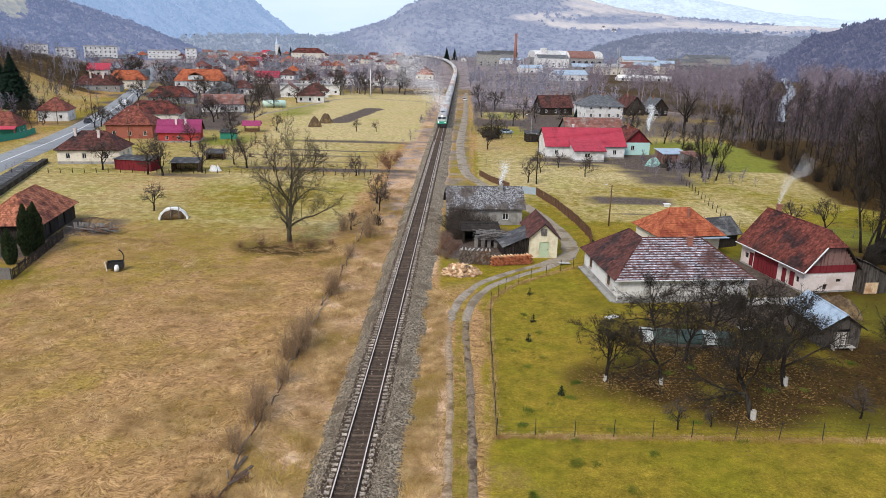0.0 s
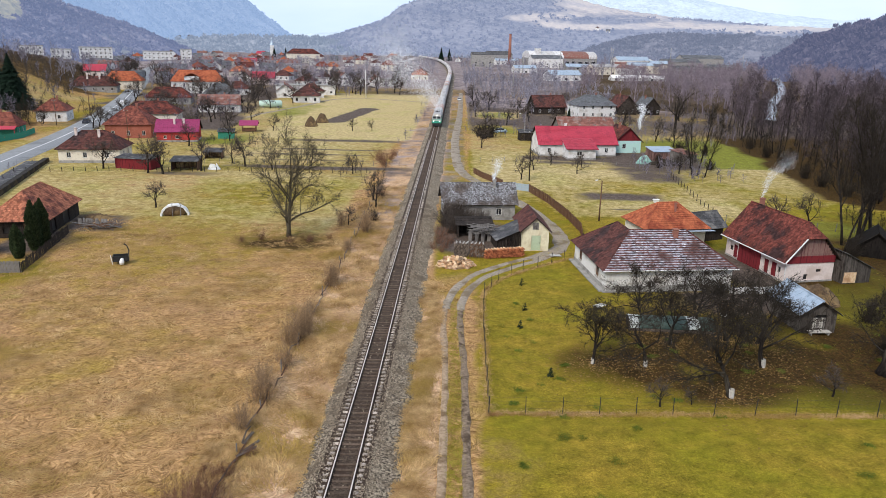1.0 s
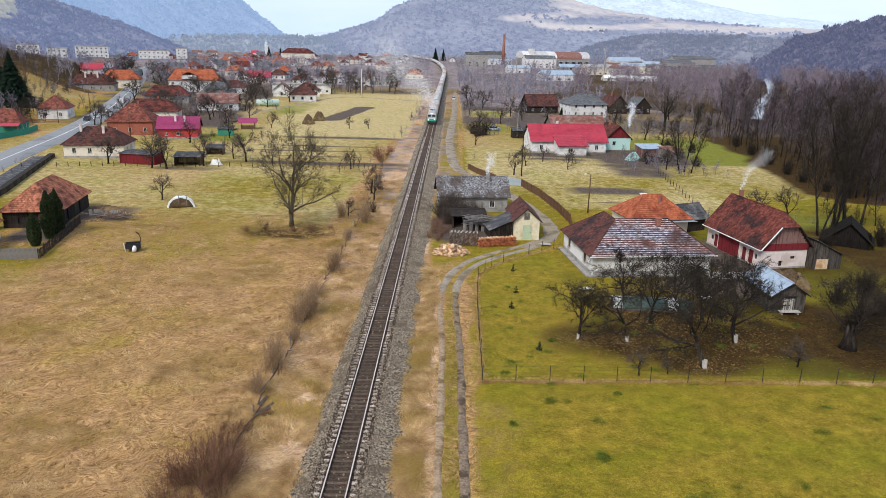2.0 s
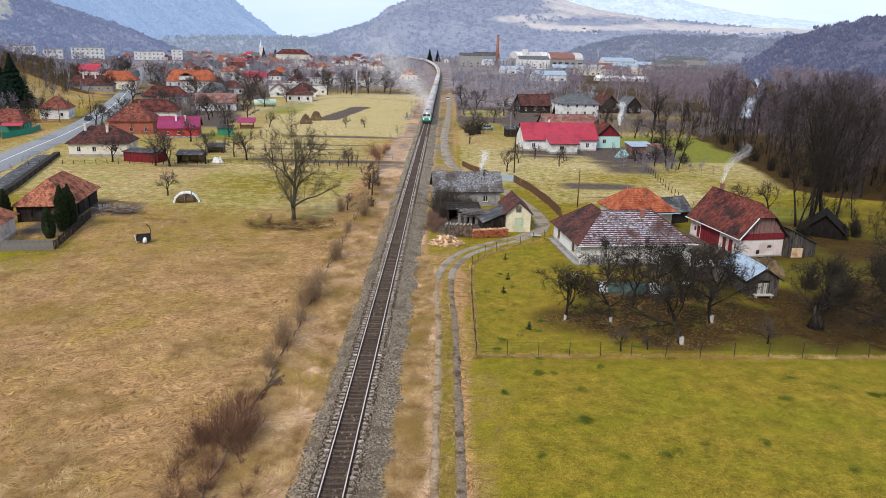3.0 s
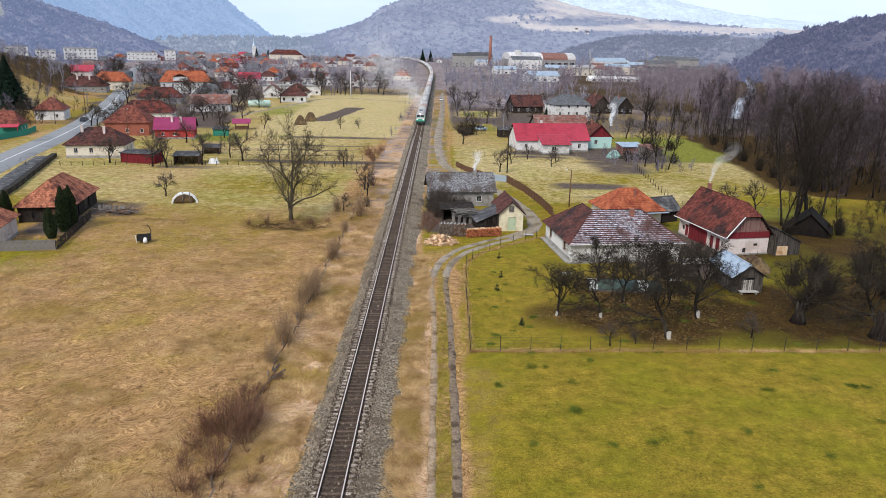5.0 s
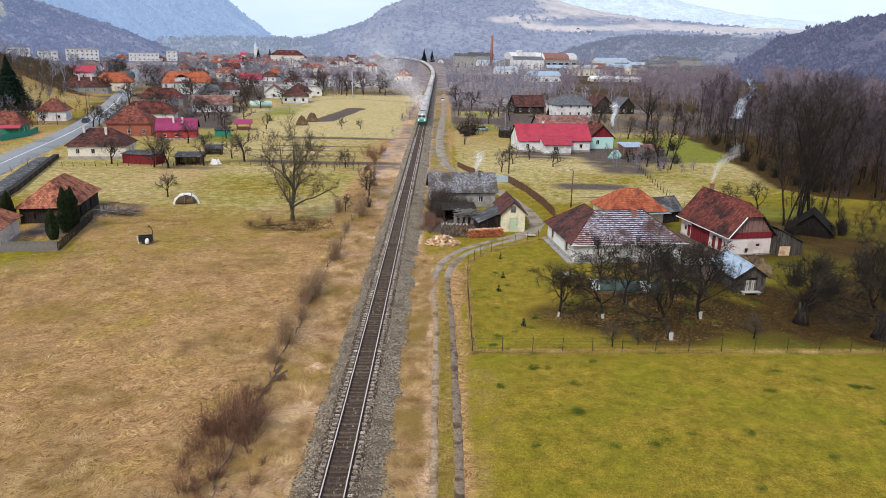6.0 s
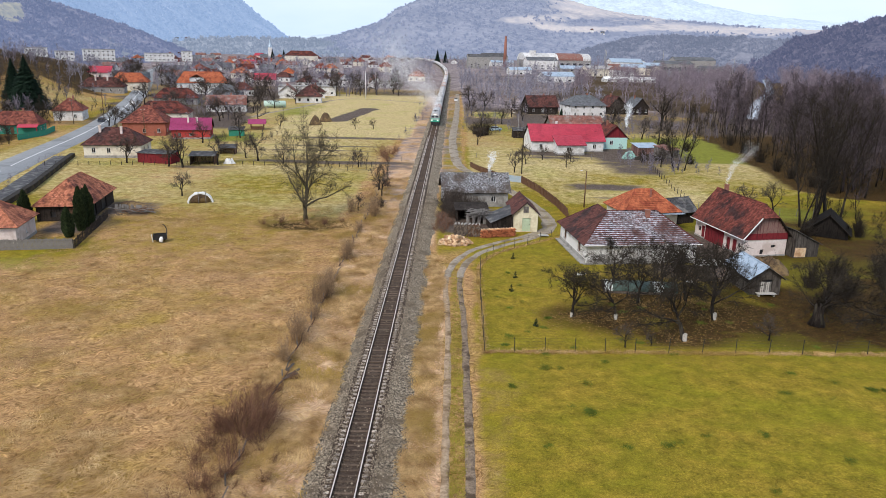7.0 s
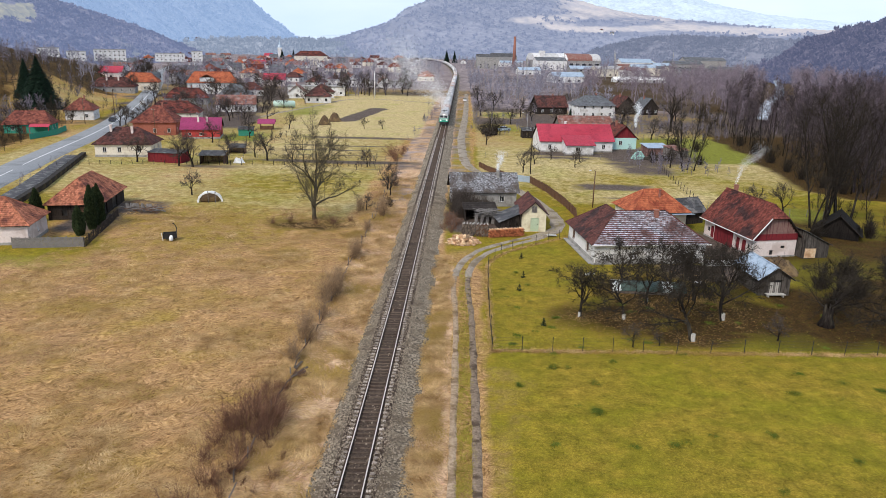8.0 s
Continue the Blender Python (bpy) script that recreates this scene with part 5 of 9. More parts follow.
def outline(L, W):
    return [(-L / 2, -W / 2), (L / 2, -W / 2), (L / 2, W / 2), (-L / 2, W / 2)]


def hip_roof(L, W, h, rise, inset=None, o=0.5):
    """Four slopes; inset is how far the ridge stops short of each end."""
    i = W / 2 if inset is None else inset
    drop = o * rise / (W / 2 + 0.001)
    z0, z1 = h - drop * 0.6, h + rise
    a, b, c, d = (-L / 2 - o, -W / 2 - o, z0), (L / 2 + o, -W / 2 - o, z0), (L / 2 + o, W / 2 + o, z0), (-L / 2 - o, W / 2 + o, z0)
    r0, r1 = (-L / 2 + i, 0, z1), (L / 2 - i, 0, z1)
    return [(a, b, r1, r0), (c, d, r0, r1), (b, c, r1, r1), (d, a, r0, r0)], [(r0, r1), (a, r0), (b, r1), (c, r1), (d, r0)]


def gable_roof(L, W, h, rise, o=0.45):
    z0, z1 = h - o * rise / (W / 2) * 0.8, h + rise
    a, b, c, d = (-L / 2 - o, -W / 2 - o, z0), (L / 2 + o, -W / 2 - o, z0), (L / 2 + o, W / 2 + o, z0), (-L / 2 - o, W / 2 + o, z0)
    r0, r1 = (-L / 2 - o, 0, z1), (L / 2 + o, 0, z1)
    return [(a, b, r1, r0), (c, d, r0, r1)], [(r0, r1)]


def gable_ends(L, W, h, rise, m_):
    return [([(L / 2, -W / 2, h), (L / 2, W / 2, h), (L / 2, 0, h + rise - 0.08)], m_), ([(-L / 2, W / 2, h), (-L / 2, -W / 2, h), (-L / 2, 0, h + rise - 0.08)], m_)]


def house(name, label, x, y, rz, L, W, h, rise, wall_mat, roof_mat, kind="hip", inset=None, tile=(0.6, 0.45), openings=(), chimneys=None, gable_mat=None, z=None, o=0.5, **kw):
    z = float(land(np.array([x]), np.array([y]))[0]) if z is None else z
    if kind == "hip":
        slopes, ridges = hip_roof(L, W, h, rise, inset, o)
        gables = []
    else:
        slopes, ridges = gable_roof(L, W, h, rise, o)
        gables = gable_ends(L, W, h, rise, gable_mat or wall_mat)
    if chimneys is None:
        chimneys = [(L * 0.12, 0.5, h + rise * 0.55, h + rise + 0.7, 0.5, "brick_chimney")]
    return building(name, label, x, y, rz, outline(L, W), slopes, wall_mat, roof_mat, z, h, tile, openings, chimneys, gables, ridges, **kw)


def even_windows(L, W, h, n_front=3, n_side=2, storeys=1, w=0.9, hh=1.2):
    out = []
    for s in range(storeys):
        sill = 0.9 + s * 2.8
        if sill + hh > h:
            break
        for i in range(n_front):
            out.append((0, L * (i + 0.5) / n_front, sill, w, hh, "window"))
        for k in (1, 3):
            for i in range(n_side):
                out.append((k, W * (i + 0.5) / n_side, sill, w, hh, "window"))
    return out


# white house with the frosted L-shaped roof
o, e, r = 0.5, 2.55, 6.1
W0 = [(0, 0), (15.4, 0), (15.4, 9), (8.2, 9), (8.2, 12.2), (0, 12.2)]
rA, rB, rC = (4.1, 4.5, r), (11.2, 4.5, r), (4.1, 8.6, r)
white_house = building(
    "house", "white plastered village house with a frosted hipped tile roof", 24.3, 90.7, 7.5, W0,
    [((-o, -o, e), (15.4 + o, -o, e), rB, rA, "frosted_tile"), ((-o, 12.2 + o, e), (-o, -o, e), rA, rC), ((8.2 + o, 12.2 + o, e), (-o, 12.2 + o, e), rC, rC),
     ((8.2 + o, 9, e), (8.2 + o, 12.2 + o, e), rC, rA), ((15.4 + o, -o, e), (15.4 + o, 9 + o, e), rB, rB), ((15.4 + o, 9 + o, e), (8, 9 + o, e), rA, rB)],
    "white_plaster", "brown_tile", wall_h=2.75, tile=(0.3, 0.36),
    openings=[(5, 2.6, 0.9, 1.0, 1.35, "window"), (5, 9.3, 0.9, 1.0, 1.35, "window"), (4, 4, 0.1, 1.0, 2.0, "door")],
    chimneys=[(9.6, 3.7, 4.6, 6.3, 0.55, "brick_chimney")], ridges=[(rA, rB), (rA, rC), ((-o, -o, e), rA), ((15.4 + o, -o, e), rB), ((-o, 12.2 + o, e), rC)], frame_mat="brown_wood", plinth=0.55,
    gutters=[((-o, -o - 0.06, e), (15.4 + o, -o - 0.06, e)), ((0.1, -0.1, 0), (0.1, -0.1, e)), ((15.2, -0.1, 0), (15.2, -0.1, e))], seed=3)

part("skirting_path", Mesh().box((-0.4, 6.1, 0.06), (0.6, 12.6, 0.16)).box((7.6, -0.35, 0.05), (16.0, 0.5, 0.14)), "concrete", white_house, "grey concrete path along the walls")

# orange-roofed house behind it
house("house", "low house with a clean orange hipped tile roof", 37.2, 113.0, 12, 8.8, 7.2, 3.1, 2.8, "cream_plaster", "orange_tile", inset=2.9, tile=(0.36, 0.4), openings=[(0, 2, 0.9, 0.9, 1.2, "window"), (0, 6.8, 0.9, 0.9, 1.2, "window"), (3, 4, 0.9, 0.9, 1.2, "window")], chimneys=[(0.6, -1.4, 4.6, 6.0, 0.25, "brick_chimney")], seed=4)
part("porch_roof", Mesh().box((3.0, -4.2, 2.7), (4.2, 1.5, 0.06), tilt=-6), "zinc_sheet", bpy.data.objects["house.001"], "pale sheet-metal porch roof")

# red barn with living quarters
bw, bl, bh, br = 6.6, 12.6, 3.0, 4.2
o = 0.6
zE = bh - 0.35
hz = bh + 2.6
hx = (bw / 2 + o) * (1 - (hz - zE) / (bh + br - zE))
ridge_s, ridge_n = (0, -bl / 2 + 0.9, bh + br), (0, bl / 2 + o, bh + br)
barn = building(
    "barn", "barn with a maroon tile roof, red boards and pink plastered base", 48.9, 102.2, 12, outline(bw, bl),
    [((-bw / 2 - o, bl / 2 + o, zE), (-bw / 2 - o, -bl / 2 - o, zE), (-hx, -bl / 2 - o, hz), (-hx, bl / 2 + o, hz)),
     ((-hx, bl / 2 + o, hz), (-hx, -bl / 2 - o, hz), ridge_s, ridge_n),
     ((bw / 2 + o, -bl / 2 - o, zE), (bw / 2 + o, bl / 2 + o, zE), (hx, bl / 2 + o, hz), (hx, -bl / 2 - o, hz)),
     ((hx, -bl / 2 - o, hz), (hx, bl / 2 + o, hz), ridge_n, ridge_s),
     ((-hx, -bl / 2 - o, hz), (hx, -bl / 2 - o, hz), ridge_s, ridge_s)],
    "pink_plaster", "maroon_tile", wall_h=2.45, tile=(0.3, 0.38),
    openings=[(0, 2.9, 0.3, 0.6, 0.7, "hole"), (0, 4.6, 1.2, 0.7, 0.4, "hole"), (3, 1.2, 0.9, 0.8, 0.7, "hole"), (3, 2.2, 0.1, 0.9, 1.8, "door"), (3, 8.9, 0.05, 0.9, 1.9, "door"), (3, 10.4, 0.2, 1.0, 1.8, "door"), (3, 11.4, 1.0, 0.6, 0.7, "hole")],
    chimneys=[(0.6, 5.4, 6.2, 7.9, 0.5, "brick_chimney"), (1.7, -1.4, 5.0, 6.6, 0.4, "brick_chimney")], ridges=[(ridge_s, ridge_n)], category="barn", door_mat="red_paint", plinth=0.2, seed=6)
reds = Mesh()
for i in range(22):
    u = -bw / 2 + (i + 0.5) * bw / 22
    top_z = min(hz, bh + br * (1 - abs(u) / (bw / 2))) - 0.05
    if top_z > 3.35:
        part("gable_board", Mesh().box((u, -bl / 2 - 0.05, (3.35 + top_z) / 2), (bw / 22 * 0.95, 0.05, top_z - 3.35)), "weathered_red_wood", barn)
reds.box((0, -bl / 2 - 0.06, 2.9), (bw, 0.08, 0.9))
part("red_band", reds, "red_paint", barn, "dark red painted board band")
for i in range(16):
    part("side_board", Mesh().box((-bw / 2 - 0.04, -1.4 + (i + 0.5) * 0.3, 1.3), (0.06, 0.285, 2.6)), "red_paint", barn)
part("side_beam", Mesh().box((-bw / 2 - 0.05, 0, 2.7), (0.06, bl, 0.5)), "red_paint", barn)
verge = Mesh()
for s in (-1,):
    verge.slab([(s * (bw / 2 + 0.62), -bl / 2 - 0.68, zE + 0.02), (s * (bw / 2 + 0.62), -bl / 2 - 0.55, zE + 0.06), (s * hx, -bl / 2 - 0.55, hz + 0.1), (s * hx, -bl / 2 - 0.68, hz + 0.06)], 0.1)
part("verge_flashing", verge, "frame_white", barn, "pale metal verge flashing")
part("gutter", Mesh().tube([(-bw / 2 - 0.7, -bl / 2 - 0.6, zE), (-bw / 2 - 0.7, bl / 2 + 0.6, zE)], [0.07, 0.07], 6).tube([(-bw / 2 - 0.1, -bl / 2 - 0.1, zE), (-bw / 2 - 0.1, -bl / 2 - 0.1, 0)], [0.05, 0.05], 6), "frame_white", barn)


def plank_shed(name, label, x, y, rz, L, W, h0, h1, wall_mat, roof_mat, gap=0.02, seed=1, category="shed", open_front=False, o=0.3, group=""):
    """A lean-to of upright planks: front (y-) eave at h0, back eave at h1."""
    rng = random.Random(seed)
    ob = thing(name, x, y, float(land(np.array([x]), np.array([y]))[0]), rz, label, category, group)
    sides = [("front", -L / 2, -W / 2, L / 2, -W / 2), ("side", L / 2, -W / 2, L / 2, W / 2), ("back", L / 2, W / 2, -L / 2, W / 2), ("side", -L / 2, W / 2, -L / 2, -W / 2)]
    for k, (nm, xa, ya, xb, yb) in enumerate(sides):
        if nm == "front" and open_front:
            continue
        m_ = Mesh()
        ln = math.hypot(xb - xa, yb - ya)
        nb = max(3, int(ln / 0.2))
        ang = math.degrees(math.atan2(yb - ya, xb - xa))
        for i in range(nb):
            t = (i + 0.5) / nb
            px, py = xa + (xb - xa) * t, ya + (yb - ya) * t
            top = h0 + (h1 - h0) * (py + W / 2) / W - 0.04 - (rng.uniform(0, 0.08))
            m_.box((px, py, top / 2 - 0.1), (ln / nb - gap, 0.04, top + 0.2), ang, tilt=rng.uniform(-0.6, 0.6))
        part(nm + "_planks", m_, wall_mat, ob)
    for px in (-L / 2 + 0.1, L / 2 - 0.1):
        for py in (-W / 2 + 0.1, W / 2 - 0.1):
            top = h0 + (h1 - h0) * (py + W / 2) / W
            part("post", Mesh().box((px, py, top / 2), (0.14, 0.14, top)), "dark_wood", ob)
    rm = Mesh()
    s = (h1 - h0) / W
    a, b, c, d = (-L / 2 - o, -W / 2 - o, h0 - s * o), (L / 2 + o, -W / 2 - o, h0 - s * o), (L / 2 + o, W / 2 + o, h1 + s * o), (-L / 2 - o, W / 2 + o, h1 + s * o)
    rm.slab([a, b, c, d], 0.05)
    tm = Mesh()
    tiled_slope(tm, a, b, c, d, (1.0, 0.9), rng, 0.025)
    tagged(part("roof_tiles", tm, roof_mat, ob), kind="stuff")
    part("roof", rm, [roof_mat, roof_mat], ob)
    return ob


lean = plank_shed("lean_to", "dark grey plank lean-to with a patched tan door", 55.4, 98.6, 102, 5.4, 3.8, 2.0, 3.9, "dim_wood", "tar_felt", seed=9)
part("door", Mesh().box((-2.76, 0.95, 0.74), (0.05, 1.7, 1.35), 0, tilt=1.5), "split_wood", lean, "tan boarded door patch")
house("shed", "dark timber shed with a tarred gable roof", 43.4, 116.2, 25, 5.0, 4.4, 2.2, 1.7, "dark_wood", "tar_felt", kind="gable", tile=(0.9, 0.7), openings=[(3, 2.2, 0.2, 1.6, 1.7, "hole")], chimneys=[], category="shed")
metal = house("shed", "small plank shed with a shiny zinc roof", 43.2, 82.8, 95.0, 6.2, 3.7, 2.2, 1.3, "dim_wood", "zinc_sheet", kind="gable", tile=(1.2, 3.0), openings=[(3, 2.1, 0.3, 1.2, 1.6, "hole")], chimneys=[], category="shed", o=0.4)
for i in range(7):
    part("door_slat", Mesh().box((-3.16, -0.6 + i * 0.22, 1.0), (0.04, 0.16, 1.3)), "limewash" if i % 3 else "grey_wood", metal, "pale bleached door slat")
bench = part("bench", Mesh().box((-3.5, 0, 0.32), (0.7, 2.2, 0.08)), "limewash", metal, "pale bench board by the door")
for u in (-0.9, 0.9):
    part("bench_foot", Mesh().box((-3.5, u, 0.14), (0.5, 0.12, 0.3)), "limewash", bench)

# yellow gabled shed, its lean-to and the old mossy house
ys_ = house("shed", "pale yellow plastered shed with a brown tile gable roof", 17.7, 110.8, 93, 8.0, 3.7, 3.0, 1.7, "yellow_plaster", "brown_tile", kind="gable", tile=(0.32, 0.38), openings=[(3, 1.95, 0.1, 1.3, 2.1, "door")], chimneys=[], door_mat="pale_green_paint", category="shed", o=0.35, seed=8)
part("loft_door", Mesh().box((-4.06, 0.05, 3.55), (0.08, 0.8, 0.95)).box((-4.08, 0.05, 3.55), (0.06, 0.08, 0.95)), "grey_wood", ys_, "grey loft hatch")
plank_shed("lean_to", "leaning grey plank shelter with a slab roof", 14.1, 109.4, -80, 4.4, 3.6, 1.5, 3.0, "dark_wood", "tar_felt", seed=12, gap=0.05)
plank_shed("shelter", "dark open shelter crammed with old boards", 9.6, 114.2, 5, 5.0, 3.2, 2.0, 2.4, "dark_wood", "dark_wood", seed=13, gap=0.06, open_front=True)
house("house", "derelict grey cottage with a mossy frosted tile roof", 10.4, 126.6, 6, 11.4, 6.2, 2.9, 2.6, "grey_plaster", "mossy_tile", kind="gable", tile=(0.3, 0.36), openings=[(0, 2.5, 0.8, 0.9, 1.1, "window"), (0, 5.6, 0.1, 1.0, 1.9, "door"), (0, 8.8, 0.8, 0.9, 1.1, "window"), (1, 3.4, 0.9, 0.8, 1.0, "window")],
      chimneys=[(2.6, -0.7, 4.6, 6.0, 0.5, "concrete")], gable_mat="grey_wood", seed=11, door_mat="grey_wood")

# houses by the road
house("house", "old farmhouse with a faded red hipped tile roof", -55.0, 113.0, 100, 13.5, 7.6, 2.6, 3.3, "dark_wood", "faded_tile", inset=3.4, chimneys=[], tile=(0.3, 0.36), openings=[(0, 3, 0.2, 1.6, 1.7, "hole"), (0, 8, 0.2, 2.6, 1.9, "hole"), (3, 2.4, 0.6, 0.8, 0.9, "hole"), (3, 5.2, 0.2, 1.0, 1.8, "door")], seed=14)
house("house", "white and pink cottage with a red hipped tile roof", -59.4, 94.4, 12, 12.5, 7.4, 3.0, 3.0, "pink_plaster", "faded_tile", inset=3.6, tile=(0.3, 0.36), openings=[(1, 3.8, 1.0, 0.5, 0.7, "window"), (0, 3, 0.9, 0.9, 1.1, "window"), (0, 8, 0.9, 0.9, 1.1, "window")], seed=15, plinth=0.4)
house("house", "cream bungalow with a brown hipped tile roof", -75.2, 172.0, 8, 13.0, 9.0, 3.3, 3.4, "cream_plaster", "brown_tile", inset=4.0, openings=[(0, 2.2, 1.2, 0.9, 1.2, "window"), (0, 5.6, 1.2, 0.9, 1.2, "window"), (0, 10.2, 1.2, 0.9, 1.2, "window"), (1, 3, 1.2, 0.9, 1.2, "window"), (1, 6.5, 1.2, 0.9, 1.2, "window")],
      chimneys=[(-3.4, -1.2, 5.0, 7.3, 0.5, "pink_plaster"), (1.6, -1.6, 5.0, 7.0, 0.5, "pink_plaster")], plinth=0.6, seed=16)
house("house", "red house with a magenta sheet-metal gable roof", -69.5, 207.0, 13, 10.5, 8.5, 2.9, 2.7, "bright_red_paint", "magenta_sheet", kind="gable", tile=(1.1, 0.5), openings=[(0, 2.2, 0.9, 0.8, 0.9, "window"), (0, 5.2, 0.9, 0.8, 0.9, "window"), (1, 4.2, 0.1, 1.0, 2.0, "door")],
      chimneys=[(-0.8, -1.6, 4.2, 5.9, 0.5, "pink_plaster"), (1.6, -1.6, 4.2, 5.9, 0.5, "pink_plaster")], plinth=0.5, seed=17)
house("house", "brick house with a tall brown pyramid roof", -85.2, 213.5, 11, 12.0, 11.0, 4.0, 4.3, "brick_red", "red_tile", inset=5.0, openings=even_windows(12, 11, 4, 3, 2), seed=18)
house("house", "long house with a brown tile roof", -91.5, 242.0, 13, 17.0, 10.0, 4.0, 3.4, "cream_plaster", "maroon_tile", inset=4.0, openings=even_windows(17, 10, 4, 4, 2), seed=19)
house("house", "small white cottage with a pyramid tile roof", -126.0, 247.0, 15, 9.0, 9.0, 3.6, 3.6, "white_plaster", "red_tile", inset=4.2, openings=even_windows(9, 9, 3.6, 2, 2), seed=20)
house("house", "teal-walled cottage with a rust-red hipped roof", -121.5, 209.0, 14, 12.5, 7.5, 2.8, 3.4, "green_paint", "red_tile", inset=2.2, openings=[(0, 2.4, 0.9, 0.9, 1.1, "window"), (0, 5.4, 0.1, 1.0, 2.0, "door"), (1, 2.2, 0.9, 0.9, 1.1, "window"), (1, 5.2, 0.9, 0.9, 1.1, "window")], seed=21)
part("porch_roof", Mesh().slab([(1.0, -6.0, 2.1), (6.4, -6.0, 2.1), (6.4, -3.6, 2.9), (1.0, -3.6, 2.9)], 0.08).box((1.2, -5.8, 1.0), (0.14, 0.14, 2.0)).box((6.2, -5.8, 1.0), (0.14, 0.14, 2.0)), "pink_sheet", bpy.data.objects["house.010"], "crimson sheet porch roof")
house("house", "large white house with a bright orange roof and dormer", -127.0, 384.0, 16, 25.0, 14.0, 6.0, 5.2, "white_plaster", "orange_tile", inset=3.5, tile=(0.9, 0.7), openings=even_windows(25, 14, 6, 6, 3, 2), seed=22)
dorm = Mesh().box((-2.5, -6.2, 7.4), (7, 2.6, 2.0))
part("dormer_wall", dorm, "white_plaster", bpy.data.objects["house.011"])
dr = Mesh()
dr.slab([(-6.4, -8.0, 8.2), (-2.5, -8.0, 10.2), (-2.5, -2.5, 10.2), (-6.4, -2.5, 8.2)], 0.15)
dr.slab([(-2.5, -8.0, 10.2), (1.4, -8.0, 8.2), (1.4, -2.5, 8.2), (-2.5, -2.5, 10.2)], 0.15)
part("dormer_roof", dr, "orange_tile", bpy.data.objects["house.011"])
plank_shed("shed", "dark red flat-roofed garden shed", -62.0, 163.6, -8, 8.2, 4.0, 2.3, 2.6, "red_paint", "tar_felt", seed=31)
plank_shed("shed", "open wood shed with a grey felt roof", -51.3, 163.0, 8, 5.4, 4.0, 2.1, 2.6, "brown_wood", "tar_felt", seed=32, open_front=True)

house("house", "long low house with a dark brown roof and two chimneys", -174.0, 371.0, 15, 21.0, 10.0, 3.4, 4.2, "grey_plaster", "brown_tile", inset=4.0, tile=(0.9, 0.7), openings=even_windows(21, 10, 3.4, 5, 2), seed=51, chimneys=[(-3.0, -1.6, 5.2, 8.8, 0.7, "pink_plaster"), (2.6, -1.6, 5.2, 8.8, 0.7, "pink_plaster")])
house("house", "house with a new orange hipped roof beside the road", -171.0, 396.0, 15, 19.0, 11.0, 4.6, 4.6, "cream_plaster", "orange_tile", inset=4.0, tile=(0.9, 0.7), openings=even_windows(19, 11, 4.6, 4, 2), seed=52, chimneys=[])
house("house", "low house with a purple-brown sheet roof behind bare trees", -116.0, 318.0, 14, 18.0, 10.0, 3.0, 3.8, "grey_plaster", "maroon_tile", inset=4.0, tile=(0.9, 0.6), openings=even_windows(18, 10, 3.0, 4, 2), seed=53)
house("house", "house with a dark hipped slate roof among trees", -100.0, 336.0, 14, 15.0, 11.0, 3.2, 4.4, "cream_plaster", "grey_tile", inset=5.0, tile=(0.9, 0.6), openings=even_windows(15, 11, 3.2, 3, 2), seed=54, chimneys=[])

# pink-roofed farmstead
house("house", "white house with a bright crimson sheet-metal roof", 37.2, 199.5, 7, 20.0, 10.0, 3.2, 3.8, "white_plaster", "pink_sheet", kind="gable", tile=(1.1, 0.4), openings=even_windows(20, 10, 3.2, 4, 2), seed=23, plinth=0.4, chimneys=[(-2, 1.0, 6.0, 7.6, 0.5, "white_plaster")])
building("house_wing", "low white front wing under a crimson sheet roof", 37.6, 191.6, 8, outline(7.2, 5.0), [((-4.1, -3.0, 2.55), (4.1, -3.0, 2.55), (4.1, 3.0, 4.6), (-4.1, 3.0, 4.6))], "white_plaster", "pink_sheet", wall_h=2.75, tile=(1.1, 0.4), openings=[(0, 3.0, 1.0, 1.3, 1.0, "window")], plinth=0.4, seed=24,
                gables=[([(3.6, -2.5, 2.7), (3.6, 2.5, 2.7), (3.6, 2.5, 4.3)], "white_plaster"), ([(-3.6, 2.5, 2.7), (-3.6, -2.5, 2.7), (-3.6, 2.5, 4.3)], "white_plaster")])
house("house", "turquoise cottage with a dark red gable roof", 51.6, 207.0, 98, 10.0, 7.0, 3.2, 3.4, "turquoise_plaster", "maroon_tile", kind="gable", tile=(0.5, 0.45), openings=[(3, 2.4, 1.2, 1.0, 1.2, "window")], gable_mat="red_paint", seed=25)
plank_shed("shed", "hen house with pink walls and a tin roof", 58.6, 193.0, 10, 6.0, 5.0, 2.2, 2.8, "weathered_red_wood", "zinc_sheet", seed=33)
plank_shed("shed", "grey patched tool shed beside the yard", 63.0, 189.0, 35, 4.0, 5.0, 2.2, 2.9, "grey_wood", "rusty_sheet", seed=34)
house("barn", "long barn with a rusty red roof", 46.0, 236.0, 8, 17.0, 8.0, 3.0, 3.0, "grey_wood", "rusty_sheet", kind="gable", tile=(1.0, 0.8), openings=[(0, 8, 0.1, 3, 2.4, "hole")], chimneys=[], seed=26, category="barn")
house("house", "two-storey white house with a dark grey hipped roof", 59.5, 298.0, 14, 15.0, 12.0, 5.0, 3.6, "white_plaster", "grey_tile", inset=4.0, tile=(0.9, 0.6), openings=even_windows(15, 12, 5, 4, 3, 2), seed=27)
house("house", "brown timber house with a pointed gable", 76.0, 318.0, 104, 11.0, 8.0, 3.4, 4.2, "dark_wood", "brown_tile", kind="gable", openings=even_windows(11, 8, 4, 2, 2), seed=28)
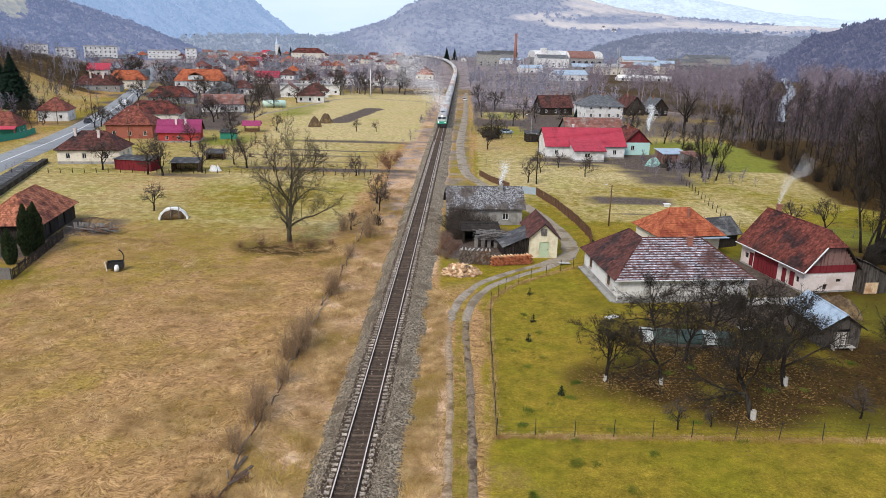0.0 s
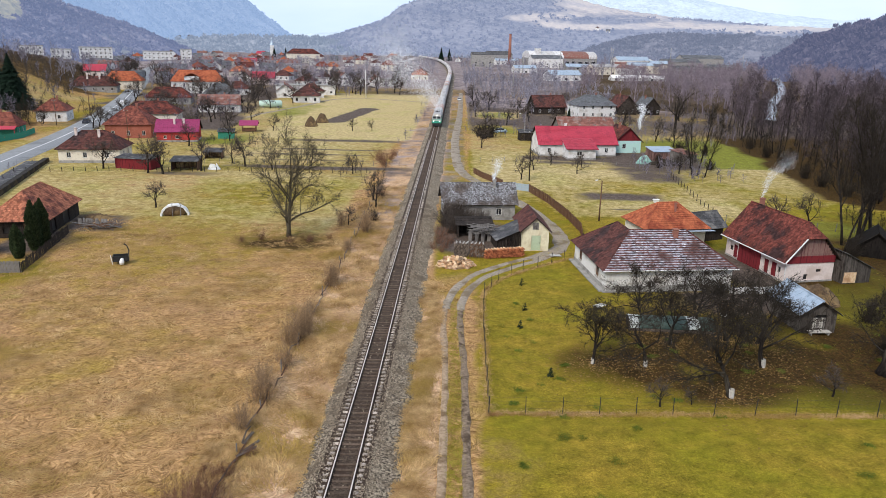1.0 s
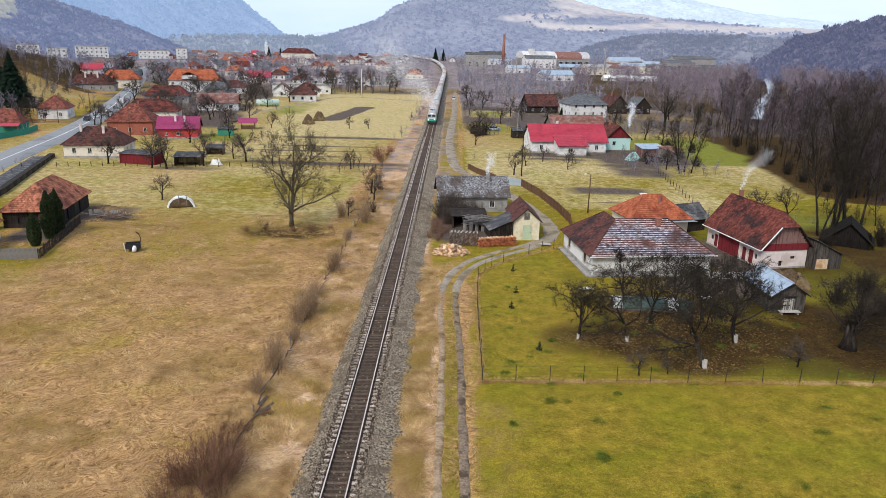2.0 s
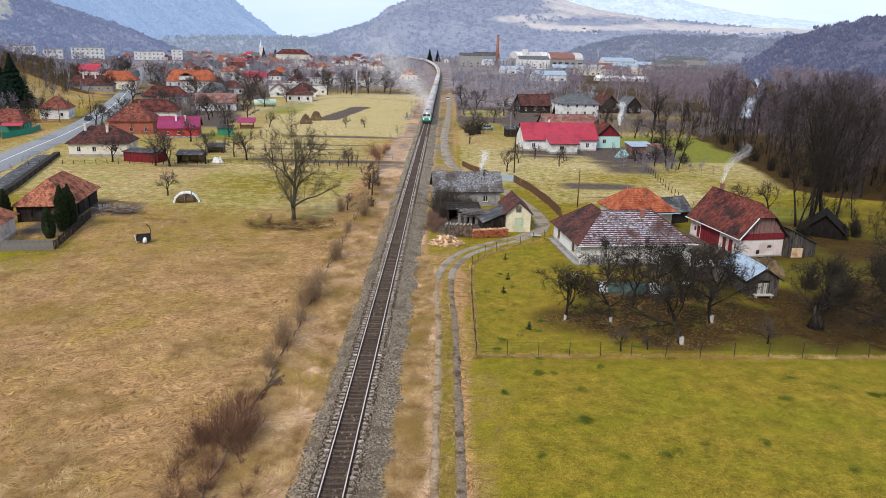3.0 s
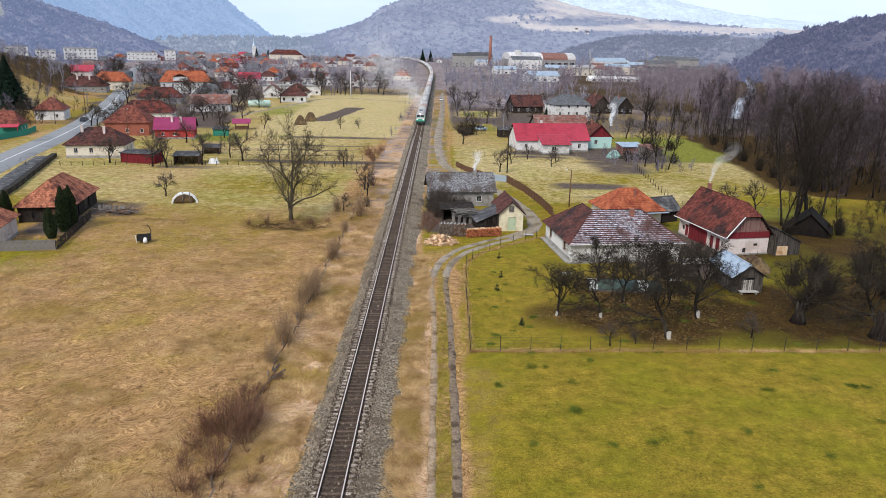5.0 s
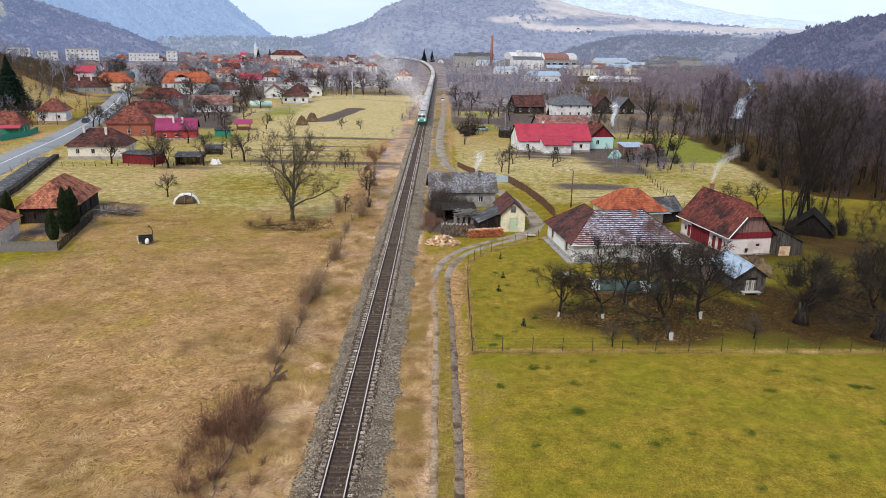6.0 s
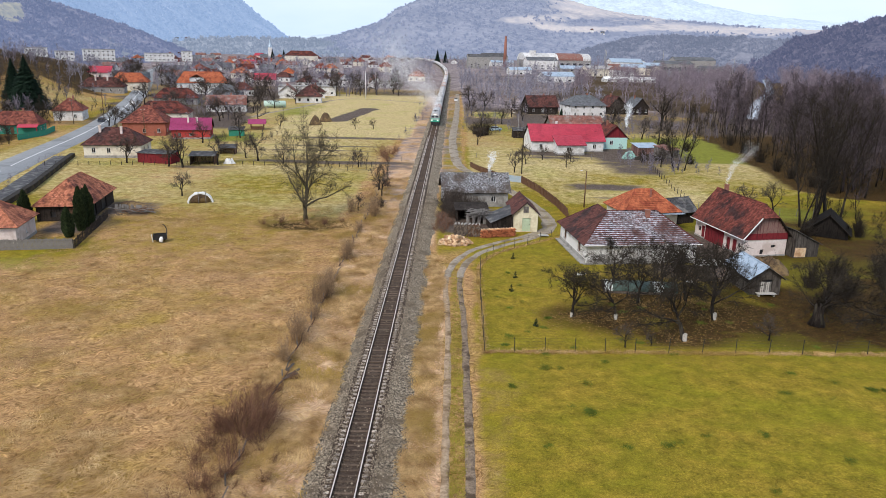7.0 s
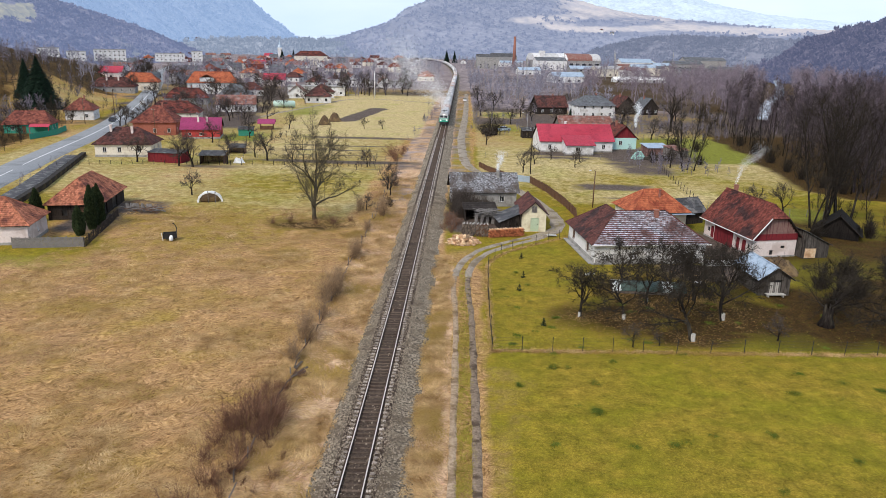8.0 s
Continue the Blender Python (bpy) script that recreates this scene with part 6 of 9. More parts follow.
house("house", "dark grey gabled house among trees", 86.5, 318.0, 104, 9.0, 7.0, 3.2, 3.8, "dark_wood", "grey_tile", kind="gable", openings=even_windows(10, 8, 3.6, 2, 2), seed=29)
house("house", "weathered dark cottage with a brown tile roof", 43.5, 311.0, 14, 13.0, 9.0, 3.2, 4.2, "dark_wood", "brown_tile", kind="gable", openings=even_windows(12, 9, 3.2, 3, 2), seed=30)
plank_shed("shed", "dark timber shed beside the gardens", 27.6, 224.0, 6, 5.0, 4.0, 2.4, 2.9, "dark_wood", "tar_felt", seed=35)


# ---- trees and shrubs ----
def turned(d, angle, around, rng):
    """The direction d bent by angle (radians) towards a side chosen by around."""
    u = d.cross((0, 0, 1) if abs(d.z) < 0.9 else (1, 0, 0)).normalized()
    w = d.cross(u)
    side = u * math.cos(around) + w * math.sin(around)
    return (d * math.cos(angle) + side * math.sin(angle)).normalized()


def grow_tree(seed, height, r0, clear, limbs_n, limb_len, limb_angle, sub, twigs, up=0.12, wiggle=0.16, lean=0.05, twig_len=0.9, twig_r=0.014, leader=0.5, lite=False):
    """Limbs as tapered tubes and twigs as thin spikes, from a trunk that is bare up to clear. sub: (branches per limb, sprays per branch)."""
    rng = random.Random(seed)
    wood, spray = Mesh(), Mesh()

    def line(p, d, length, n, bend, lift):
        pts = [p.copy()]
        for _ in range(n):
            d = (d + Vector((rng.gauss(0, bend), rng.gauss(0, bend), rng.gauss(0, bend) + lift))).normalized()
            p = p + d * (length / n)
            pts.append(p.copy())
        return pts, d

    def spot(pts, t):
        k = min(int(t * (len(pts) - 1)), len(pts) - 2)
        f = t * (len(pts) - 1) - k
        return pts[k].lerp(pts[k + 1], f), (pts[k + 1] - pts[k]).normalized()

    def spike(p, d, length, r):
        u = d.cross((0.3, 0.5, 0.8)).normalized() * r
        w = d.cross(u).normalized() * r
        q = p + d * length
        o = len(spray.v)
        if lite:
            u = (u * math.cos(o) + w * math.sin(o)) * 1.3
            spray.v += [tuple(p + u), tuple(p - u), tuple(q)]
            spray.f.append((o, o + 1, o + 2))
            spray.m.append(0)
            return
        spray.v += [tuple(p + u), tuple(p - u * 0.5 + w * 0.87), tuple(p - u * 0.5 - w * 0.87), tuple(q)]
        spray.f += [(o, o + 1, o + 3), (o + 1, o + 2, o + 3), (o + 2, o, o + 3)]
        spray.m += [0, 0, 0]

    d0 = Vector((rng.gauss(0, lean), rng.gauss(0, lean), 1)).normalized()
    trunk, dt = line(Vector((0, 0, -0.15)), d0, height * leader, 7, wiggle * 0.45, 0.05)
    n = len(trunk)
    wood.tube([tuple(p) for p in trunk], [r0 * (1.25 if i == 0 else 1) * (1 - 0.62 * i / (n - 1)) for i in range(n)], 4 if lite else 8)
    for i in range(limbs_n):
        t = clear + (1 - clear) * (i + rng.random() * 0.7) / limbs_n
        p, d = spot(trunk, min(t, 0.99))
        ln = limb_len * rng.uniform(0.75, 1.2) * (1.05 - 0.35 * t)
        r = r0 * 0.5 * (1.15 - 0.6 * t)
        pts, _ = line(p, turned(d, radians(limb_angle * rng.uniform(0.7, 1.25) * (1.1 - 0.45 * t)), i * 2.4 + rng.uniform(-0.5, 0.5), rng), ln, 6, wiggle, up)
        if lite == 2:
            spike(pts[0], (pts[-1] - pts[0]).normalized(), ln, r)
        else:
            wood.tube([tuple(q) for q in (pts[::2] if lite else pts)], [r * (1 - 0.8 * k / 6) for k in (range(0, 7, 2) if lite else range(7))], 3 if lite else 5, cap=False)
        for j in range(sub[0]):
            tj = 0.22 + 0.78 * (j + rng.random()) / sub[0]
            pj, dj = spot(pts, min(tj, 0.99))
            lj = ln * rng.uniform(0.3, 0.55) * (1.15 - 0.5 * tj)
            pb, _ = line(pj, turned(dj, radians(rng.uniform(28, 62)), rng.uniform(0, 6.3), rng), lj, 4, wiggle * 1.1, up)
            rb = r * 0.28 * (1.1 - 0.6 * tj)
            if lite:
                spike(pb[0], (pb[-1] - pb[0]).normalized(), lj, max(rb, twig_r * 1.5))
            else:
                wood.tube([tuple(q) for q in pb], [max(rb * (1 - 0.75 * k / 4), twig_r * 0.9) for k in range(5)], 4, cap=False)
            for s in range(sub[1]):
                ts = 0.15 + 0.85 * (s + rng.random()) / sub[1]
                ps, ds = spot(pb, min(ts, 0.99))
                ls = twig_len * rng.uniform(0.6, 1.3)
                dd = turned(ds, radians(rng.uniform(20, 60)), rng.uniform(0, 6.3), rng)
                dd = (dd + Vector((0, 0, up))).normalized()
                spike(ps, dd, ls, twig_r * 1.3)
                for _ in range(twigs):
                    pt = ps + dd * ls * rng.uniform(0.2, 0.8)
                    spike(pt, turned(dd, radians(rng.uniform(25, 60)), rng.uniform(0, 6.3), rng), ls * rng.uniform(0.35, 0.7), twig_r)
    return wood, spray


def tree(name, label, x, y, meshes, scale=1.0, rz=0.0, category="tree", group=""):
    """A tree from two shared meshes: trunk with limbs, and crown."""
    ob = thing(name, x, y, float(land(np.array([x]), np.array([y]))[0]), rz, label, category, group)
    ob.scale = (scale, scale, scale)
    part("trunk", meshes[0], None, ob)
    part("crown", meshes[1], None, ob)
    return ob


def kind_of_tree(key, bark, twig, **kw):
    w, s = grow_tree(**kw)
    return w.data(key + "_trunk", bark, True), s.data(key + "_crown", twig)


ORCHARD = [kind_of_tree("orchard", "bark", "twig", seed=100 + i, height=7.2, r0=0.18, clear=0.38, limbs_n=8, limb_len=4.6, limb_angle=62, sub=(9, 8), twigs=6, up=0.06, wiggle=0.25, lean=0.16, twig_len=0.75, twig_r=0.012, leader=0.5) for i in range(4)]
VILLAGE = [kind_of_tree("village", "bark", "garden_twig", seed=120 + i, height=7.4, r0=0.2, clear=0.3, limbs_n=8, limb_len=4.2, limb_angle=52, sub=(6, 5), twigs=3, up=0.1, wiggle=0.2, lean=0.1, twig_len=0.9, twig_r=0.03, leader=0.6, lite=True) for i in range(3)]
WALNUT = kind_of_tree("walnut", "walnut_bark", "walnut_bark", seed=77, height=15.5, r0=0.34, clear=0.1, limbs_n=13, limb_len=9.2, limb_angle=56, sub=(11, 10), twigs=6, up=0.1, wiggle=0.17, lean=0.05, twig_len=1.2, twig_r=0.013, leader=0.62)
SMALL = [kind_of_tree("garden", "bark", "garden_twig", seed=140 + i, height=4.6, r0=0.13, clear=0.35, limbs_n=6, limb_len=2.3, limb_angle=50, sub=(6, 5), twigs=3, up=0.1, wiggle=0.2, lean=0.1, twig_len=0.7, twig_r=0.015, leader=0.5) for i in range(3)]
TALL = [kind_of_tree("alder", "bark", "forest_twig", seed=180 + i, height=17, r0=0.14, clear=0.14, limbs_n=17, limb_len=5.0, limb_angle=44, sub=(6, 6), twigs=4, up=0.18, wiggle=0.14, lean=0.07, twig_len=1.2, twig_r=0.015, leader=0.95, lite=True) for i in range(5)]
DARK_ALDER = [kind_of_tree("dark_alder", "bark", "twig", seed=190 + i, height=17.5, r0=0.22, clear=0.3, limbs_n=15, limb_len=4.6, limb_angle=40, sub=(6, 6), twigs=3, up=0.2, wiggle=0.12, lean=0.06, twig_len=1.1, twig_r=0.014, leader=0.95, lite=True) for i in range(3)]
WIDE = kind_of_tree("oak", "bark", "garden_twig", seed=210, height=17, r0=0.5, clear=0.3, limbs_n=9, limb_len=8.5, limb_angle=55, sub=(8, 6), twigs=3, up=0.12, wiggle=0.16, lean=0.04, twig_len=1.6, twig_r=0.022, leader=0.6)

# orchard by the white house, with limewashed stems
orchard = [(19.4, 70.9, 0, 0.95, 20), (24.0, 70.6, 1, 1.0, 140), (29.6, 65.2, 2, 1.3, 75), (34.6, 71.2, 3, 1.3, 200), (27.6, 75.6, 0, 1.0, 250), (31.0, 79.5, 1, 1.1, 30), (36.2, 76.5, 2, 1.05, 320), (33.0, 85.2, 3, 0.85, 280), (27.2, 86.0, 2, 0.8, 190), (37.4, 86.5, 1, 0.8, 60), (25.6, 79.2, 1, 0.95, 95), (33.4, 77.0, 2, 1.0, 170)]
for i, (x, y, k, s, rz) in enumerate(orchard):
    t = tree("fruit_tree", "bare gnarled fruit tree with a limewashed stem in the orchard", x, y, ORCHARD[k], s, rz, "fruit tree", "orchard trees")
    if i < 5:
        part("limewash_band", Mesh().tube([(0, 0, 0.05), (0.0, 0, 0.62)], [0.188, 0.166], 10, cap=False), "limewash", t, "white limewash on the stem")
for x, y, s, rz in ((23.4, 63.4, 0.62, 10), (38.2, 66.0, 0.72, 90), (26.0, 63.9, 0.4, 50)):
    tree("young_tree", "thin young fruit tree near the wire fence", x, y, SMALL[int(x) % 3], s, rz, "young tree")
# old pollards at the orchard's corner
for i, (x, y, s) in enumerate(((45.2, 70.6, 1.15), (51.6, 66.6, 1.5), (56.5, 72.0, 1.45), (49.0, 76.5, 0.95))):
    t = tree("pollard_tree", "thick old pollarded tree with a dense dark tangle of shoots", x, y, ORCHARD[(i + 1) % 4], s, 70 * i, "old tree", "pollard trees")
    rr = random.Random(60 + i)
    stump = Mesh()
    for k in range(14):
        a = k * 0.45 + rr.uniform(-0.2, 0.2)
        stump.tube([(0.6 * math.cos(a), 0.6 * math.sin(a), -0.1), (0.3 * math.cos(a + 0.3), 0.3 * math.sin(a + 0.3), 0.8), (0.34 * math.cos(a + 0.5), 0.34 * math.sin(a + 0.5), 1.3 + rr.uniform(0, 0.9))], [0.2, 0.17, 0.06], 6)
    part("burr", stump, "bark", t, "ribbed swollen old stem", smooth=True)
tree("walnut_tree", "large spreading bare walnut tree in the dry pasture", -17.0, 110.6, WALNUT, 1.0, 30, "walnut tree")
tree("wide_tree", "big solitary bare oak beyond the meadow", 79.0, 251.0, WIDE, 1.0, 10, "oak tree")
gardens = [(-42.8, 126.4, 1.25), (-7.9, 136.7, 1.4), (-15.3, 162.3, 1.2), (-39.8, 167.3, 1.9), (-47.5, 161.2, 1.7), (-57.5, 157.8, 1.9), (-68.5, 161.2, 1.8), (-54.0, 157.0, 2.0), (-44.0, 172.0, 1.4), (-33.0, 164.0, 1.3), (-26.0, 171.0, 1.2), (-63.0, 196.0, 1.7), (-56.0, 208.0, 1.5), (24.2, 171.5, 1.2), (33.5, 168.0, 1.1), (29.0, 178.5, 1.0), (20.5, 160.0, 1.3), (36.0, 178.0, 0.9), (62.0, 180.0, 1.3), (57.0, 172.0, 1.3), (17.5, 233.0, 1.5), (13.5, 205.0, 1.5), (-86.0, 196.0, 1.2), (-62.0, 228.0, 1.6), (-75.0, 236.0, 1.6), (-50.0, 232.0, 1.3), (41.0, 120.5, 1.0), (60.0, 128.5, 1.2), (63.5, 124.0, 1.4), (-9.5, 118.0, 0.8), (-6.8, 131.0, 1.2), (-26, 236, 1.0), (-20, 237, 0.9), (-98, 226, 1.6), (-104, 232, 1.6), (16, 248, 1.6), (24, 262, 1.7), (33, 276, 1.7), (14, 290, 1.8), (42, 268, 1.6)]
for i, (x, y, s) in enumerate(gardens):
    tree("garden_tree", "small bare fruit tree in a winter garden", x, y, SMALL[i % 3], s, 47 * i, "fruit tree", "garden trees")


def shrub_mesh(seed, stems, height, spread, twig, r=0.013, sub=7):
    """Many fine stems fanning from one root, each with side twigs."""
    rng = random.Random(seed)
    m_ = Mesh()

    def spike(p, d, ln, rad):
        u = d.cross((0.3, 0.5, 0.8)).normalized() * rad
        w = d.cross(u).normalized() * rad
        o = len(m_.v)
        m_.v += [tuple(p + u), tuple(p - u * 0.5 + w * 0.87), tuple(p - u * 0.5 - w * 0.87), tuple(p + d * ln)]
        m_.f += [(o, o + 1, o + 3), (o + 1, o + 2, o + 3), (o + 2, o, o + 3)]
        m_.m += [0, 0, 0]

    for _ in range(stems):
        a, k = rng.uniform(0, 6.3), abs(rng.gauss(0, 1))
        d = Vector((math.cos(a) * spread * k, math.sin(a) * spread * k, 1)).normalized()
        p = Vector((rng.gauss(0, 0.3), rng.gauss(0, 0.3), -0.05))
        ln = height * rng.uniform(0.5, 1.1)
        spike(p, d, ln, r * 1.6)
        for _ in range(sub):
            spike(p + d * ln * rng.uniform(0.15, 0.8), turned(d, radians(rng.uniform(12, 45)), rng.uniform(0, 6.3), rng), ln * rng.uniform(0.2, 0.45), r)
    return m_.data("shrub_twigs", twig)


BROWN_SHRUB = [shrub_mesh(300 + i, 80, 3.3, 0.36, "brown_twig", 0.0085, 8) for i in range(2)]
RED_SHRUB = [shrub_mesh(310 + i, 52, 2.7, 0.7, "red_twig", 0.0075, 9) for i in range(2)]
DARK_SHRUB = [shrub_mesh(320 + i, 110, 2.6, 0.55, "twig") for i in range(2)]


def shrub(label, x, y, mesh, s=1.0, rz=0.0, sx=1.0, group="hedge shrubs"):
    ob = whole("shrub", mesh, None, label, "shrub", group)
    ob.matrix_basis = pose(x, y, float(land(np.array([x]), np.array([y]))[0]), 0, 0, rz) @ Matrix.Diagonal((s * sx, s, s, 1))
    return ob


for x, y, s in ((-8.2, 72.8, 0.9), (-7.6, 77.4, 0.85), (-7.7, 74.5, 1.15), (-7.2, 75.6, 0.9), (-7.9, 62.2, 1.05), (-8.4, 64.5, 0.9), (-7.5, 68.5, 0.8), (-7.4, 89.6, 1.0), (-7.2, 91.4, 0.8), (-7.9, 80.5, 0.7), (-6.4, 113.5, 1.1), (-6.6, 116.5, 1.0), (-7.6, 104.0, 0.7), (-8.2, 58.2, 0.8), (-10.5, 117.0, 0.9)):
    shrub("tall brown leafless shrub on the dry field edge", x, y, BROWN_SHRUB[int(y) % 2], s, y * 31)
for x, y, s in ((-8.1, 45.4, 1.45), (-9.1, 47.4, 1.3), (-6.9, 44.6, 1.0), (-7.2, 46.6, 1.1), (-8.6, 48.8, 1.1), (-9.9, 46.0, 1.1), (-8.4, 42.5, 1.0), (-10.2, 44.0, 0.8), (-7.8, 50.0, 0.85), (-9.2, 39.0, 1.0), (-9.6, 35.5, 1.1), (-7.0, 48.2, 0.7), (-9.8, 45.8, 0.9), (-7.4, 46.8, 0.8), (-10.6, 42.0, 0.7), (-8.0, 40.6, 0.8), (-7.5, 52.3, 0.6)):
    shrub("reddish-brown bramble thicket on the field edge", x, y, RED_SHRUB[int(y) % 2], s, y * 57)
rb = random.Random(44)
for i in range(22):
    x, y = -7.6 + rb.gauss(0, 1.5), rb.uniform(34, 56)
    shrub("low rust-red bramble sprawl in the straw", x, y, RED_SHRUB[i % 2], rb.uniform(0.22, 0.42), rb.uniform(0, 360), rb.uniform(1.2, 1.8), "bramble sprawls")
for x, y, s in ((-10.2, 176.0, 1.3), (-11.6, 179.5, 1.4), (-9.4, 171.5, 1.0), (-9.0, 182.0, 0.9), (-8.4, 188.0, 0.8)):
    shrub("rust-coloured leafless thicket at the end of the gardens", x, y, RED_SHRUB[int(y) % 2], s, y * 23, 1.2)
for x, y, s in ((-20.5, 108.6, 0.62), (-13.6, 108.2, 0.6), (-16.0, 107.6, 0.55), (-23.0, 107.4, 0.5), (-11.0, 109.6, 0.45), (-6.7, 140.0, 1.0)):
    shrub("low russet scrub round the walnut tree", x, y, RED_SHRUB[int(x) % 2], s, x * 41, 1.3)
YARD_SHRUB = shrub_mesh(330, 120, 2.6, 0.6, "garden_twig")
for x, y, s in ((5.6, 118.5, 1.5), (7.2, 119.5, 1.8), (9.0, 118.4, 1.5), (6.0, 121.0, 1.6), (7.8, 116.6, 1.3), (10.8, 118.8, 1.2), (11.8, 116.8, 0.8), (6.4, 114.8, 1.1)):
    shrub("tall grey-brown leafless bush in the cottage yard", x, y, YARD_SHRUB, s, x * 57)
for x, y, s in ((4.9, 112.5, 0.9), (4.6, 109.0, 0.8), (5.6, 107.0, 0.75), (3.9, 106.3, 0.6), (6.2, 109.5, 0.7), (5.2, 104.8, 0.5)):
    shrub("russet leafless bush beside the firewood", x, y, RED_SHRUB[int(y) % 2], s, x * 71)
for x, y, s in ((-6.0, 121.0, 0.8), (56.0, 186.5, 1.0), (60.0, 183.0, 1.0), (54.5, 179.5, 0.9), (66.0, 178.0, 1.1), (15.0, 226.0, 1.8), (17.0, 229.0, 1.8), (13.8, 230.5, 1.7), (67, 206, 1.4), (72, 200, 1.2), (47.5, 74.5, 1.0), (53.0, 79.5, 1.2), (50.5, 83.0, 1.2), (55.5, 86.5, 1.3), (59.5, 78.5, 1.3), (62, 88, 1.3), (61, 106.5, 1.0), (63, 109, 1.2), (70, 108, 1.1), (72, 112, 0.9), (84, 144, 1.4), (83, 150, 1.4), (83, 160, 1.3), (84, 170, 1.4), (86, 184, 1.4), (88, 200, 1.4), (90, 216, 1.4)):
    shrub("dark tangled leafless bush in the yard", x, y, DARK_SHRUB[int(x) % 2], s, x * 13)


# riverside wood
rw = random.Random(9)
count = 0
while count < 165:
    y, x = 131 + 150 * rw.random() ** 1.3, rw.uniform(78, 190)
    if x < wood_edge(y) + rw.uniform(0, 4) or x > 0.72 * y + 20 or rw.random() < (x - wood_edge(y)) / 130 or (y > 225 and 0.412 < (x - 6) / y < 0.445):
        continue
    tree("alder_tree", "slender bare riverside tree with purplish twigs", x, y, TALL[count % 5], rw.uniform(0.75, 1.15), rw.uniform(0, 360), "tree", "riverside wood")
    count += 1
for x, y, s in ((61.6, 109.5, 0.7), (64.2, 111.0, 0.95), (63.4, 113.6, 1.05), (66.0, 114.6, 1.2), (67.2, 113.2, 1.05), (68.6, 115.6, 1.15), (70.2, 114.8, 1.1), (65.0, 112.6, 1.1), (58.6, 167.2, 0.72), (60.2, 169.2, 0.85), (61.4, 167.8, 0.66), (59.4, 170.6, 0.62), (76.5, 121.0, 0.6), (88.0, 126.0, 0.75)):
    tree("alder_tree", "slender bare riverside tree with purplish twigs", x, y, DARK_ALDER[int(x * 3) % 3] if y < 120 or y > 160 else TALL[int(x * 3) % 5], s, x * 77, "tree", "riverside wood")


def arrays(meshes):
    """Vertices and triangles of two meshes taken together."""
    vs, fs, o = [], [], 0
    for me_ in meshes:
        a = np.empty(len(me_.vertices) * 3, np.float32)
        me_.vertices.foreach_get("co", a)
        vs.append(a.reshape(-1, 3))
        for p in me_.polygons:
            k = list(p.vertices)
            for i in range(1, len(k) - 1):
                fs.append((k[0] + o, k[i] + o, k[i + 1] + o))
        o += len(me_.vertices)
    return np.concatenate(vs), np.array(fs)


def far_tree(seed, height, spread, clear, n, sub, tw, r, lite=1):
    """A light tree for distant woods."""
    w, s = grow_tree(seed, height, 0.22, clear, n, spread, 48, sub, tw, up=0.16, twig_len=1.8, twig_r=r, leader=0.8, lite=lite)
    return arrays([w.data("w", "bark"), s.data("s", "bark")])


FAR = [far_tree(400 + i, 13, 5.6, 0.2, 9, (5, 4), 3, 0.026) for i in range(4)]
FARTHEST = [far_tree(420 + i, 13, 4.8, 0.2, 6, (3, 4), 1, 0.07, 2) for i in range(4)]


def far_wood(name, label, places, sizes, material, seed, kinds):
    rn_ = np.random.RandomState(seed)
    places, sizes = np.asarray(places), np.asarray(sizes)
    which = rn_.randint(0, len(kinds), len(places))
    vs, fs, off = [], [], 0
    for k, (bv, bf) in enumerate(kinds):
        sel = which == k
        if sel.any():
            sc = sizes[sel][:, None] * rn_.uniform(0.85, 1.15, (sel.sum(), 3))
            a, b = scatter(bv, bf, places[sel], sc, rn_.rand(sel.sum()) * 6.3)
            vs.append(a)
            fs.append(b + off)
            off += len(a)
    return whole(name, np_mesh(name, np.concatenate(vs), np.concatenate(fs), material), None, label, "woodland", kind="stuff")


rn = np.random.RandomState(12)
px, py = rn.uniform(60, 420, 4200), rn.uniform(131, 700, 4200)
keep = (px > wood_edge(py)) & (px < 0.75 * py + 25) & (distance_to(RIVER, px, py) > 10) & ~((py > 270) & (py < 460) & (np.abs((px - 6) / py - 0.427) < 0.011)) & (rn.rand(4200) < np.where(py < 300, 0.35, 0.62))
keep &= ~((py > 500) & (px < 185) & (rn.rand(4200) < 0.6))
px, py = px[keep][:520], py[keep][:520]
# the farther trees take the haze-tinted copy of the twig colour
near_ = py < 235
for sel, m_n, lab in ((near_, "forest_twig", "dense bare riverside wood, purplish brown"), (~near_, "far_forest_twig", "bare wood along the river, tinted pale mauve for haze")):
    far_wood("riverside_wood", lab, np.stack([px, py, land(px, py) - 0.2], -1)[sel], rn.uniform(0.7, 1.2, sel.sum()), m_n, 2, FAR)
px, py = rn.uniform(72, 200, 900), 131 + 190 * rn.rand(900) ** 1.2
keep = (px > wood_edge(py) - 3) & (px < 0.75 * py + 20)
px, py = px[keep][:340], py[keep][:340]
far_wood("undergrowth", "tangled leafless undergrowth beneath the riverside wood", np.stack([px, py, land(px, py) - 0.2], -1), rn.uniform(0.18, 0.45, len(px)), "twig", 9, FARTHEST)
px, py = rn.uniform(-150, -40, 400), rn.uniform(222, 430, 400)
keep = (distance_to(ROAD, px, py) > 7) & ~((px > -64 - 0.18 * (py - 215)) & (py < 372)) & (np.hypot(px + 69, py - 207) > 12) & (np.hypot(px + 91, py - 242) > 12) & (np.hypot(px + 126, py - 247) > 9)
px, py = px[keep][:150], py[keep][:150]
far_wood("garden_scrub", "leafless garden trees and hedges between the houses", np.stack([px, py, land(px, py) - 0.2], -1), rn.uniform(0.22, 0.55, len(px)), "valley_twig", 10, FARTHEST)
rs_ = np.random.RandomState(88)
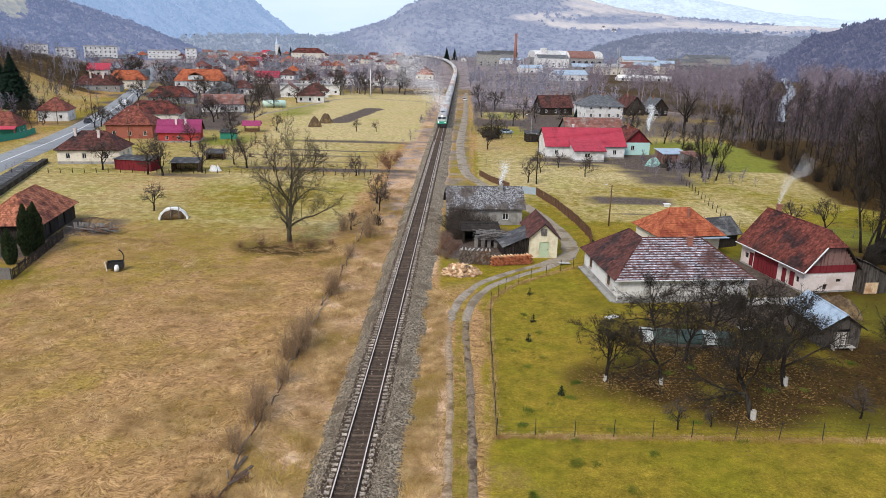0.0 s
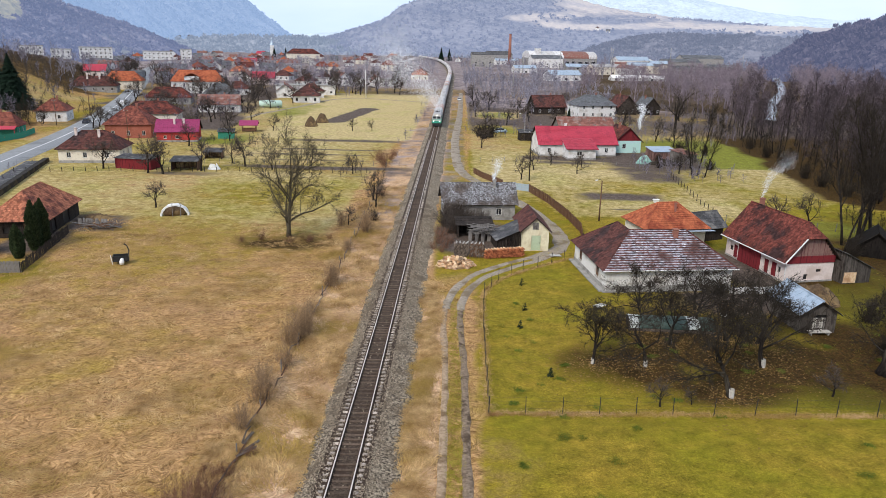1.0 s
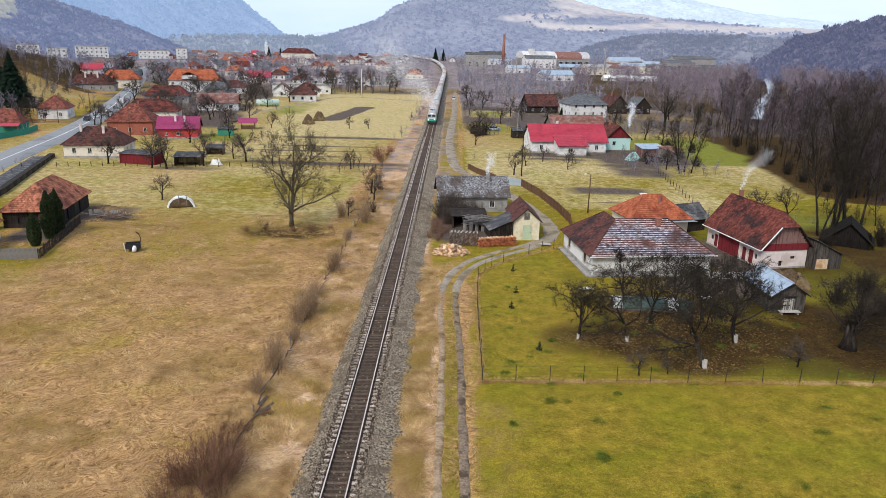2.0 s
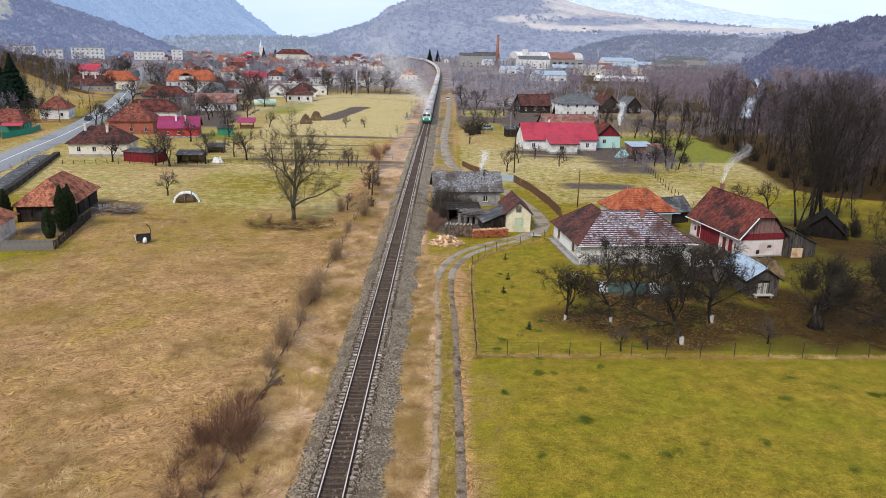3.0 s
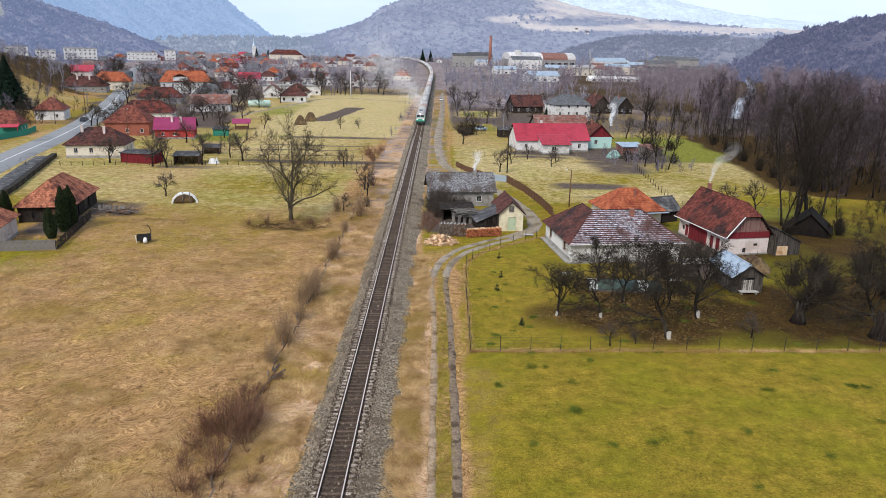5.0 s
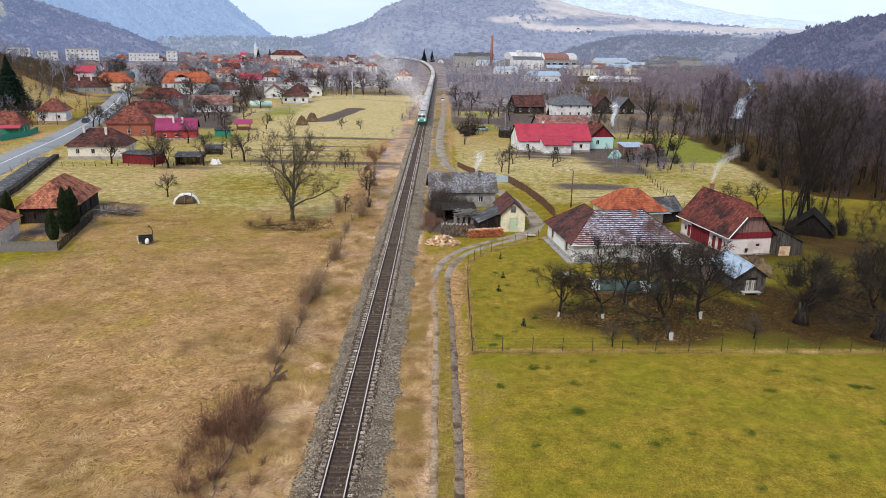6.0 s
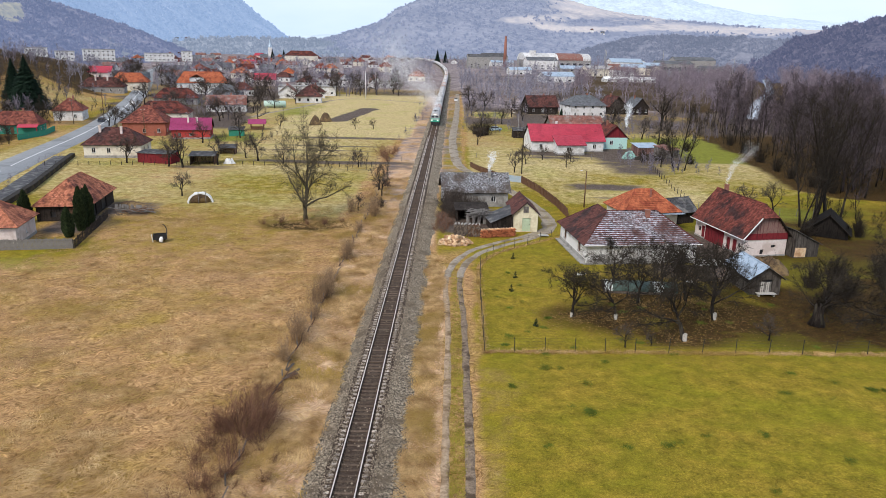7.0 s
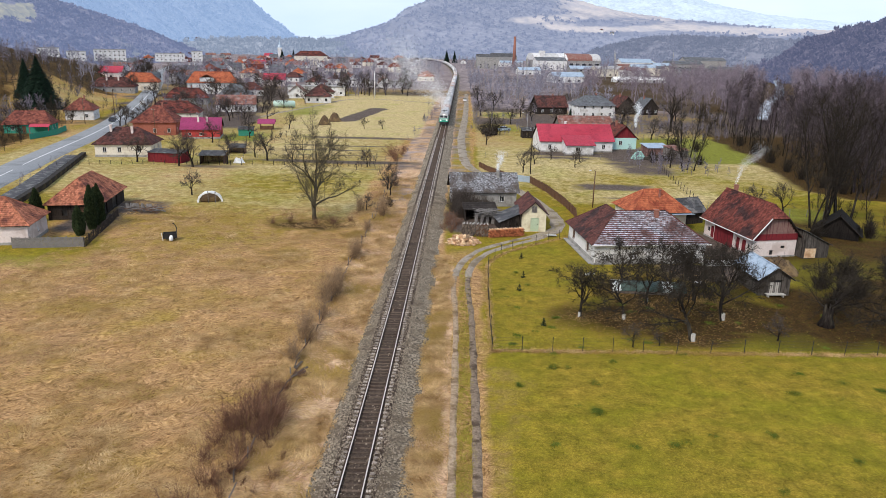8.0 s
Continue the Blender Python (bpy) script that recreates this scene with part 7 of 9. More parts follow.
sx_, sy_ = rs_.uniform(9, 112, 900), rs_.uniform(232, 620, 900)
keep = (sx_ < wood_edge(sy_) + 4) & (np.abs(sx_ - 7.5) > 5) & (np.hypot(sx_ - 22, sy_ - 298) > 12) & (np.hypot(sx_ - 20.5, sy_ - 249) > 10) & (np.hypot(sx_ - 45, sy_ - 268) > 13) & (np.hypot(sx_ - 60, sy_ - 306) > 12) & (lattice(sx_, sy_, 0.04, 6) > 0.35)
sx_, sy_ = sx_[keep][:330], sy_[keep][:330]
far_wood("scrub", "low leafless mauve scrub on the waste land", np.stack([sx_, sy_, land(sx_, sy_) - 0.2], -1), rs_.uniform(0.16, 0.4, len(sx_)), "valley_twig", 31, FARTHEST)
px = np.concatenate([rn.uniform(10, 80, 150), rn.uniform(-60, 120, 260), rn.uniform(-260, -20, 460), rn.uniform(-480, -150, 340), rn.uniform(60, 420, 330)])
py = np.concatenate([rn.uniform(330, 620, 150), rn.uniform(560, 1250, 260), rn.uniform(390, 1100, 460), rn.uniform(330, 1000, 340), rn.uniform(560, 1200, 330)])
keep = (np.abs(px - track_x(py)) > 9) & (distance_to(ROAD, px, py) > 8) & (distance_to(RIVER, px, py) > 10) & (px > -0.72 * py) & ~((px > -60) & (px < -4) & (py < 400)) & ~((px > 3) & (px < 13) & (py < 430))
px, py = px[keep], py[keep]
# these twigs have haze mixed into their base colour
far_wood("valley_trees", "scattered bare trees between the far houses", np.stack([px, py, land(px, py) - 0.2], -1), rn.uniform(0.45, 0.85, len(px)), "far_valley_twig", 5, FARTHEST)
px, py = rn.uniform(-330, -125, 800), rn.uniform(170, 460, 800)
dr_ = px - np.interp(py, [p[1] for p in ROAD], [p[0] for p in ROAD])
keep = (dr_ < -22) & (px > -0.74 * py - 6) & ~((np.hypot(px + 126, py - 247) < 14) | (np.hypot(px + 118, py - 206) < 14)) & ((dr_ < -55) | (py < 262) | (rn.rand(800) < 0.12))
px, py = px[keep][:230], py[keep][:230]
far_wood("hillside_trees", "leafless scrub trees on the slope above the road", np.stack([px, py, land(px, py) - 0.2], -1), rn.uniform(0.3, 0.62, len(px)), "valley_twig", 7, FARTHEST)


rs_ = np.random.RandomState(98)
sx_ = np.concatenate([rs_.uniform(9.5, 34, 150), rs_.uniform(48, 68, 55), rs_.uniform(60, 92, 70), np.linspace(-62, -88, 46) + rs_.uniform(-1.5, 1.5, 46), rs_.uniform(-9.5, -4.5, 30)])
sy_ = np.concatenate([rs_.uniform(228, 420, 150), rs_.uniform(161, 192, 55), rs_.uniform(215, 300, 70), np.linspace(72, 168, 46), rs_.uniform(180, 420, 30)])
keep = (np.abs(sx_ - np.interp(sy_, [p[1] for p in LANE], [p[0] for p in LANE])) > 3) & (np.hypot(sx_ - 22, sy_ - 298) > 10) & (np.hypot(sx_ - 20.5, sy_ - 249) > 9) & (np.hypot(sx_ - 52.6, sy_ - 185.6) > 4) & (np.hypot(sx_ - 58.6, sy_ - 193) > 6)
sx_, sy_ = sx_[keep], sy_[keep]
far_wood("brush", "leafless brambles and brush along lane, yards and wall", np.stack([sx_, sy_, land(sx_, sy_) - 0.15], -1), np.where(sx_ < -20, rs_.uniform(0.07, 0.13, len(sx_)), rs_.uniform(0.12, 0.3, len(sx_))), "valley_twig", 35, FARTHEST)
rs_ = np.random.RandomState(97)
sx_, sy_ = rs_.uniform(-112, -8, 700), rs_.uniform(152, 300, 700)
keep = (distance_to(ROAD, sx_, sy_) > 6) & (lattice(sx_, sy_, 0.05, 9) > 0.56) & ~((sx_ > -62) & (sy_ > 212)) & ~((sx_ > -40) & (sy_ > 170))
sx_, sy_ = sx_[keep][:80], sy_[keep][:80]
far_wood("garden_hedge", "leafless garden bushes and hedges round the farmyards", np.stack([sx_, sy_, land(sx_, sy_) - 0.2], -1), rs_.uniform(0.12, 0.26, len(sx_)), "garden_twig", 34, FARTHEST)
rs_ = np.random.RandomState(95)
sx_, sy_ = rs_.uniform(-250, -28, 900), rs_.uniform(385, 640, 900)
keep = (distance_to(ROAD, sx_, sy_) > 8) & (np.abs(sx_ - track_x(sy_)) > 14) & (np.hypot(sx_ + 127, sy_ - 384) > 17) & (sx_ > -0.5 * sy_)
sx_, sy_ = sx_[keep][:190], sy_[keep][:190]
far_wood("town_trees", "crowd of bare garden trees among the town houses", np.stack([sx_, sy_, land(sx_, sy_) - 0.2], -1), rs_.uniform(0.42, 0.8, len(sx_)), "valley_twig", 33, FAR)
rs_ = np.random.RandomState(90)
sx_, sy_ = rs_.uniform(-270, -112, 1400), rs_.uniform(225, 450, 1400)
dr_ = sx_ - np.interp(sy_, [p[1] for p in ROAD], [p[0] for p in ROAD])
keep = (dr_ < -9) & (np.hypot(sx_ + 126, sy_ - 247) > 9) & (np.hypot(sx_ + 118, sy_ - 206) > 10) & (np.hypot(sx_ + 176, sy_ - 386) > 13) & (np.hypot(sx_ + 186, sy_ - 408) > 13) & (lattice(sx_, sy_, 0.06, 3) > np.where(dr_ > -24, 0.62, 0.3)) & (sx_ > -0.66 * sy_)
sx_, sy_ = sx_[keep][:300], sy_[keep][:300]
far_wood("slope_scrub", "rust-brown leafless scrub on the bank above the road", np.stack([sx_, sy_, land(sx_, sy_) - 0.2], -1), rs_.uniform(0.2, 0.46, len(sx_)), "garden_twig", 32, FARTHEST)


rs_ = np.random.RandomState(89)
sx_, sy_ = np.concatenate([rs_.uniform(-175, -98, 420), rs_.uniform(70, 96, 60)]), np.concatenate([rs_.uniform(150, 262, 420), rs_.uniform(104, 132, 60)])
dr_ = sx_ - np.interp(sy_, [p[1] for p in ROAD], [p[0] for p in ROAD])
keep = ((dr_ < -11) & (np.hypot(sx_ + 126, sy_ - 247) > 9) & (np.hypot(sx_ + 121, sy_ - 209) > 10) & (np.hypot(sx_ + 112, sy_ - 203) > 7) & (sx_ > -0.72 * sy_ - 8)) | (sx_ > 0)
sx_, sy_ = sx_[keep], sy_[keep]
far_wood("dark_brush", "dense dark leafless brush on rough ground", np.stack([sx_, sy_, land(sx_, sy_) - 0.2], -1), np.where(sx_ > 0, rs_.uniform(0.1, 0.22, len(sx_)), rs_.uniform(0.22, 0.48, len(sx_))), "twig", 36, FAR)


def conifer(name, label, x, y, height, width, material, seed, cone=True, category="conifer"):
    """Stem and drooping layered sprays of needles (cone), or a dense upright column of scales."""
    rng = random.Random(seed)
    ob = thing(name, x, y, float(land(np.array([x]), np.array([y]))[0]), 0, label, category)
    part("trunk", Mesh().tube([(0, 0, -0.2), (0, 0, height * 0.92)], [width * 0.07, 0.03], 7), "bark", ob)
    m_ = Mesh()
    n_ = (3000 if height > 3 else 60) if cone else 1500
    for i in range(n_):
        t = rng.random() ** 1.25
        a = rng.uniform(0, 6.283)
        z = height * (0.06 + 0.94 * t)
        if cone:
            rad = width / 2 * (1 - t) * rng.uniform(0.55, 1.08) + 0.12
            c, s = math.cos(a), math.sin(a)
            droop, w = -0.28 * rad, min(0.28 + 0.1 * rad, width * 0.12)
            m_.add([(c * rad * 0.15, s * rad * 0.15, z), (c * rad * 0.7 - s * w, s * rad * 0.7 + c * w, z + droop * 0.6), (c * rad, s * rad, z + droop), (c * rad * 0.7 + s * w, s * rad * 0.7 - c * w, z + droop * 0.6)], [(0, 1, 2), (0, 2, 3)])
        else:
            prof = math.sin(min(1, (1 - t) * 1.6 + 0.08) * math.pi / 2) * (0.75 + 0.25 * min(1, t * 6))
            rad = width / 2 * prof * rng.uniform(0.8, 1.08) * (0.72 + 0.5 * float(lattice(a * 1.3, z * 0.9, 1.0, seed)))
            c, s = math.cos(a), math.sin(a)
            w = 0.16
            m_.add([(c * rad * 0.8 - s * w, s * rad * 0.8 + c * w, z - 0.15), (c * rad * 0.8 + s * w, s * rad * 0.8 - c * w, z - 0.15), (c * rad * 1.08, s * rad * 1.08, z + 0.38), (c * rad * 0.6, s * rad * 0.6, z + 0.2)], [(0, 1, 2), (0, 2, 3), (1, 3, 2)])
    if not cone:
        m_.tube([(0, 0, 0.1), (0, 0, height * 0.3), (0, 0, height * 0.7), (0, 0, height * 0.97)], [width * 0.34, width * 0.4, width * 0.32, 0.05], 9)
    part("foliage", m_, material, ob)
    return ob


conifer("spruce", "tall dark green spruce above the road", -155.0, 272.0, 19.0, 19.0, "needles", 1)
conifer("spruce", "tall dark green spruce above the road", -166.0, 282.0, 15, 12, "needles", 2)
for i, (x, y, h, w) in enumerate(((-48.3, 97.4, 4.2, 1.6), (-48.2, 101.0, 6.5, 1.9), (-47.9, 102.6, 6.4, 1.8), (-48.9, 103.6, 5.6, 1.7), (-58.6, 104.6, 5.0, 1.9))):
    conifer("thuja", "clipped column of dark green thuja inside the fence", x, y, h, w, "thuja_leaf", 20 + i, False, "thuja")
for i, (x, y, h) in enumerate(((-245, 1010, 18), (-232, 1022, 17), (-20, 1130, 20), (-8, 1140, 18), (52, 300, 6))):
    conifer("spruce", "dark spruce among the far houses", x, y, h, h * 0.6, "needles", 40 + i)
for x, y in ((13.6, 79.0), (14.9, 92.2), (15.3, 68.2), (14.5, 84.0)):
    conifer("sapling", "knee-high dark conifer sapling in the lawn", x, y, 0.9, 0.6, "thuja_leaf", int(x * y), True, "sapling")


# ---- fences ----
def wire_fence(name, label, line, step, h, wires, post_mat="steel_dark", r=0.035, group=""):
    ob = thing(name, 0, 0, 0, 0, label, "fence", group)
    pts = []
    for (ax, ay), (bx, by) in zip(line, line[1:]):
        n_ = max(1, round(math.hypot(bx - ax, by - ay) / step))
        pts += [(ax + (bx - ax) * i / n_, ay + (by - ay) * i / n_) for i in range(n_)]
    pts.append(line[-1])
    rng = random.Random(len(pts))
    me_ = Mesh().tube([(0, 0, -0.2), (0, 0, h)], [r, r * 0.9], 6).data("post", post_mat)
    zz = [float(land(np.array([x]), np.array([y]))[0]) for x, y in pts]
    for (x, y), z_ in zip(pts, zz):
        part("post", me_, None, ob, at=pose(x, y, z_, rng.uniform(-2.5, 2.5), rng.uniform(-2.5, 2.5)))
    for k in range(wires):
        zk = h * (k + 0.6) / wires
        part("wire", Mesh().tube([(x, y, z_ + zk + rng.uniform(-0.015, 0.015)) for (x, y), z_ in zip(pts, zz)], [0.006] * len(pts), 3), "steel_dark", ob)
    return ob


wire_fence("wire_fence", "rusty wire fence on thin posts along the lawn", FENCE_S, 3.1, 1.5, 5)
wire_fence("wire_fence", "rusty wire fence on thin posts beside the lane", FENCE_W, 2.6, 1.5, 5)
wire_fence("wire_fence", "grey post fence across the far meadow", [(46, 128), (58, 122), (72, 121)], 2.6, 1.4, 4, "grey_wood", 0.06)
wire_fence("wire_fence", "old wooden post fence along the meadow", [(53.5, 166), (52, 148), (50.7, 131.6), (46.5, 123)], 2.6, 1.3, 3, "dark_wood", 0.06)
wire_fence("wire_fence", "grey garden post fence", [(12.5, 181), (30, 184), (48, 181)], 3.0, 1.3, 3, "grey_wood", 0.05)
wire_fence("wire_fence", "low garden fence across the plots", [(-60, 170), (-30, 172), (-6, 172)], 3.2, 1.1, 3, "grey_wood", 0.05)


def board_fence(name, label, line, h, material, board=0.16, gap=0.012, lean=1.0, group=""):
    """Panels of upright boards between posts."""
    ob = thing(name, 0, 0, 0, 0, label, "fence", group)
    rng = random.Random(int(h * 100) + len(line))
    for (ax, ay), (bx, by) in zip(line, line[1:]):
        ln = math.hypot(bx - ax, by - ay)
        n_ = max(1, round(ln / 2.2))
        ang = math.degrees(math.atan2(by - ay, bx - ax))
        for i in range(n_):
            x0, y0 = ax + (bx - ax) * i / n_, ay + (by - ay) * i / n_
            w = ln / n_
            nb = max(2, int(w / board))
            z_ = float(land(np.array([x0]), np.array([y0]))[0])
            panel = part("panel_rail", Mesh().box((w / 2, 0.05, h * 0.78), (w, 0.05, 0.09)), material, ob, at=pose(x0, y0, z_, rng.uniform(-lean, lean) * 1.5, 0, ang))
            slat = Mesh().box((0, 0, h / 2 - 0.02), (w / nb - gap, 0.025, h)).data("board", material)
            for k in range(nb):
                part("board", slat, None, panel, at=pose((k + 0.5) * w / nb, 0, rng.uniform(-0.06, 0.03) * h, rng.uniform(-lean, lean), rng.uniform(-lean, lean) * 0.7))
            part("post", Mesh().box((0, 0.1, h / 2), (0.11, 0.11, h * 1.08)), material, ob, at=pose(x0, y0, z_, 0, 0, ang))
    return ob


lane_fence = [(25.4, 112.5), (25.9, 117), (25.2, 126), (23.4, 138), (20.9, 148.0)]
board_fence("board_fence", "dark brown board fence along the lane", lane_fence, 1.55, "brown_wood")
board_fence("board_fence", "blue-grey sheet fence beside the cottage", [(20.9, 148.0), (17.6, 149.6)], 1.4, "zinc_sheet")
board_fence("board_fence", "dark brown board fence on the lane's far bend", [(16.2, 152.5), (12.6, 160.5), (10.6, 166.5)], 1.3, "brown_wood")
board_fence("board_fence", "weathered grey plank fence round the cottage yard", [(-53.6, 90.0), (-44.6, 91.8)], 1.5, "grey_wood", 0.14)
board_fence("board_fence", "dark slatted yard fence with gaps", [(-44.6, 91.8), (-46.4, 100.5), (-48.4, 109.6)], 1.3, "dark_wood", 0.2, 0.08, 2.0)
board_fence("board_fence", "dark boards and gate beside the white house", [(23.6, 104.0), (25.6, 109.5), (25.4, 112.5)], 1.3, "dark_wood")
wire_fence("wire_fence", "dark wooden post fence at the upper end of the pasture", [(-84, 155), (-66, 158.5), (-44, 160.5), (-10, 163.5)], 2.4, 1.0, 4, "dark_wood", 0.07)
board_fence("board_fence", "teal boarded yard fence", [(-112.5, 193), (-111.2, 204), (-113.8, 214)], 1.6, "green_paint", 0.3)
part("low_wall", Mesh().box((0, 0, 0.4), (11, 0.25, 0.8)), "white_plaster", thing("garden_wall", 44.3, 91.4, 0, 6, "low whitewashed yard wall", "wall"), "")

# near-black blocks: the wall's shadowed face is part of their colour
parapet = thing("parapet", 0, 0, 0, 0, "dark concrete parapet along the road bank", "parapet")
for (ax, ay), (bx, by) in zip([(-66, 104), (-72.5, 130), (-79.5, 152)], [(-72.5, 130), (-79.5, 152), (-84.5, 168)]):
    ln, ang = math.hypot(bx - ax, by - ay), math.degrees(math.atan2(by - ay, bx - ax))
    k = int(ln / 4)
    for i in range(k):
        t = (i + 0.5) / k
        part("block", Mesh().box((0, 0, 0.35), (ln / k - 0.03, 1.1, 1.1), taper=0.97), "black_stone", parapet, at=pose(ax + (bx - ax) * t, ay + (by - ay) * t, 0, 0, 0, ang))
field_edge = thing("fallen_fence", 0, 0, 0, 0, "collapsed old fence poles in the dry hedge line", "fence")
rr = random.Random(71)
for i in range(46):
    y = 36 + i * 2.1
    ln = rr.uniform(1.6, 3.2)
    m_ = Mesh().tube([(0, -ln / 2, rr.uniform(0.2, 0.45)), (rr.uniform(-0.2, 0.2), 0, rr.uniform(0.3, 0.6)), (0, ln / 2, rr.uniform(0.15, 0.45))], [0.07, 0.06, 0.045], 5)
    part("pole", m_, "old_log" if i % 3 else "brown_wood", field_edge, at=pose(-7.6 + rr.uniform(-0.25, 0.25), y, 0, 0, 0, rr.uniform(-8, 8)))
    if i % 3 == 0:
        part("stake", Mesh().tube([(0, 0, -0.1), (rr.uniform(-0.2, 0.2), 0, rr.uniform(0.7, 1.3))], [0.06, 0.05], 6), "grey_wood", field_edge, at=pose(-7.7, y, 0))


# ---- poles ----
def pole(label, x, y, h, r, material, lamp=False, arm=True):
    ob = thing("utility_pole", x, y, float(land(np.array([x]), np.array([y]))[0]), random.Random(int(x * 7)).uniform(0, 90), label, "utility pole")
    part("shaft", Mesh().tube([(0, 0, -0.3), (0, 0, h)], [r, r * 0.7], 8), material, ob, smooth=True)
    if arm:
        part("crossarm", Mesh().box((0, 0, h - 0.35), (1.2, 0.09, 0.09)), "grey_wood", ob)
        for u in (-0.5, 0, 0.5):
            part("insulator", Mesh().tube([(u, 0, h - 0.3), (u, 0, h - 0.12)], [0.035, 0.05], 6), "frame_white", ob)
    if lamp:
        part("lamp_arm", Mesh().tube([(0, 0, h - 0.1), (-0.7, 0, h + 0.3), (-1.5, 0, h + 0.35)], [0.03, 0.03, 0.03], 5), "steel_dark", ob)
        part("lamp_head", Mesh().box((-1.8, 0, h + 0.34), (0.6, 0.2, 0.12), taper=0.8), "frame_white", ob)


pole("wooden street lamp pole with a short arm", 30.2, 125.2, 6.6, 0.13, "brown_wood", True, False)
pole("dark wooden utility pole beside the lane", 22.0, 158.5, 10.4, 0.14, "dark_wood")
pole("lamp pole by the gardens", 26.7, 224.0, 7.4, 0.1, "concrete", True, False)
pole("tall white concrete pole in the field", -39.0, 372.0, 13.4, 0.22, "frame_white", False, False)
pole("leaning wooden pole by the houses", -80.5, 200.0, 8.6, 0.13, "brown_wood")
pole("wooden pole above the road bend", -122.0, 262.0, 9.0, 0.15, "brown_wood")
pole("thin pole at the field's end", -3.6, 330.0, 7.5, 0.1, "dark_wood", False, False)
pole("pale pole among trees", 36.0, 400.0, 16.0, 0.2, "concrete", False, False)
pole("pale pole beside the road", -118.0, 233.0, 8.0, 0.13, "pale_concrete")


# ---- firewood ----
def log_mesh(r, ln, sides=8, split=False):
    m_ = Mesh()
    if split:
        m_.add([(0, -ln / 2, 0), (r * 1.5, -ln / 2, 0.1 * r), (r * 0.5, -ln / 2, r * 1.2), (0, ln / 2, 0), (r * 1.5, ln / 2, 0), (r * 0.6, ln / 2, r * 1.1)], [(0, 2, 1), (3, 4, 5), (0, 1, 4, 3), (1, 2, 5, 4), (2, 0, 3, 5)])
        return m_
    return m_.tube([(0, -ln / 2, 0), (0, ln / 2, 0)], [r, r], sides)


def wood_stack(label, x, y, rz, L, H, depth, r, mats, seed, top=None):
    ob = thing("firewood_stack", x, y, 0, rz, label, "firewood")
    rng = random.Random(seed)
    shared = [log_mesh(r * k, depth, 6).data("log", mats[i % len(mats)]) for i, k in enumerate((0.92, 1.0, 1.08, 0.85))]
    rows_, cols_ = int(H / (r * 1.78)), int(L / (r * 2.02))
    for j in range(rows_):
        for i in range(cols_):
            u = -L / 2 + (i + 0.5 + (0.5 if j % 2 else 0)) * L / cols_
            if u > L / 2:
                continue
            part("log", rng.choice(shared), None, ob, at=pose(u + rng.uniform(-0.01, 0.01), rng.uniform(-0.08, 0.08), r * (1 + j * 1.76), 0, rng.uniform(0, 360), rng.uniform(-3, 3)))
    if top:
        for i in range(cols_ // 2):
            part("top_billet", log_mesh(r * 1.1, depth * 1.05, split=True).data("top_billet", top), None, ob, at=pose(-L / 2 + (i + 0.5) * 2 * L / cols_, rng.uniform(-0.1, 0.1), rows_ * r * 1.77 + r * 0.2, 0, 0, rng.uniform(-14, 14)))
    return ob


wood_stack("long stack of freshly split orange firewood", 13.4, 103.4, 17, 5.5, 1.25, 0.9, 0.105, ["orange_wood"], 1, "split_wood")
wood_stack("tall stack of grey seasoned firewood", 7.7, 103.4, -4, 1.9, 2.0, 1.0, 0.115, ["old_log"], 2, "limewash")
wood_stack("tall stack of grey seasoned firewood", 9.8, 103.2, -4, 2.0, 1.95, 1.0, 0.115, ["old_log", "brown_wood"], 3, "limewash")
pile = thing("firewood_pile", 7.0, 99.2, 0, 8, "tumbled pile of pale split firewood beside the lane", "firewood")
rr = random.Random(8)
billets = [log_mesh(rr.uniform(0.16, 0.26), rr.uniform(0.9, 1.4), split=(i % 4 != 0)).data("billet", "split_wood") for i in range(6)]
for i in range(150):
    a, k = rr.uniform(0, 6.3), rr.random() ** 0.6
    x, y = 2.3 * k * math.cos(a), 1.5 * k * math.sin(a)
    z = max(0.08, (1.25 - 1.15 * k) * rr.random() ** 0.5)
    part("billet", rr.choice(billets), None, pile, at=pose(x, y, z, rr.uniform(-28, 28), rr.uniform(0, 360), rr.uniform(0, 360)))


# ---- farmyard things ----
def mound(name, label, x, y, lx, ly, h, material, seed, category="heap", rough=0.5, z=0.0, rz=0.0):
    """A lumpy heap."""
    n_, k = 14, 30
    v_, f_ = [], []
    for i in range(n_ + 1):
        t = i / n_
        for j in range(k):
            a = 2 * math.pi * j / k
            rr_ = t * (1 + 0.25 * rough * (float(lattice(math.cos(a) * 2 + seed, math.sin(a) * 2, 1.0, seed)) - 0.5) * 2)
            zz = h * (math.cos(min(t, 1) * math.pi) * 0.5 + 0.5) ** 0.45
            zz *= 1 + rough * (float(lattice(math.cos(a) * rr_ * 3, math.sin(a) * rr_ * 3, 1.6, seed + 2)) - 0.5) * 1.6
            v_.append((lx / 2 * rr_ * math.cos(a), ly / 2 * rr_ * math.sin(a), zz - 0.08 * t))
    for i in range(n_):
        for j in range(k):
            f_.append((i * k + j, (i + 1) * k + j, (i + 1) * k + (j + 1) % k, i * k + (j + 1) % k))
    return whole(name, Mesh().add(v_, f_), material, label, category, smooth=True, at=pose(x, y, z + float(land(np.array([x]), np.array([y]))[0]), 0, 0, rz))


mound("compost_mound", "brown dung heap behind the zinc-roofed shed", 47.6, 89.6, 6.5, 5.5, 1.7, "manure", 3)
mound("dung_mound", "spread brown heap of old straw by the farmhouse", -48.6, 118.6, 5.5, 2.6, 0.6, "manure", 4)
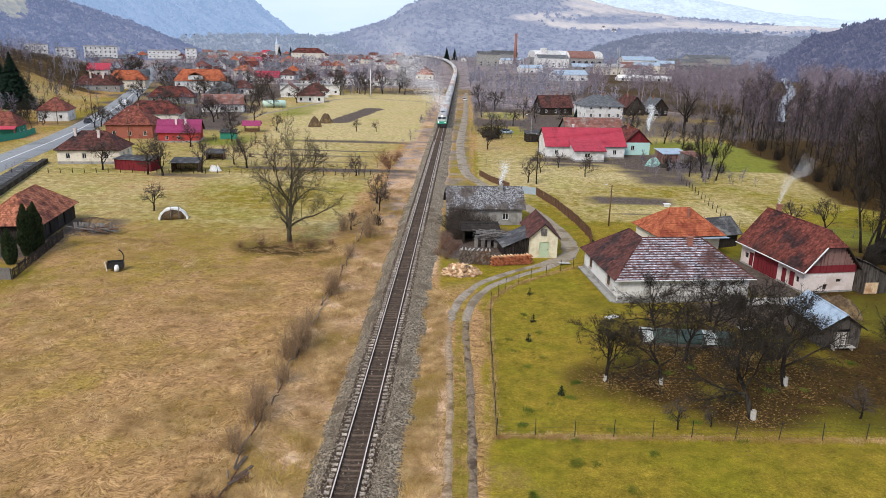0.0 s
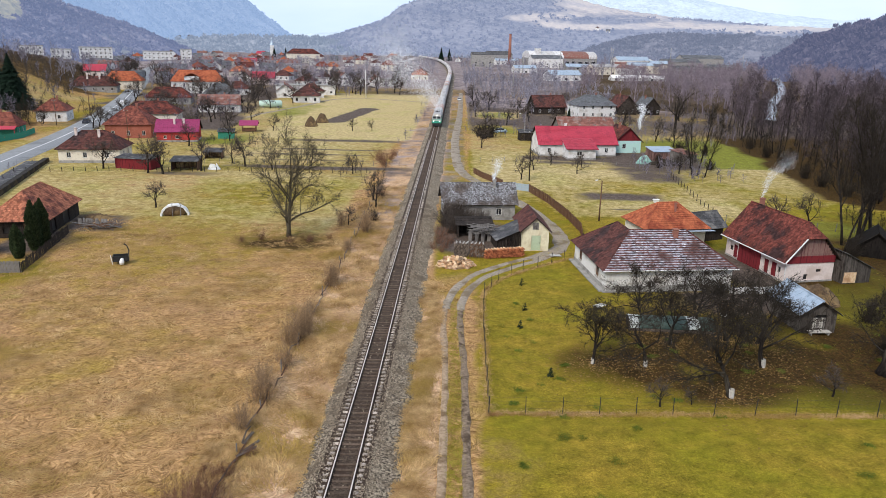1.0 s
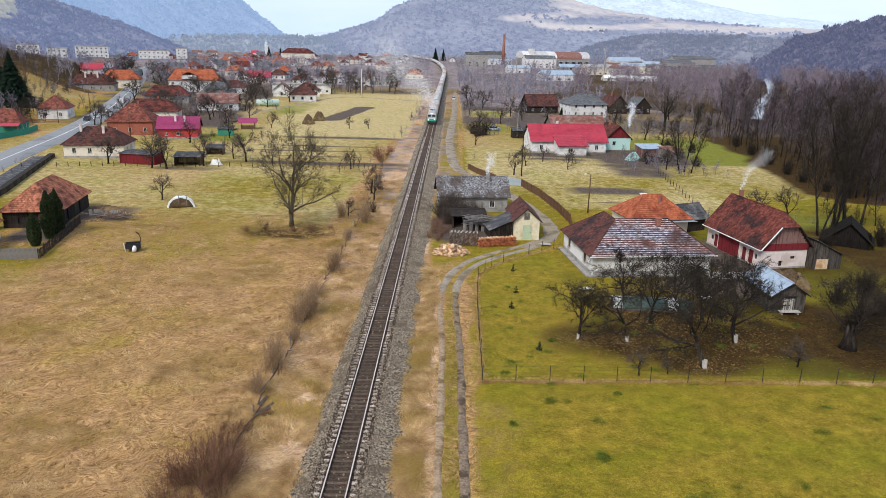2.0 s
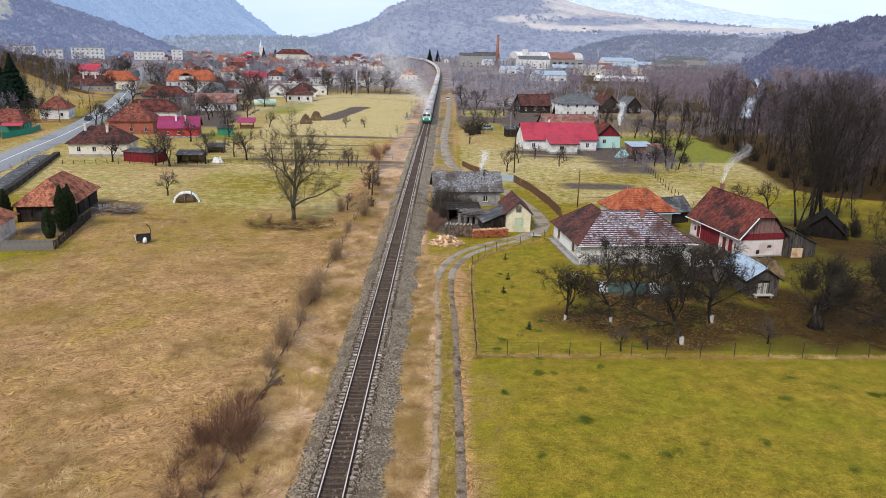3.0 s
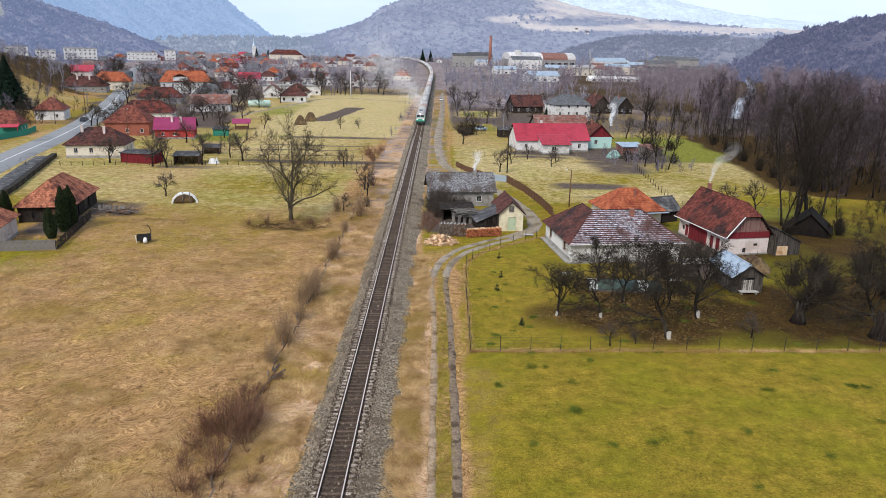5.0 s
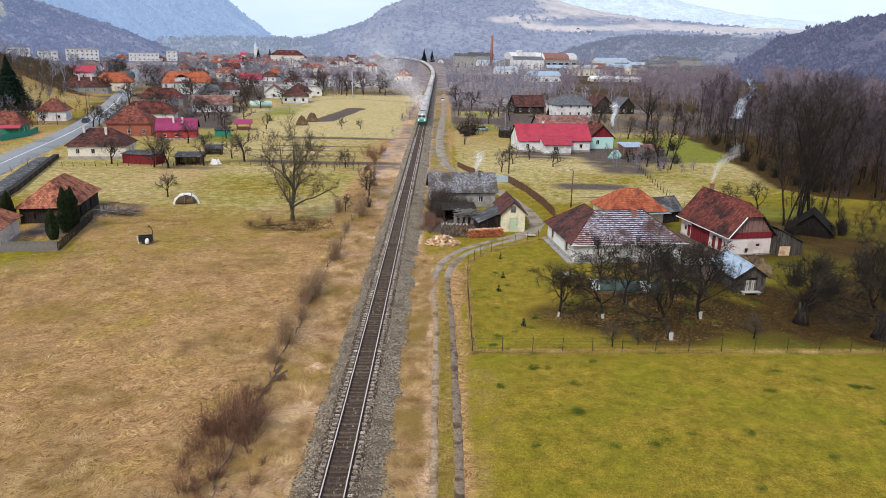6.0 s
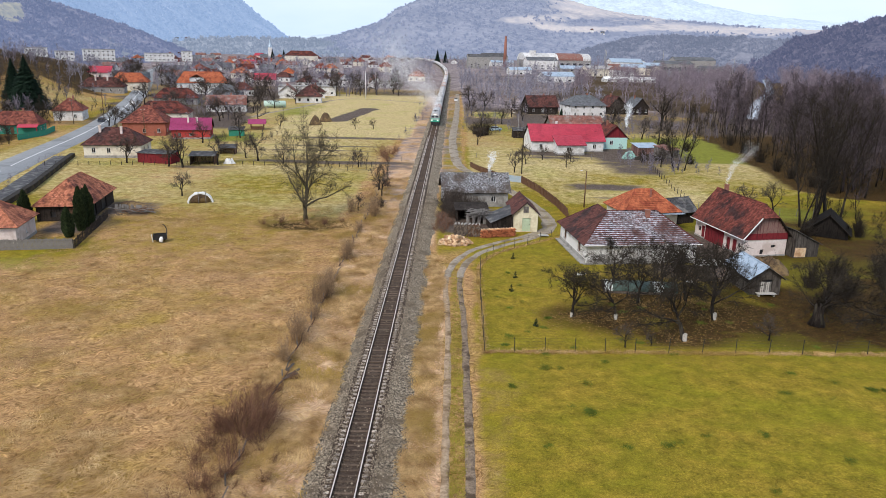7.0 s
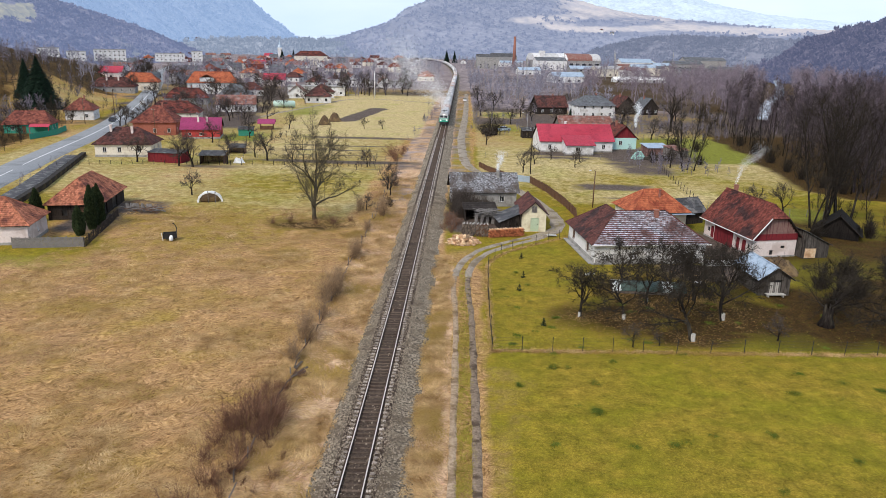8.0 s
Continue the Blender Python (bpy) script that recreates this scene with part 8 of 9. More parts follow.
junk = thing("plank_heap", -45.6, 112.6, 0, -6, "loose heap of grey fence boards and poles by the farmyard", "plank heap")
rr = random.Random(91)
for i in range(44):
    part("plank", Mesh().box((0, 0, 0), (rr.uniform(1.0, 3.2), rr.uniform(0.1, 0.2), 0.05)), "grey_wood" if i % 3 else "brown_wood", junk, at=pose(rr.uniform(-3.2, 3.2), rr.uniform(-0.9, 0.9), 0.12 + rr.uniform(0, 0.7), rr.uniform(-20, 20), rr.uniform(-18, 18), rr.uniform(-35, 35)))
for i in range(9):
    part("upright_board", Mesh().box((0, 0, 0.6), (rr.uniform(0.3, 0.6), 0.05, 1.25)), "grey_wood", junk, at=pose(-3.4 + i * 0.5, 0.9 + rr.uniform(-0.1, 0.1), 0, rr.uniform(-16, 16), 0, rr.uniform(-8, 8)))
mound("haycock", "dark weathered haycock in the mown field", -41.0, 246.0, 4.6, 4.4, 3.0, "manure", 6, "haycock", 0.2)
mound("haycock", "dark weathered haycock in the mown field", -39.6, 257.5, 4.8, 4.6, 3.1, "manure", 7, "haycock", 0.2)
mound("tarpaulin_cover", "heap under a crumpled turquoise tarpaulin", 52.6, 185.6, 4.4, 3.2, 1.7, "tarp_green", 8, "tarpaulin heap", 0.45)
mound("compost_heap", "dark brown heap of brushwood and litter in the yard", 57.0, 184.5, 9, 4, 1.0, "twig", 9)
house("shed", "low near-black timber hut with a steep dark roof under the trees", 65.6, 109.2, 62, 5.0, 5.8, 1.1, 2.6, "charred_wood", "charred_wood", kind="gable", tile=(0.8, 0.6), openings=[(0, 3.2, 0.1, 1.4, 1.6, "hole")], chimneys=[], category="shed", seed=61)

# white film tunnel over a hay heap
tun = thing("hay_cover", -37.8, 121.7, 0, 17, "hay heap under a white plastic film arch", "hay cover")
film, n_ = Mesh(), 14
va = []
for j, yy in enumerate((-0.6, 0.0, 0.6)):
    for i in range(n_ + 1):
        a = math.pi * i / n_
        R = 2.15 + 0.06 * math.sin(i * 2.1 + j)
        va.append((R * math.cos(a), yy + 0.08 * math.sin(i * 1.7), R * 0.86 * math.sin(a)))
fa = [(j * (n_ + 1) + i, j * (n_ + 1) + i + 1, (j + 1) * (n_ + 1) + i + 1, (j + 1) * (n_ + 1) + i) for j in range(2) for i in range(n_)]
vb = [(x * 0.88, y, z * 0.88) for x, y, z in va]
m_ = Mesh().add(va + vb, fa + [tuple(k + len(va) for k in reversed(q)) for q in fa])
for j in (0, 2):
    m_.add([va[j * (n_ + 1) + i] for i in range(n_ + 1)] + [vb[j * (n_ + 1) + i] for i in range(n_ + 1)], [(i, i + 1, n_ + 2 + i, n_ + 1 + i) for i in range(n_)])
part("film", m_, "film_sheet", tun, "white plastic film", smooth=True)
part("hay", Mesh().tube([(-1.6, 0, 0.3), (-0.8, 0, 0.75), (0.8, 0, 0.75), (1.6, 0, 0.3)], [0.5, 0.95, 0.95, 0.5], 12), "manure", tun, "dark hay heap", smooth=True)
for u in (-0.25, 0.95):
    part("prop", Mesh().box((u, -1.1, 1.0), (0.1, 0.1, 2.4), tilt=-9), "grey_wood", tun)

# hand cart left in the pasture
cart = thing("hand_cart", -34.7, 96.3, 0, 20, "black wooden cart tub with a white sack and a raised shaft", "cart")
tub = Mesh().box((0, -0.55, 0.75), (1.8, 0.06, 0.7)).box((0, 0.55, 0.75), (1.8, 0.06, 0.7)).box((-0.9, 0, 0.75), (0.06, 1.1, 0.7)).box((0.9, 0, 0.75), (0.06, 1.1, 0.7)).box((0, 0, 0.42), (1.8, 1.1, 0.06))
part("tub", tub, "black_plastic", cart)
part("sack", Mesh().tube([(0.1, -0.75, 0.1), (0.15, -0.7, 0.5), (0.2, -0.68, 0.85)], [0.26, 0.3, 0.16], 10), "film_sheet", cart, "white sack", smooth=True)
part("shaft", Mesh().tube([(0.85, 0.3, 0.8), (0.95, 0.5, 1.5), (0.75, 0.6, 2.1), (0.45, 0.6, 2.35)], [0.07, 0.06, 0.06, 0.09], 7), "black_plastic", cart, "raised curved shaft")
part("pole", Mesh().tube([(-0.95, -0.5, 0.1), (-1.1, -0.6, 1.3)], [0.05, 0.05], 6), "film_sheet", cart, "pale stake")
for sx_ in (-0.5, 0.5):
    whl = Mesh()
    whl.tube([(sx_, 0.6, 0.33), (sx_, 0.68, 0.33)], [0.33, 0.33], 14)
    w = part("wheel", whl, "black_plastic", cart)
    part("hub", Mesh().tube([(sx_, 0.58, 0.33), (sx_, 0.72, 0.33)], [0.07, 0.07], 8), "steel_dark", w)

# covered timber beneath the orchard trees
cov = thing("covered_timber", 28.6, 79.6, 0, -3, "long timber pile under pale green and black sheeting", "timber pile")
part("timber", Mesh().box((0, 0, 0.5), (8.2, 2.0, 1.0)), "dark_wood", cov)
for i in range(9):
    part("beam", Mesh().box((0, -1.05, 0.12 + 0.1 * i), (8.3, 0.1, 0.08)), "old_log", cov)
rr = random.Random(15)
for u, w, m_n in ((-3.6, 1.0, "tarp_pale"), (-1.9, 2.6, "tarp_dark"), (0.5, 2.4, "tarp_dark"), (2.2, 1.2, "tarp_pale"), (3.5, 1.6, "tarp_dark")):
    sv, k = [], 9
    for i in range(k):
        for j, (yy, zz) in enumerate(((-1.22, 0.45), (-1.15, 0.95), (-0.5, 1.2), (0.5, 1.22), (1.15, 0.95), (1.22, 0.5))):
            sv.append((u + w * (i / (k - 1) - 0.5), yy + rr.uniform(-0.05, 0.05), zz + rr.uniform(-0.05, 0.07)))
    part("sheet", Mesh().add(sv, [(i * 6 + j, (i + 1) * 6 + j, (i + 1) * 6 + j + 1, i * 6 + j + 1) for i in range(k - 1) for j in range(5)]), m_n, cov, smooth=True)
# junk in the cottage yard
rr = random.Random(33)
rack = thing("plank_rack", 11.0, 111.5, 0, 4, "grey rack of old planks and pallets in the cottage yard", "rack")
for u in (-1.9, 0, 1.9):
    part("leg", Mesh().box((u, 0, 0.8), (0.14, 0.14, 1.6)), "grey_wood", rack)
for i in range(60):
    part("plank", Mesh().box((0, 0, 0), (rr.uniform(1.6, 3.6), 0.16, 0.05)), "grey_wood", rack, at=pose(rr.uniform(-0.9, 0.9), rr.uniform(-1.2, 1.2), 1.1 + rr.uniform(0, 1.0), rr.uniform(-14, 14), rr.uniform(-10, 10), rr.uniform(-25, 25)))
for i in range(5):
    part("upright_board", Mesh().box((0, 0, 0.75), (0.5, 0.05, 1.5)), "grey_wood", rack, at=pose(-2 + i * 0.9, -0.7, 0, rr.uniform(-12, 12), 0, rr.uniform(-8, 8)))
for x, y, rz in ((-6.9, 55.6, 70), (-7.4, 56.6, 85), (-7.0, 54.9, 60)):
    whole("broken_plank", Mesh().box((0, 0, 0.3), (1.9, 0.2, 0.05), tilt=12), "old_log", "grey broken board lying in the hedge line", "board", "broken boards", at=pose(x, y, 0, 0, 6, rz))
for x, y, rz, m_n in ((20.4, 104.2, 10, "limewash"), (36, 83.5, 5, "film_sheet"), (22.8, 85.5, 40, "film_sheet")):
    whole("loose_panel", Mesh().box((0, 0, 0.1), (1.5, 0.7, 0.08)), m_n, "pale loose panel lying on the grass", "panel", "loose panels", at=pose(x, y, 0.05, 0, 3, rz))
whole("trough", Mesh().box((0, 0, 0.5), (1.2, 0.9, 0.08)).box((0, 0, 0.25), (0.8, 0.6, 0.5)), "film_sheet", "small white topped stand in the meadow", "stand", at=pose(43.5, 140.5, 0, 0, 0, 10))
tank = thing("storage_tank", -70.2, 308.0, 0, 10, "pale green cylindrical storage tank by the gardens", "tank")
part("shell", Mesh().tube([(-4.6, 0, 1.6), (-4.3, 0, 1.6), (4.3, 0, 1.6), (4.6, 0, 1.6)], [0.9, 1.4, 1.4, 0.9], 16), "tank_pale", tank, smooth=True)
for u in (-3, 3):
    part("saddle", Mesh().box((u, 0, 0.4), (0.5, 2.2, 0.9)), "concrete", tank)
boat = thing("garden_pavilion", -56.5, 229.0, 0, 12, "dark open garden pavilion with a magenta roof", "pavilion")
for u in (-2, 2):
    for w in (-1.6, 1.6):
        part("post", Mesh().box((u, w, 1.1), (0.16, 0.16, 2.2)), "brown_wood", boat)
part("roof", Mesh().slab([(-2.8, -2.4, 2.1), (2.8, -2.4, 2.1), (2.8, 0, 3.4), (-2.8, 0, 3.4)], 0.08).slab([(-2.8, 0, 3.4), (2.8, 0, 3.4), (2.8, 2.4, 2.1), (-2.8, 2.4, 2.1)], 0.08), "magenta_sheet", boat)
part("rail", Mesh().box((0, -1.6, 0.8), (4, 0.08, 0.9)).box((-2, 0, 0.8), (0.08, 3.2, 0.9)), "brown_wood", boat)
plank_shed("shed", "green painted garden hut", -58.6, 213.5, 10, 4.2, 3.0, 2.0, 2.5, "green_paint", "tar_felt", seed=41)
plank_shed("shed", "small open sided hut with grey roof", -50.4, 178.5, 5, 3.8, 2.6, 1.7, 2.2, "brown_wood", "tar_felt", seed=42, open_front=True)
mound("tarpaulin_cover", "white plastic-wrapped bales by the wood shed", -45.4, 163.2, 3.0, 1.6, 1.1, "film_sheet", 15, "bale heap", 0.8)


def car(label, x, y, rz, paint, van=False):
    ob = thing("car", x, y, 0.1 + float(land(np.array([x]), np.array([y]))[0]), rz, label, "car")
    L, H = (5.4, 2.2) if van else (4.2, 1.45)
    part("body", Mesh().box((0, 0, 0.62), (L, 1.75, 0.62), taper=0.96), paint, ob)
    part("cabin", Mesh().box((-0.2 if not van else -0.4, 0, (0.93 + H) / 2), (L * (0.8 if van else 0.55), 1.6, H - 0.93), taper=0.84), "glass" if not van else paint, ob)
    part("roof_panel", Mesh().box((-0.2 if not van else -0.4, 0, H), (L * (0.66 if van else 0.44), 1.32, 0.06)), paint, ob)
    for u in (-L * 0.31, L * 0.31):
        for w in (-0.82, 0.82):
            wh = part("wheel", Mesh().tube([(u, w - 0.1, 0.32), (u, w + 0.1, 0.32)], [0.32, 0.32], 12), "black_plastic", ob)
            part("rim", Mesh().tube([(u, w - 0.11, 0.32), (u, w + 0.11, 0.32)], [0.18, 0.18], 10), "zinc_sheet", wh)
    for w in (-0.6, 0.6):
        part("headlight", Mesh().box((L / 2 - 0.02, w, 0.65), (0.08, 0.3, 0.16)), "frame_white", ob)
    return ob


car("dark blue car on the valley road", -112.2, 240.0, 105, "car_dark")
car("white van on the valley road", -128.0, 300.0, 108, "car_white", True)
car("white car parked on the lane", 7.4, 366.0, 92, "car_white")
car("grey car beside the gardens", 20.5, 240.0, 20, "zinc_sheet")


# ---- train ----
def on_track(y):
    y = float(y)
    x0, x1 = float(track_x(y - 4)), float(track_x(y + 4))
    return pose(float(track_x(y)), y, RAIL_TOP, 0, 0, math.degrees(math.atan2(-(x1 - x0), 8)))


def profile_body(mesh, prof, y0, y1, slot=0):
    n_ = len(prof)
    mesh.add([(x, y0, z) for x, z in prof] + [(x, y1, z) for x, z in prof], [tuple(range(n_)), tuple(range(2 * n_ - 1, n_ - 1, -1))] + [(i, i + n_, (i + 1) % n_ + n_, (i + 1) % n_) for i in range(n_)], slot)
    return mesh


def bogie(parent, y):
    part("bogie_frame", Mesh().box((0, y, 0.55), (1.9, 2.7, 0.35)), "steel_dark", parent)
    for dy in (-0.9, 0.9):
        for s in (-0.75, 0.75):
            part("wheel", Mesh().tube([(s - 0.07, y + dy, 0.46), (s + 0.07, y + dy, 0.46)], [0.46, 0.46], 12), "steel_dark", parent)


LOCO_Y = 247.5
loco = thing("locomotive", 0, 0, 0, 0, "green and white diesel locomotive heading a freight train", "locomotive")
loco.matrix_basis = on_track(LOCO_Y + 8.5)
lower = Mesh()
profile_body(lower, [(-1.5, 1.0), (1.5, 1.0), (1.5, 2.45), (-1.5, 2.45)], -8.3, 8.3)
part("lower_body", lower, "loco_green", loco, "green painted lower body")
upper = Mesh()
profile_body(upper, [(-1.5, 2.45), (1.5, 2.45), (1.42, 3.4), (1.05, 3.9), (0.5, 4.1), (-0.5, 4.1), (-1.05, 3.9), (-1.42, 3.4)], -7.7, 7.7)
upper.add([(-1.5, -8.3, 2.45), (1.5, -8.3, 2.45), (1.42, -7.69, 3.4), (-1.42, -7.69, 3.4), (-1.5, -7.69, 2.45), (1.5, -7.69, 2.45)], [(0, 1, 2, 3), (0, 3, 4), (1, 5, 2)])
part("upper_body", upper, "wagon_white", loco, "white upper body and roof")
for s in (-0.68, 0.68):
    ws = Mesh().add([(s - 0.58, -8.23, 2.62), (s + 0.58, -8.23, 2.62), (s + 0.55, -7.78, 3.32), (s - 0.55, -7.78, 3.32), (s - 0.58, -8.15, 2.6), (s + 0.58, -8.15, 2.6), (s + 0.55, -7.7, 3.3), (s - 0.55, -7.7, 3.3)], [(0, 1, 2, 3), (0, 4, 5, 1), (1, 5, 6, 2), (2, 6, 7, 3), (3, 7, 4, 0)])
    part("windscreen", ws, "glass", loco)
    part("headlight", Mesh().tube([(s * 1.5, -8.42, 1.75), (s * 1.5, -8.3, 1.75)], [0.17, 0.17], 12), "headlight", loco)
    part("buffer", Mesh().tube([(s * 1.3, -8.3, 0.98), (s * 1.3, -8.85, 0.98), (s * 1.3, -8.86, 0.98), (s * 1.3, -8.95, 0.98)], [0.1, 0.1, 0.24, 0.24], 10), "steel_dark", loco)
part("front_band", Mesh().box((0, -8.32, 2.15), (3.02, 0.06, 0.3)), "wagon_white", loco, "white band across the nose")
part("headlight", Mesh().box((0, -7.75, 3.65), (0.5, 0.1, 0.22)), "headlight", loco)
part("buffer_beam", Mesh().box((0, -8.25, 0.95), (2.9, 0.3, 0.45)).box((0, -8.35, 0.45), (2.6, 0.12, 0.5)), "steel_dark", loco)
for yy in (-5.2, -2.4, 0.4, 3.2):
    for s in (-1.52, 1.52):
        part("side_window", Mesh().box((s, yy, 2.9), (0.05, 1.0, 0.6)), "glass", loco)
part("roof_fan", Mesh().tube([(0, 1.5, 4.05), (0, 1.5, 4.3)], [0.8, 0.8], 14), "steel_dark", loco)
part("exhaust", Mesh().tube([(0, -1.0, 4.0), (0, -1.0, 4.45)], [0.25, 0.22], 10), "steel_dark", loco)
for yy in (-5.2, 5.2):
    bogie(loco, yy)


def wagon(label, paint, tank_body):
    ob = thing("freight_wagon", 0, 0, 0, 0, label, "freight wagon", "wagons of the train")
    body = Mesh()
    if tank_body:
        prof = [(-1.3, 1.3), (1.3, 1.3), (1.45, 2.2), (1.4, 3.0), (1.05, 3.6), (0.4, 3.85), (-0.4, 3.85), (-1.05, 3.6), (-1.4, 3.0), (-1.45, 2.2)]
    else:
        prof = [(-1.4, 1.2), (1.4, 1.2), (1.42, 3.2), (0.9, 3.65), (-0.9, 3.65), (-1.42, 3.2)]
    profile_body(body, prof, -6.4, 6.4)
    part("body", body, paint, ob)
    hat = Mesh()
    for k in range(4):
        hat.box((0, -4.6 + k * 3.05, 3.9 if tank_body else 3.72), (1.0, 1.0, 0.14))
    part("hatch", hat, paint, ob)
    rib = Mesh()
    for k in range(8):
        for s in (-1, 1):
            rib.box((s * 1.46, -5.6 + k * 1.6, 2.2), (0.06, 0.1, 1.9))
    part("ribs", rib, paint, ob)
    part("underframe", Mesh().box((0, 0, 1.1), (2.6, 13.2, 0.25)), "steel_dark", ob)
    for yy in (-4.6, 4.6):
        bogie(ob, yy)
    return ob


wagons = [wagon("dusty white covered hopper wagon", "wagon_white", True), wagon("faded reddish covered goods wagon", "wagon_rust", False), wagon("pale grey covered goods wagon", "wagon_white", False)]
yw, order = LOCO_Y + 17.4 + 7.0, random.Random(2)
for i in range(72):
    k = i if i < 3 else order.choice((0, 0, 0, 2, 2, 1, 0))
    if i < 3:
        wagons[i].matrix_basis = on_track(yw)
    else:
        copy_thing(wagons[k], on_track(yw))
    yw += 14.2

# ---- smoke: fine drifting droplets ----
tetra = np.array([(1, 1, 1), (1, -1, -1), (-1, 1, -1), (-1, -1, 1)]) * 0.5
tetra_f = np.array([(0, 1, 2), (0, 3, 1), (0, 2, 3), (1, 3, 2)])
fleck, fleck_f = tetra[:3] + tetra[3] * 0.3, tetra_f[:1]


def plume(label, start, drift, rise, width, n_, size, seed, curl=0.8):
    rn_ = np.random.RandomState(seed)
    t = rn_.rand(n_) ** 0.8
    centre = np.array(start)[None] + np.stack([drift[0] * t ** 1.3, drift[1] * t ** 1.3, rise * t ** 0.85], -1)
    centre[:, 0] += curl * np.sin(t * 7 + seed) * t
    centre[:, 2] += curl * 0.5 * np.sin(t * 9 + 2 * seed) * t
    w = width[0] + (width[1] - width[0]) * t
    # clotted billows rather than an even cloud
    knots = rn_.randn(26, 3) * 0.75
    pick = rn_.randint(0, 26, n_)
    p = centre + (knots[pick] * 0.75 + rn_.randn(n_, 3) * 0.4) * w[:, None]
    p[:, 2] = np.maximum(p[:, 2], start[2] - 0.4)
    v_, f_ = scatter(fleck, fleck_f, p, size * rn_.uniform(0.6, 1.3, (n_, 1)) * np.ones((1, 3)), rn_.rand(n_) * 6.3)
    return whole("smoke", np_mesh("smoke", v_, f_, "smoke"), None, label, "smoke", kind="stuff")


plume("pale exhaust smoke drifting off the locomotive", (0, LOCO_Y + 8, 5.0), (-24, 40), 20, (1.6, 8.0), 60000, 0.06, 1, 2.0)
plume("white chimney smoke above the barn", (48.2, 107.6, 7.9), (4.2, 3.0), 5.4, (0.12, 0.8), 15000, 0.016, 2, 0.6)
plume("white chimney smoke behind the turquoise cottage", (58.0, 214.0, 5.0), (0.6, 2.0), 6.0, (0.2, 0.8), 9000, 0.05, 3, 0.7)
plume("thin chimney smoke over the derelict cottage", (12.9, 126.0, 6.1), (1.0, 3.0), 2.8, (0.15, 0.7), 6000, 0.028, 4, 0.3)

# ---- far town ----
TOWN = []
rt = random.Random(21)
# greyer walls and duller roofs picked so their colour stands in for haze
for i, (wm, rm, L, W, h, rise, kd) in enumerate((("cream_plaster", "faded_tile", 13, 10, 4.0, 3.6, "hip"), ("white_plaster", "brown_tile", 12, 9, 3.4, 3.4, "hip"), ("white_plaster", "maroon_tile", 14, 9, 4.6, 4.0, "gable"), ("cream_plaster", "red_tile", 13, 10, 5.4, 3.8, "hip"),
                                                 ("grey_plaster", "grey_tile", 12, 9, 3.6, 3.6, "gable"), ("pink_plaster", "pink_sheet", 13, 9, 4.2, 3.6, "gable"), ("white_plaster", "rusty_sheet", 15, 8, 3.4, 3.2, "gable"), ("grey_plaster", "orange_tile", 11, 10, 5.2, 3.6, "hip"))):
    TOWN.append(house("house", ("far village house with pale walls and a %s roof" % {"faded_tile": "muted red tile", "red_tile": "red tile", "brown_tile": "brown tile", "maroon_tile": "dark red tile", "orange_tile": "bright orange", "grey_tile": "dark grey", "pink_sheet": "crimson sheet", "rusty_sheet": "rust-streaked"}[rm]), -30 - i, 0, 0, L, W, h, rise, wm, rm, kd, tile=(2.2, 1.0), openings=even_windows(L, W, h, 3, 1, 2, 1.1, 1.4), z=0, lite=True, seed=200 + i, group="houses of the town"))
NEAR = [(-84.5, 288, 6, 12), (-78, 368, 6, 100), (-66, 371, 1, 12), (-104, 376, 1, 15), (-195, 463, 4, 20), (-114, 463, 5, 10), (-150, 440, 7, 12), (-62, 340, 1, 8)]
spots = []
while len(spots) < 165:
    y = 440 + 760 * rt.random() ** 1.1
    x = rt.uniform(-0.66, -0.13) * y + 6
    if rt.random() < 0.12:
        x = rt.uniform(-0.12, 0.02) * y - 10
        if abs(x - float(track_x(y))) < 22:
            continue
    if x < -0.46 * y - 10 and y < 760:
        continue
    if abs(x - np.interp(y, [p[1] for p in ROAD], [p[0] for p in ROAD])) < 13 or math.hypot(x + 127, y - 384) < 26 or (x > -62 and y < 470):
        continue
    if any(abs(x - a) < 15 and abs(y - b) < 15 for a, b in spots + [p[:2] for p in NEAR]):
        continue
    spots.append((x, y))
for i, (x, y) in enumerate(spots):
    k = i if i < len(TOWN) else rt.choice((0, 0, 1, 1, 1, 1, 2, 3, 4, 4, 4, 4, 4, 6, 6, 6, 7 if y > 600 else 1, 5 if y > 760 else 4))
    m_ = pose(x, y, float(land(np.array([x]), np.array([y]))[0]) - 0.2, 0, 0, rt.uniform(-10, 30) + (90 if rt.random() < 0.4 else 0))
    if i < len(TOWN):
        TOWN[i].matrix_basis = m_
    else:
        copy_thing(TOWN[k], m_)

for x, y, k, rz in NEAR:
    copy_thing(TOWN[k], pose(x, y, float(land(np.array([x]), np.array([y]))[0]) - 0.2, 0, 0, rz))
